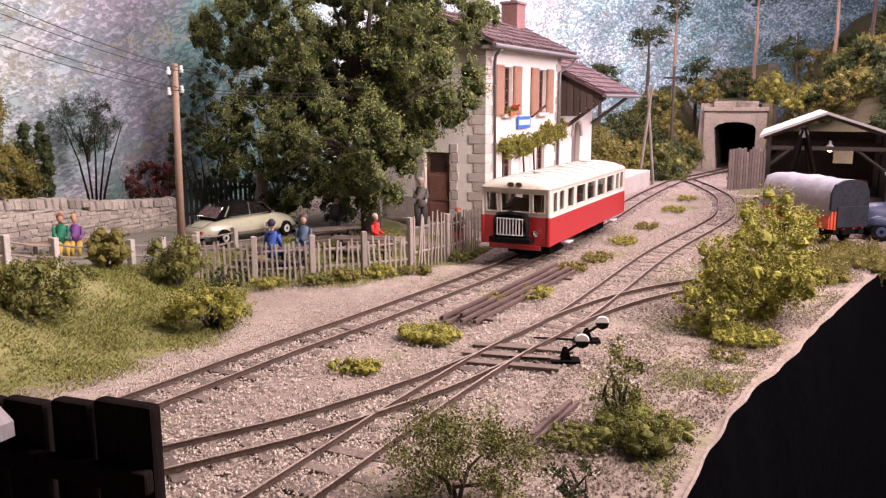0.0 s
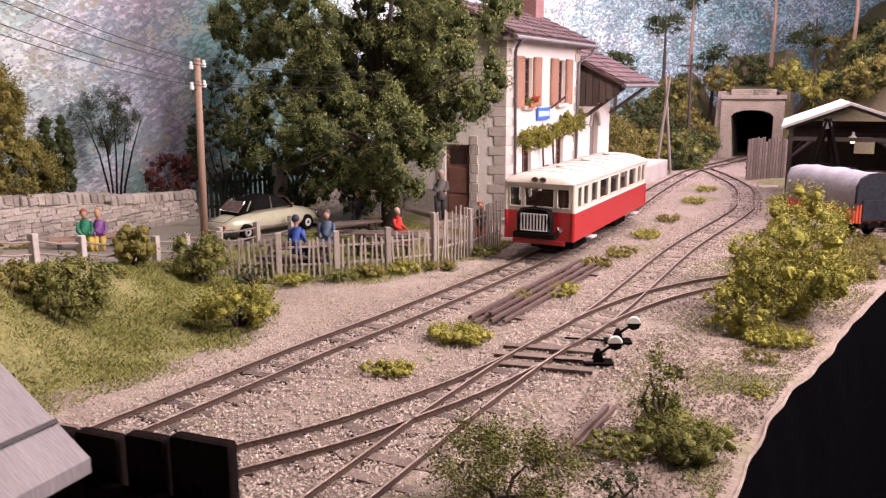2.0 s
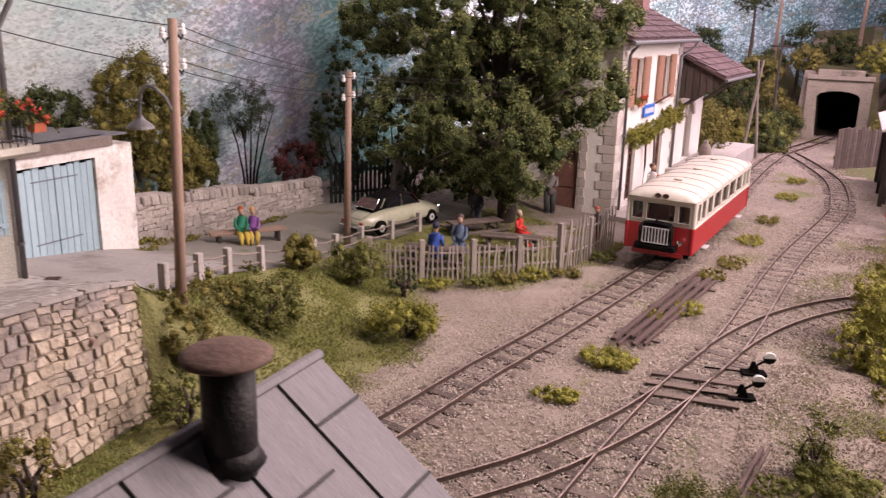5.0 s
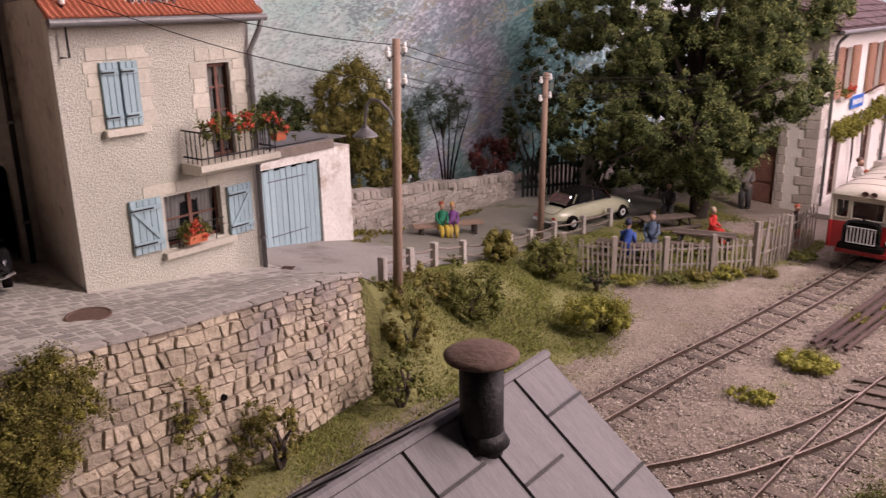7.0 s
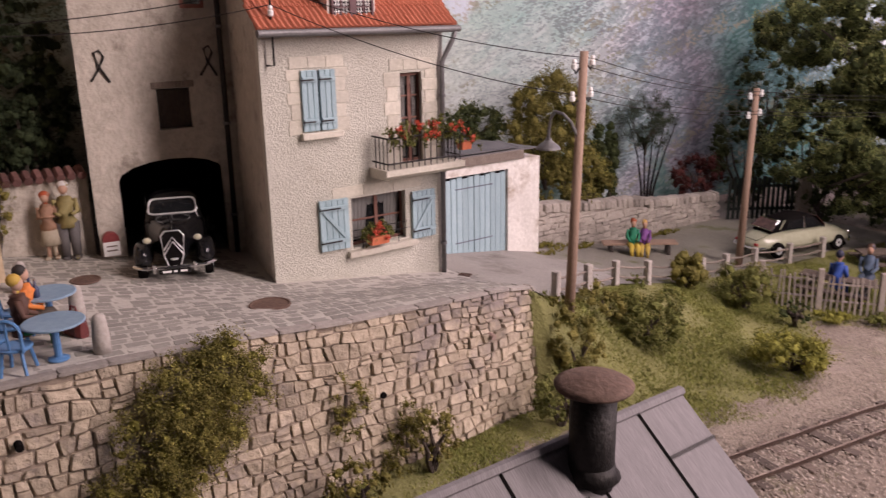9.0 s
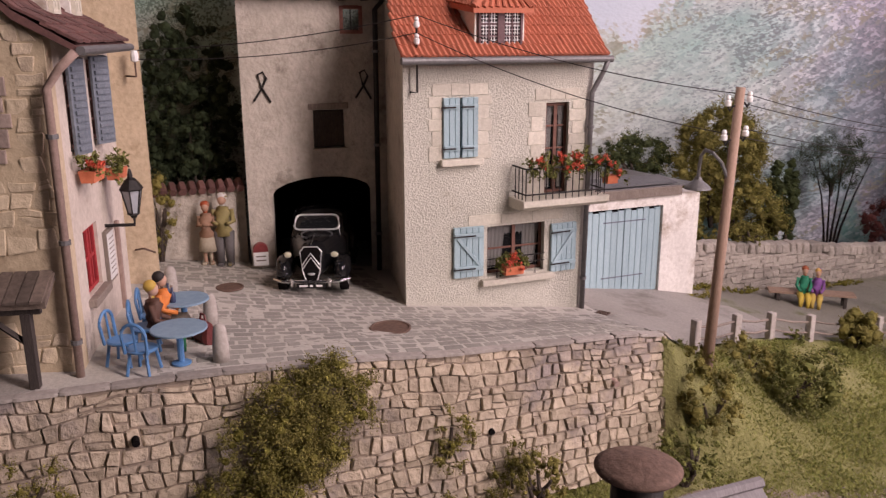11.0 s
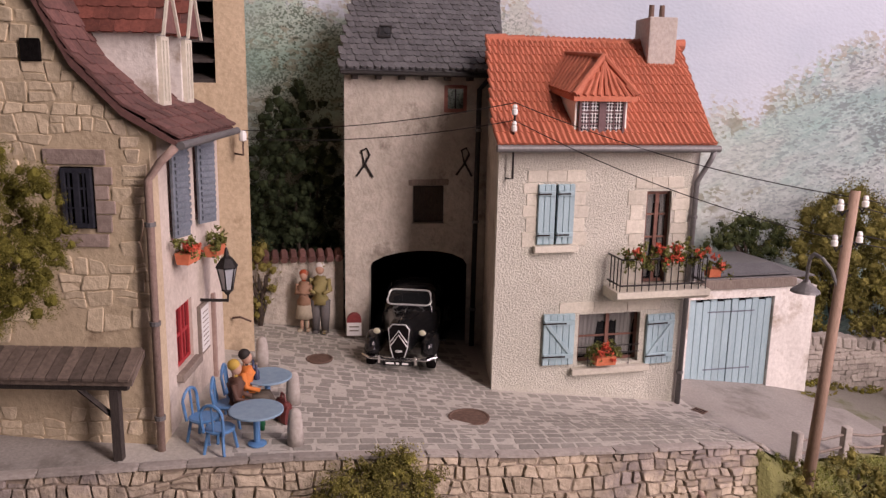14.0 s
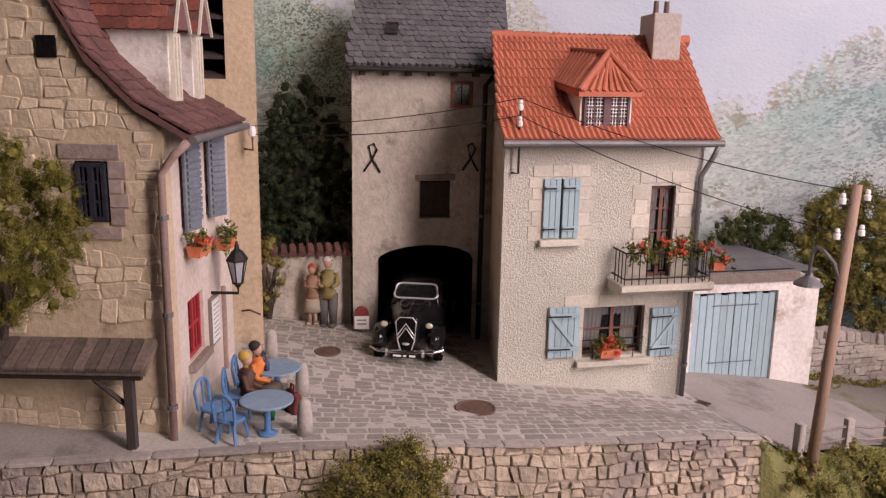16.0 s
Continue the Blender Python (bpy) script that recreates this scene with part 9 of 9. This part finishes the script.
olive = shrub((-11.8, -4.1, 5.3), (0.65, 1.1, 1.15), LEAF_MOSS, "olive green tree beside the stone house", 71, 220, 0.027, 3400, clump=0.26, tips=LEAF_MOSS, category="tree", core=0.34)
smooth(part("trunk", chain([(0, -0.5, -5.4), (0.05, -0.4, -1.0), (0, -0.05, 1.6)], [0.14, 0.1, 0.05], 8), BARK, olive))


# Dark bushes added behind the tree, their leaf colour standing in for shade.
for k, (x, y, z, r) in enumerate(((-19.6, 24.2, 0.2, (1.5, 1.3, 2.0)), (-17.6, 26.0, 0.2, (1.6, 1.3, 2.3)), (-15.6, 27.2, 0.2, (1.2, 1.2, 1.9)), (-16.4, 24.2, 0.2, (1.3, 0.9, 1.1)), (-14.6, 25.3, 0.1, (1.1, 0.8, 1.3)), (-20.4, 26.5, 1.5, (1.2, 1.5, 2.6)))):
    shrub((x, y, z), r, LEAF_DARK, "dense dark thicket added for the shade behind the tree", 72 + k, 40, 0.08, 260, clump=0.3, group="thicket behind the tree", core=0.4)


# creepers hanging on the retaining wall
def creeper(spots, label, seed, m=None):
    c = thing("creeper", (0, 0, 0), 0, label, "creeper", "creepers on the retaining wall")
    rng = np.random.default_rng(seed)
    cl = []
    for x, y, z, r, n in spots:
        cl += blob_clumps(rng, (x, y, z), (r * 0.45, r * 1.15, r * 1.15), int(n * 1.6), 0.3 * r)
    v, f = lumps(rng, cl, 0.26)
    tagged(part("inner_foliage", arrays("inner_foliage", v, f), m or LEAF_MOSS, c), kind="stuff")
    v, f = leaves(rng, cl, 5200, 0.02)
    tagged(part("foliage", arrays("foliage", v, f), m or LEAF_OLIVE, c), kind="stuff")
    v, f = leaves(rng, cl, 1000, 0.018)
    tagged(part("dry_foliage", arrays("dry_foliage", v, f), LEAF_YTIP if m is None else LEAF_OLIVE, c), kind="stuff")
    part("stem", chain([(spots[0][0] - 0.1, spots[0][1], spots[0][2]), (spots[-1][0], spots[-1][1], spots[-1][2])], 0.03, 5), BARK, c)


creeper([(-12.35, 1.0, 2.5, 0.55, 26), (-12.3, 0.75, 2.2, 0.75, 36), (-12.25, 0.2, 1.7, 0.75, 36), (-12.2, -0.2, 1.2, 0.7, 26), (-12.1, -0.4, 0.6, 0.6, 18)], "large olive creeper hanging down the retaining wall", 80)
creeper([(-12.3, 2.95, 1.55, 0.35, 10), (-12.25, 2.85, 1.1, 0.35, 10)], "small creeper growing from the retaining wall", 81)
creeper([(-12.15, 4.0, 0.75, 0.4, 10), (-12.1, 3.9, 0.4, 0.45, 10)], "bushy creeper low on the retaining wall", 82)
creeper([(-12.95, 7.55, 1.9, 0.3, 8), (-12.9, 7.75, 1.4, 0.35, 10), (-12.8, 7.85, 0.8, 0.4, 12)], "green creeper at the end of the retaining wall", 83, LEAF_GREEN)
creeper([(-12.2, -2.9, 1.9, 0.45, 12), (-12.1, -3.3, 1.2, 0.6, 14)], "olive creeper low on the retaining wall", 84)

# vine over the station's ground floor
vine = thing("vine", (0, 0, 0), 0, "leafy green vine trained along the station front", "vine")
rng = np.random.default_rng(90)
cl = []
for k in range(60):
    y = 1.0 + k * 0.115
    z = 2.75 + 0.16 * math.sin(k * 0.7) + rng.uniform(-0.2, 0.2) + (0.35 if y > 4.6 else 0)
    cl.append((*at_station(0.2, y, z), rng.uniform(0.15, 0.3)))
v, f = leaves(rng, cl, 3600, 0.05)
tagged(part("foliage", arrays("foliage", v, f), LEAF_YELLOW, vine), kind="stuff")
for y in (3.3, 4.4):
    part("stem", chain([at_station(0.1, y, 0.2), at_station(0.12, y + 0.1, 1.5), at_station(0.15, y - 0.2, 2.8)], 0.04, 6), BARK, vine)

# far hillside
spots = [((-8.6, 41.0, 0.4), (1.1, 1.6, 1.3), LEAF_OLIVE), ((-9.6, 44.5, 1.2), (1.5, 1.8, 1.5), LEAF_OLIVE), ((-7.6, 47.0, 0.5), (1.0, 1.4, 0.6), LEAF_YELLOW),
         ((-6.7, 51.8, 0.6), (0.8, 0.9, 0.8), LEAF_OLIVE), ((-5.7, 53.6, 1.8), (0.8, 0.7, 0.9), LEAF_OLIVE), ((-8.5, 50.0, 2.0), (1.6, 1.6, 1.3), LEAF_DARK),
         ((-5.0, 55.2, 4.0), (1.1, 0.8, 0.7), LEAF_OLIVE), ((-1.0, 55.5, 4.1), (1.3, 0.9, 0.9), LEAF_YELLOW), ((1.2, 53.0, 4.4), (1.5, 1.4, 1.2), LEAF_YELLOW), ((3.2, 50.5, 4.0), (1.6, 1.4, 1.0), LEAF_OLIVE),
         ((0.2, 49.5, 2.0), (1.0, 1.2, 1.2), LEAF_OLIVE), ((5.5, 49.0, 4.4), (1.7, 1.6, 1.2), LEAF_DARK), ((-3.2, 57.5, 5.2), (1.5, 1.2, 1.0), LEAF_DARK), ((-10.5, 47.5, 3.0), (1.6, 1.6, 1.4), LEAF_DARK), ((2.0, 58, 6.0), (2.0, 1.5, 1.3), LEAF_OLIVE), ((6.5, 55, 6.0), (2.2, 1.6, 1.5), LEAF_DARK)]
for k, (c, r, m) in enumerate(spots):
    shrub((c[0], c[1], ground_z(c[0], c[1]) - 0.1), r, m, "rough bush on the hillside near the tunnel", 100 + k, 26, 0.13, 200, clump=0.35, group="hillside bushes", tips=LEAF_OLIVE)
rng = random.Random(14)
for k in range(150):
    x, y = (rng.uniform(-9.5, -5.4), rng.uniform(46.5, 56)) if k > 118 else (rng.uniform(2.0, 11.0), rng.uniform(49, 59)) if k > 87 else (rng.uniform(-11, 8), rng.uniform(46.5, 59)) if k < 22 else (rng.uniform(-12, -7.8), rng.uniform(41, 50)) if k < 34 else (rng.uniform(3.5, 12.0), rng.uniform(46, 57))
    r = rng.uniform(0.8, 1.3) if k > 87 else rng.uniform(0.5, 1.0)
    if abs(x - TUNNEL[0]) > 2.6 or y > 55.5:
        shrub((x, y, ground_z(x, y) - 0.15), (r, r, r * 0.6), (LEAF_OLIVE, LEAF_DARK, LEAF_GREEN)[k % 3], "low scrubby bush on the hillside", 130 + k, 18, 0.12, 200, clump=0.35, group="hillside bushes")
rng = random.Random(13)
for k, (x, y, h) in enumerate(((-5.6, 56.0, 6.5), (-2.2, 58.5, 7.5), (0.3, 57.0, 7.0), (2.4, 56.0, 7.5), (4.2, 54.0, 7.5), (6.2, 53.0, 7.5), (-8.4, 54.0, 6.0), (-7.2, 57.5, 7.5), (-11.0, 52.0, 5.5), (8.0, 51.5, 7.5))):
    t = thing("pine", (x, y, ground_z(x, y) - 0.2), 0, "slender dark pine on the hillside", "tree", "hillside pines")
    part("trunk", chain([(0, 0, 0), (0.1, 0, h * 0.5), (0.05, 0.1, h)], [0.16, 0.12, 0.05], 7), POLEWOOD if k % 2 else BARK, t)
    g = np.random.default_rng(200 + k)
    cl = []
    for _ in range(14):
        z = h * g.uniform(0.78, 1.0)
        a = g.uniform(0, 6.3)
        rr = g.uniform(0.1, 1.25) * (1.25 - 0.6 * (z / h - 0.78) / 0.22)
        cl.append((rr * math.cos(a), rr * math.sin(a), z, g.uniform(0.35, 0.7)))
    v, f = leaves(g, cl, 420, 0.085, 0.6)
    tagged(part("crown", arrays("crown", v, f), LEAF_DARK, t), kind="stuff")


# ---- grass and ballast: uncountable stuff ----
def grass(name, count, zone, height, material, label, seed, bank=True):
    rng = np.random.default_rng(seed)
    v, f = [], []
    while len(f) < count:
        x, y = rng.uniform(zone[0], zone[2]), rng.uniform(zone[1], zone[3])
        e, t = lerp_table(ROAD_EDGE, y), lerp_table(BANK_TOE, y)
        if bank and not (e + 0.15 < x < t + 1.3 + 0.8 * noise.noise((x * 0.5, y * 0.5, 7))):
            continue
        if not bank and (x > lerp_table(FRONT_EDGE, y) - 0.15 or noise.noise((x * 0.7, y * 0.5, 2)) < 0.05):
            continue
        if noise.noise((x * 0.9, y * 0.9, 3)) < -0.05 + 0.2 * rng.normal():
            continue
        z = land(x, y) - 0.03
        a, h, w = rng.uniform(0, 6.3), height * rng.uniform(0.4, 1.3), 0.013
        dx, dy = rng.normal(size=2) * 0.05
        k = len(v)
        v += [(x - w * math.cos(a), y - w * math.sin(a), z), (x + w * math.cos(a), y + w * math.sin(a), z), (x + dx, y + dy, z + h)]
        f.append((k, k + 1, k + 2))
    tagged(part(name, arrays(name, v, f), material), label, "grass", kind="stuff")


grass("grass", 70000, (-15, 1.0, -8, 24), 0.06, GRASS, "short dry green grass on the bank", 5)
grass("green_grass", 26000, (-14.5, 1.0, -9.0, 20), 0.06, GREEN_GRASS, "tufts of greener grass on the bank", 6)
grass("edge_grass", 15000, (-2.8, 8.0, 2.5, 27), 0.05, GREEN_GRASS, "thin green grass on the bare earth near the edge", 7, False)


def scatter_stones(name, count, seed, size, where, material, label):
    rng = np.random.default_rng(seed)
    base = np.array([(1, 0, 0), (-1, 0, 0), (0, 1, 0), (0, -1, 0), (0, 0, 0.8), (0, 0, -0.8)], float)
    tri = np.array([(0, 2, 4), (2, 1, 4), (1, 3, 4), (3, 0, 4), (2, 0, 5), (1, 2, 5), (3, 1, 5), (0, 3, 5)])
    pts = where(rng, count)
    n = len(pts)
    s = size * (0.45 + rng.random(n) ** 2 * 1.1)
    b = base[None] * (1 + rng.normal(size=(n, 6, 3)) * 0.22) + rng.normal(size=(n, 6, 3)) * 0.12
    a = rng.uniform(0, 6.3, n)
    c, si = np.cos(a), np.sin(a)
    b = np.stack((b[..., 0] * c[:, None] - b[..., 1] * si[:, None], b[..., 0] * si[:, None] + b[..., 1] * c[:, None], b[..., 2]), -1)
    v = (b * s[:, None, None] + pts[:, None, :]).reshape(-1, 3)
    f = (tri[None] + (np.arange(n) * 6)[:, None, None]).reshape(-1, 3).tolist()
    tagged(part(name, arrays(name, v, f), material), label, "gravel", kind="stuff")


LINES = [curve_points(p, 200)[0] for p in (TRACK_A, TRACK_B, TRACK_C, TRACK_D)]


def near_tracks(rng, count):
    out = []
    for line, share in zip(LINES, (0.42, 0.34, 0.12, 0.12)):
        idx = (rng.random(int(count * share)) ** 1.3 * (len(line) - 2)).astype(int)
        for i in idx:
            p, q = line[i], line[i + 1]
            d = (q - p).normalized()
            o = rng.normal() * 0.6
            w = p.lerp(q, rng.random())
            x, y = w.x + d.y * o, w.y - d.x * o
            if x < lerp_table(FRONT_EDGE, y) - 0.1 and y < 52:
                out.append((x, y, land(x, y) + 0.0 + 0.016 * rng.random()))
    return np.array(out)


def over_yard(rng, count):
    x, y = rng.uniform(-9.8, -1.9, count), rng.uniform(3, 30, count)
    keep = [(a, b, land(a, b) - 0.005) for a, b in zip(x, y) if lerp_table(PATH_SIDE, b) - 0.2 * rng.random() < a < lerp_table(FRONT_EDGE, b) - 0.1]
    return np.array(keep)


scatter_stones("track_gravel", 120000, 1, 0.02, near_tracks, BALLAST, "pale gravel ballast between rails and sleepers")
def bare_earth(rng, count):
    x, y = rng.uniform(-3.2, 2.0, count), rng.uniform(6, 28, count)
    return np.array([(a, b, land(a, b) - 0.015) for a, b in zip(x, y) if a < lerp_table(FRONT_EDGE, b) - 0.1])


def sandy_path(rng, count):
    out = []
    while len(out) < count:
        y = rng.uniform(3.5, 20)
        a, b = lerp_table(BANK_TOE, y) + 0.9, lerp_table(PATH_SIDE, y)
        x = (a + b) / 2 + rng.normal() * max(0.2, (b - a) * 0.3)
        out.append((x, y, land(x, y) - 0.012))
    return np.array(out)


SAND = surface("pale_sand", (0.36, 0.3, 0.25), (0.56, 0.485, 0.415), 2, 20, 0.95, 0, 0.2, 0.02, vary=0.18, island=True)
scatter_stones("path_sand", 90000, 4, 0.0095, sandy_path, SAND, "pale fine sand of the worn path beside the track")
CRUMB = surface("earth_crumb", (0.12, 0.09, 0.068), (0.27, 0.21, 0.165), 2, 20, 0.95, 0, 0.2, 0.02, vary=0.35, island=True)
scatter_stones("earth_crumbs", 70000, 3, 0.017, bare_earth, CRUMB, "dark crumbs of earth and grit near the edge")
scatter_stones("yard_gravel", 60000, 2, 0.02, over_yard, BALLAST, "fine gravel strewn over the station yard")


# ---- stones of the retaining wall ----
def wall_stones():
    """Roughly squared rubble in wandering courses that follow the street's fall."""
    rng = random.Random(31)
    H = 2.65

    def face(u, v, k):
        zt = edge_z(u) - 0.05
        z = v / H * zt
        slope = (wall_line(u + 0.1) - wall_line(u - 0.1)) / 0.2
        x = wall_line(u) + 0.42 - 0.47 * (z + 0.3) / (zt + 0.3)
        return (x + k, u - k * slope, z + k * 0.16)
    cells = [q for q in rough_courses(rng, -6.5, 7.75, 0.0, H + 0.1, (0.16, 0.235), (0.17, 0.31), 0.018, 0.085) if max(a for a, b in q) < 7.8]
    cells = [[(a, min(b, H)) for a, b in q] for q in cells if min(b for a, b in q) < H - 0.07]
    lay_rubble(retaining, "stone", cells, lambda q: q[0][0] > 1.5, face, 0.06, STONE, STONE_REST, "wall_stones", rng)
    # cap stones
    caps = piece_meshes("cap_stone", CAPSTONE, 5, 0.1, 0.04, 7)
    spots, y = [], -8.0
    while y < 7.6:
        w = rng.uniform(0.5, 0.85)
        c = y + w / 2
        slope = (wall_line(c + 0.1) - wall_line(c - 0.1)) / 0.2
        spots.append(((wall_line(c) - 0.07, c, edge_z(c) - 0.01), -math.degrees(math.atan(slope)), 0, (0.19, w * 0.98, 0.06), rng.randrange(5), math.degrees(math.atan((edge_z(c + 0.2) - edge_z(c - 0.2)) / 0.4))))
        y += w
    lay(retaining, "cap_stone", caps, spots, CAPSTONE, "caps", 300)
    for y, z in ((6.13, 1.69), (3.66, 1.32), (-1.72, 2.2)):
        p = part("weep_pipe", tube((wall_line(y) - 0.1, y, z + 0.05), (wall_line(y) + 0.24, y, z), 0.055, seg=12), BRICK_PIPE if y > 6 else BLACK_AND_SHADE, retaining)


wall_stones()


# ---- setts of the street ----
SETT_BED = surface("pale_joint_sand", (0.38, 0.36, 0.32), (0.52, 0.49, 0.44), 1.0, 16, 0.95)


def setts():
    rng = random.Random(41)
    meshes = piece_meshes("sett", COBBLE, 8, 0.06, 0.045, 11)
    street = bpy.data.objects["street"]
    v, f = [], []
    for j, y in enumerate(np.arange(-2.9, 7.91, 0.3)):
        for k in range(41):
            x = wall_line(min(y, 7.3)) - 0.17 - 6.6 * k / 40
            v.append((x, y, street_z(x, y) - 0.014))
    for j in range(len(v) // 41 - 1):
        for k in range(40):
            a = j * 41 + k
            f.append((a, a + 41, a + 42, a + 1))
    tagged(part("sett_bed", arrays("sett_bed", v, f), SETT_BED, street), kind="stuff")
    near, far = [], []
    x = -12.5
    k = 0
    while x > -19.4:
        d = rng.uniform(0.2, 0.235)
        y = -3.0 + 0.15 * (k % 2)
        while y < 8.4:
            w = rng.uniform(0.22, 0.38)
            c = y + w / 2
            bend = 0.2 * math.sin((c + 1) * 0.35) - 0.2
            px = x + bend
            pz = street_z(px, c)
            inside_house = px < -16.1 and 3.5 < c < 7.85
            fade = c > 7.6 and rng.random() < (c - 7.6) * 1.2
            if px < wall_line(c) - 0.2 and not inside_house and not fade and math.hypot(px + 14.3, c - 2.6) > 0.4 and math.hypot(px + 17.25, c - 0.3) > 0.31 and not (px < -12 and c < -1.3):
                spot = ((px, c, pz - 0.062 + rng.uniform(-0.003, 0.003)), math.degrees(math.atan(0.07 * math.cos((c + 1) * 0.35))) * -1 + rng.uniform(-2, 2), -math.degrees(math.atan((street_z(px + 0.1, c) - street_z(px - 0.1, c)) / 0.2)), (d * 0.9, w * 0.92, 0.1), rng.randrange(8), math.degrees(math.atan((street_z(px, c + 0.1) - street_z(px, c - 0.1)) / 0.2)))
                (near if px > -14.9 and 1.0 < c < 6.8 else far).append(spot)
            y += w
        x -= d
        k += 1
    lay(street, "sett", meshes, near + far, COBBLE_REST, "setts", 300)


setts()
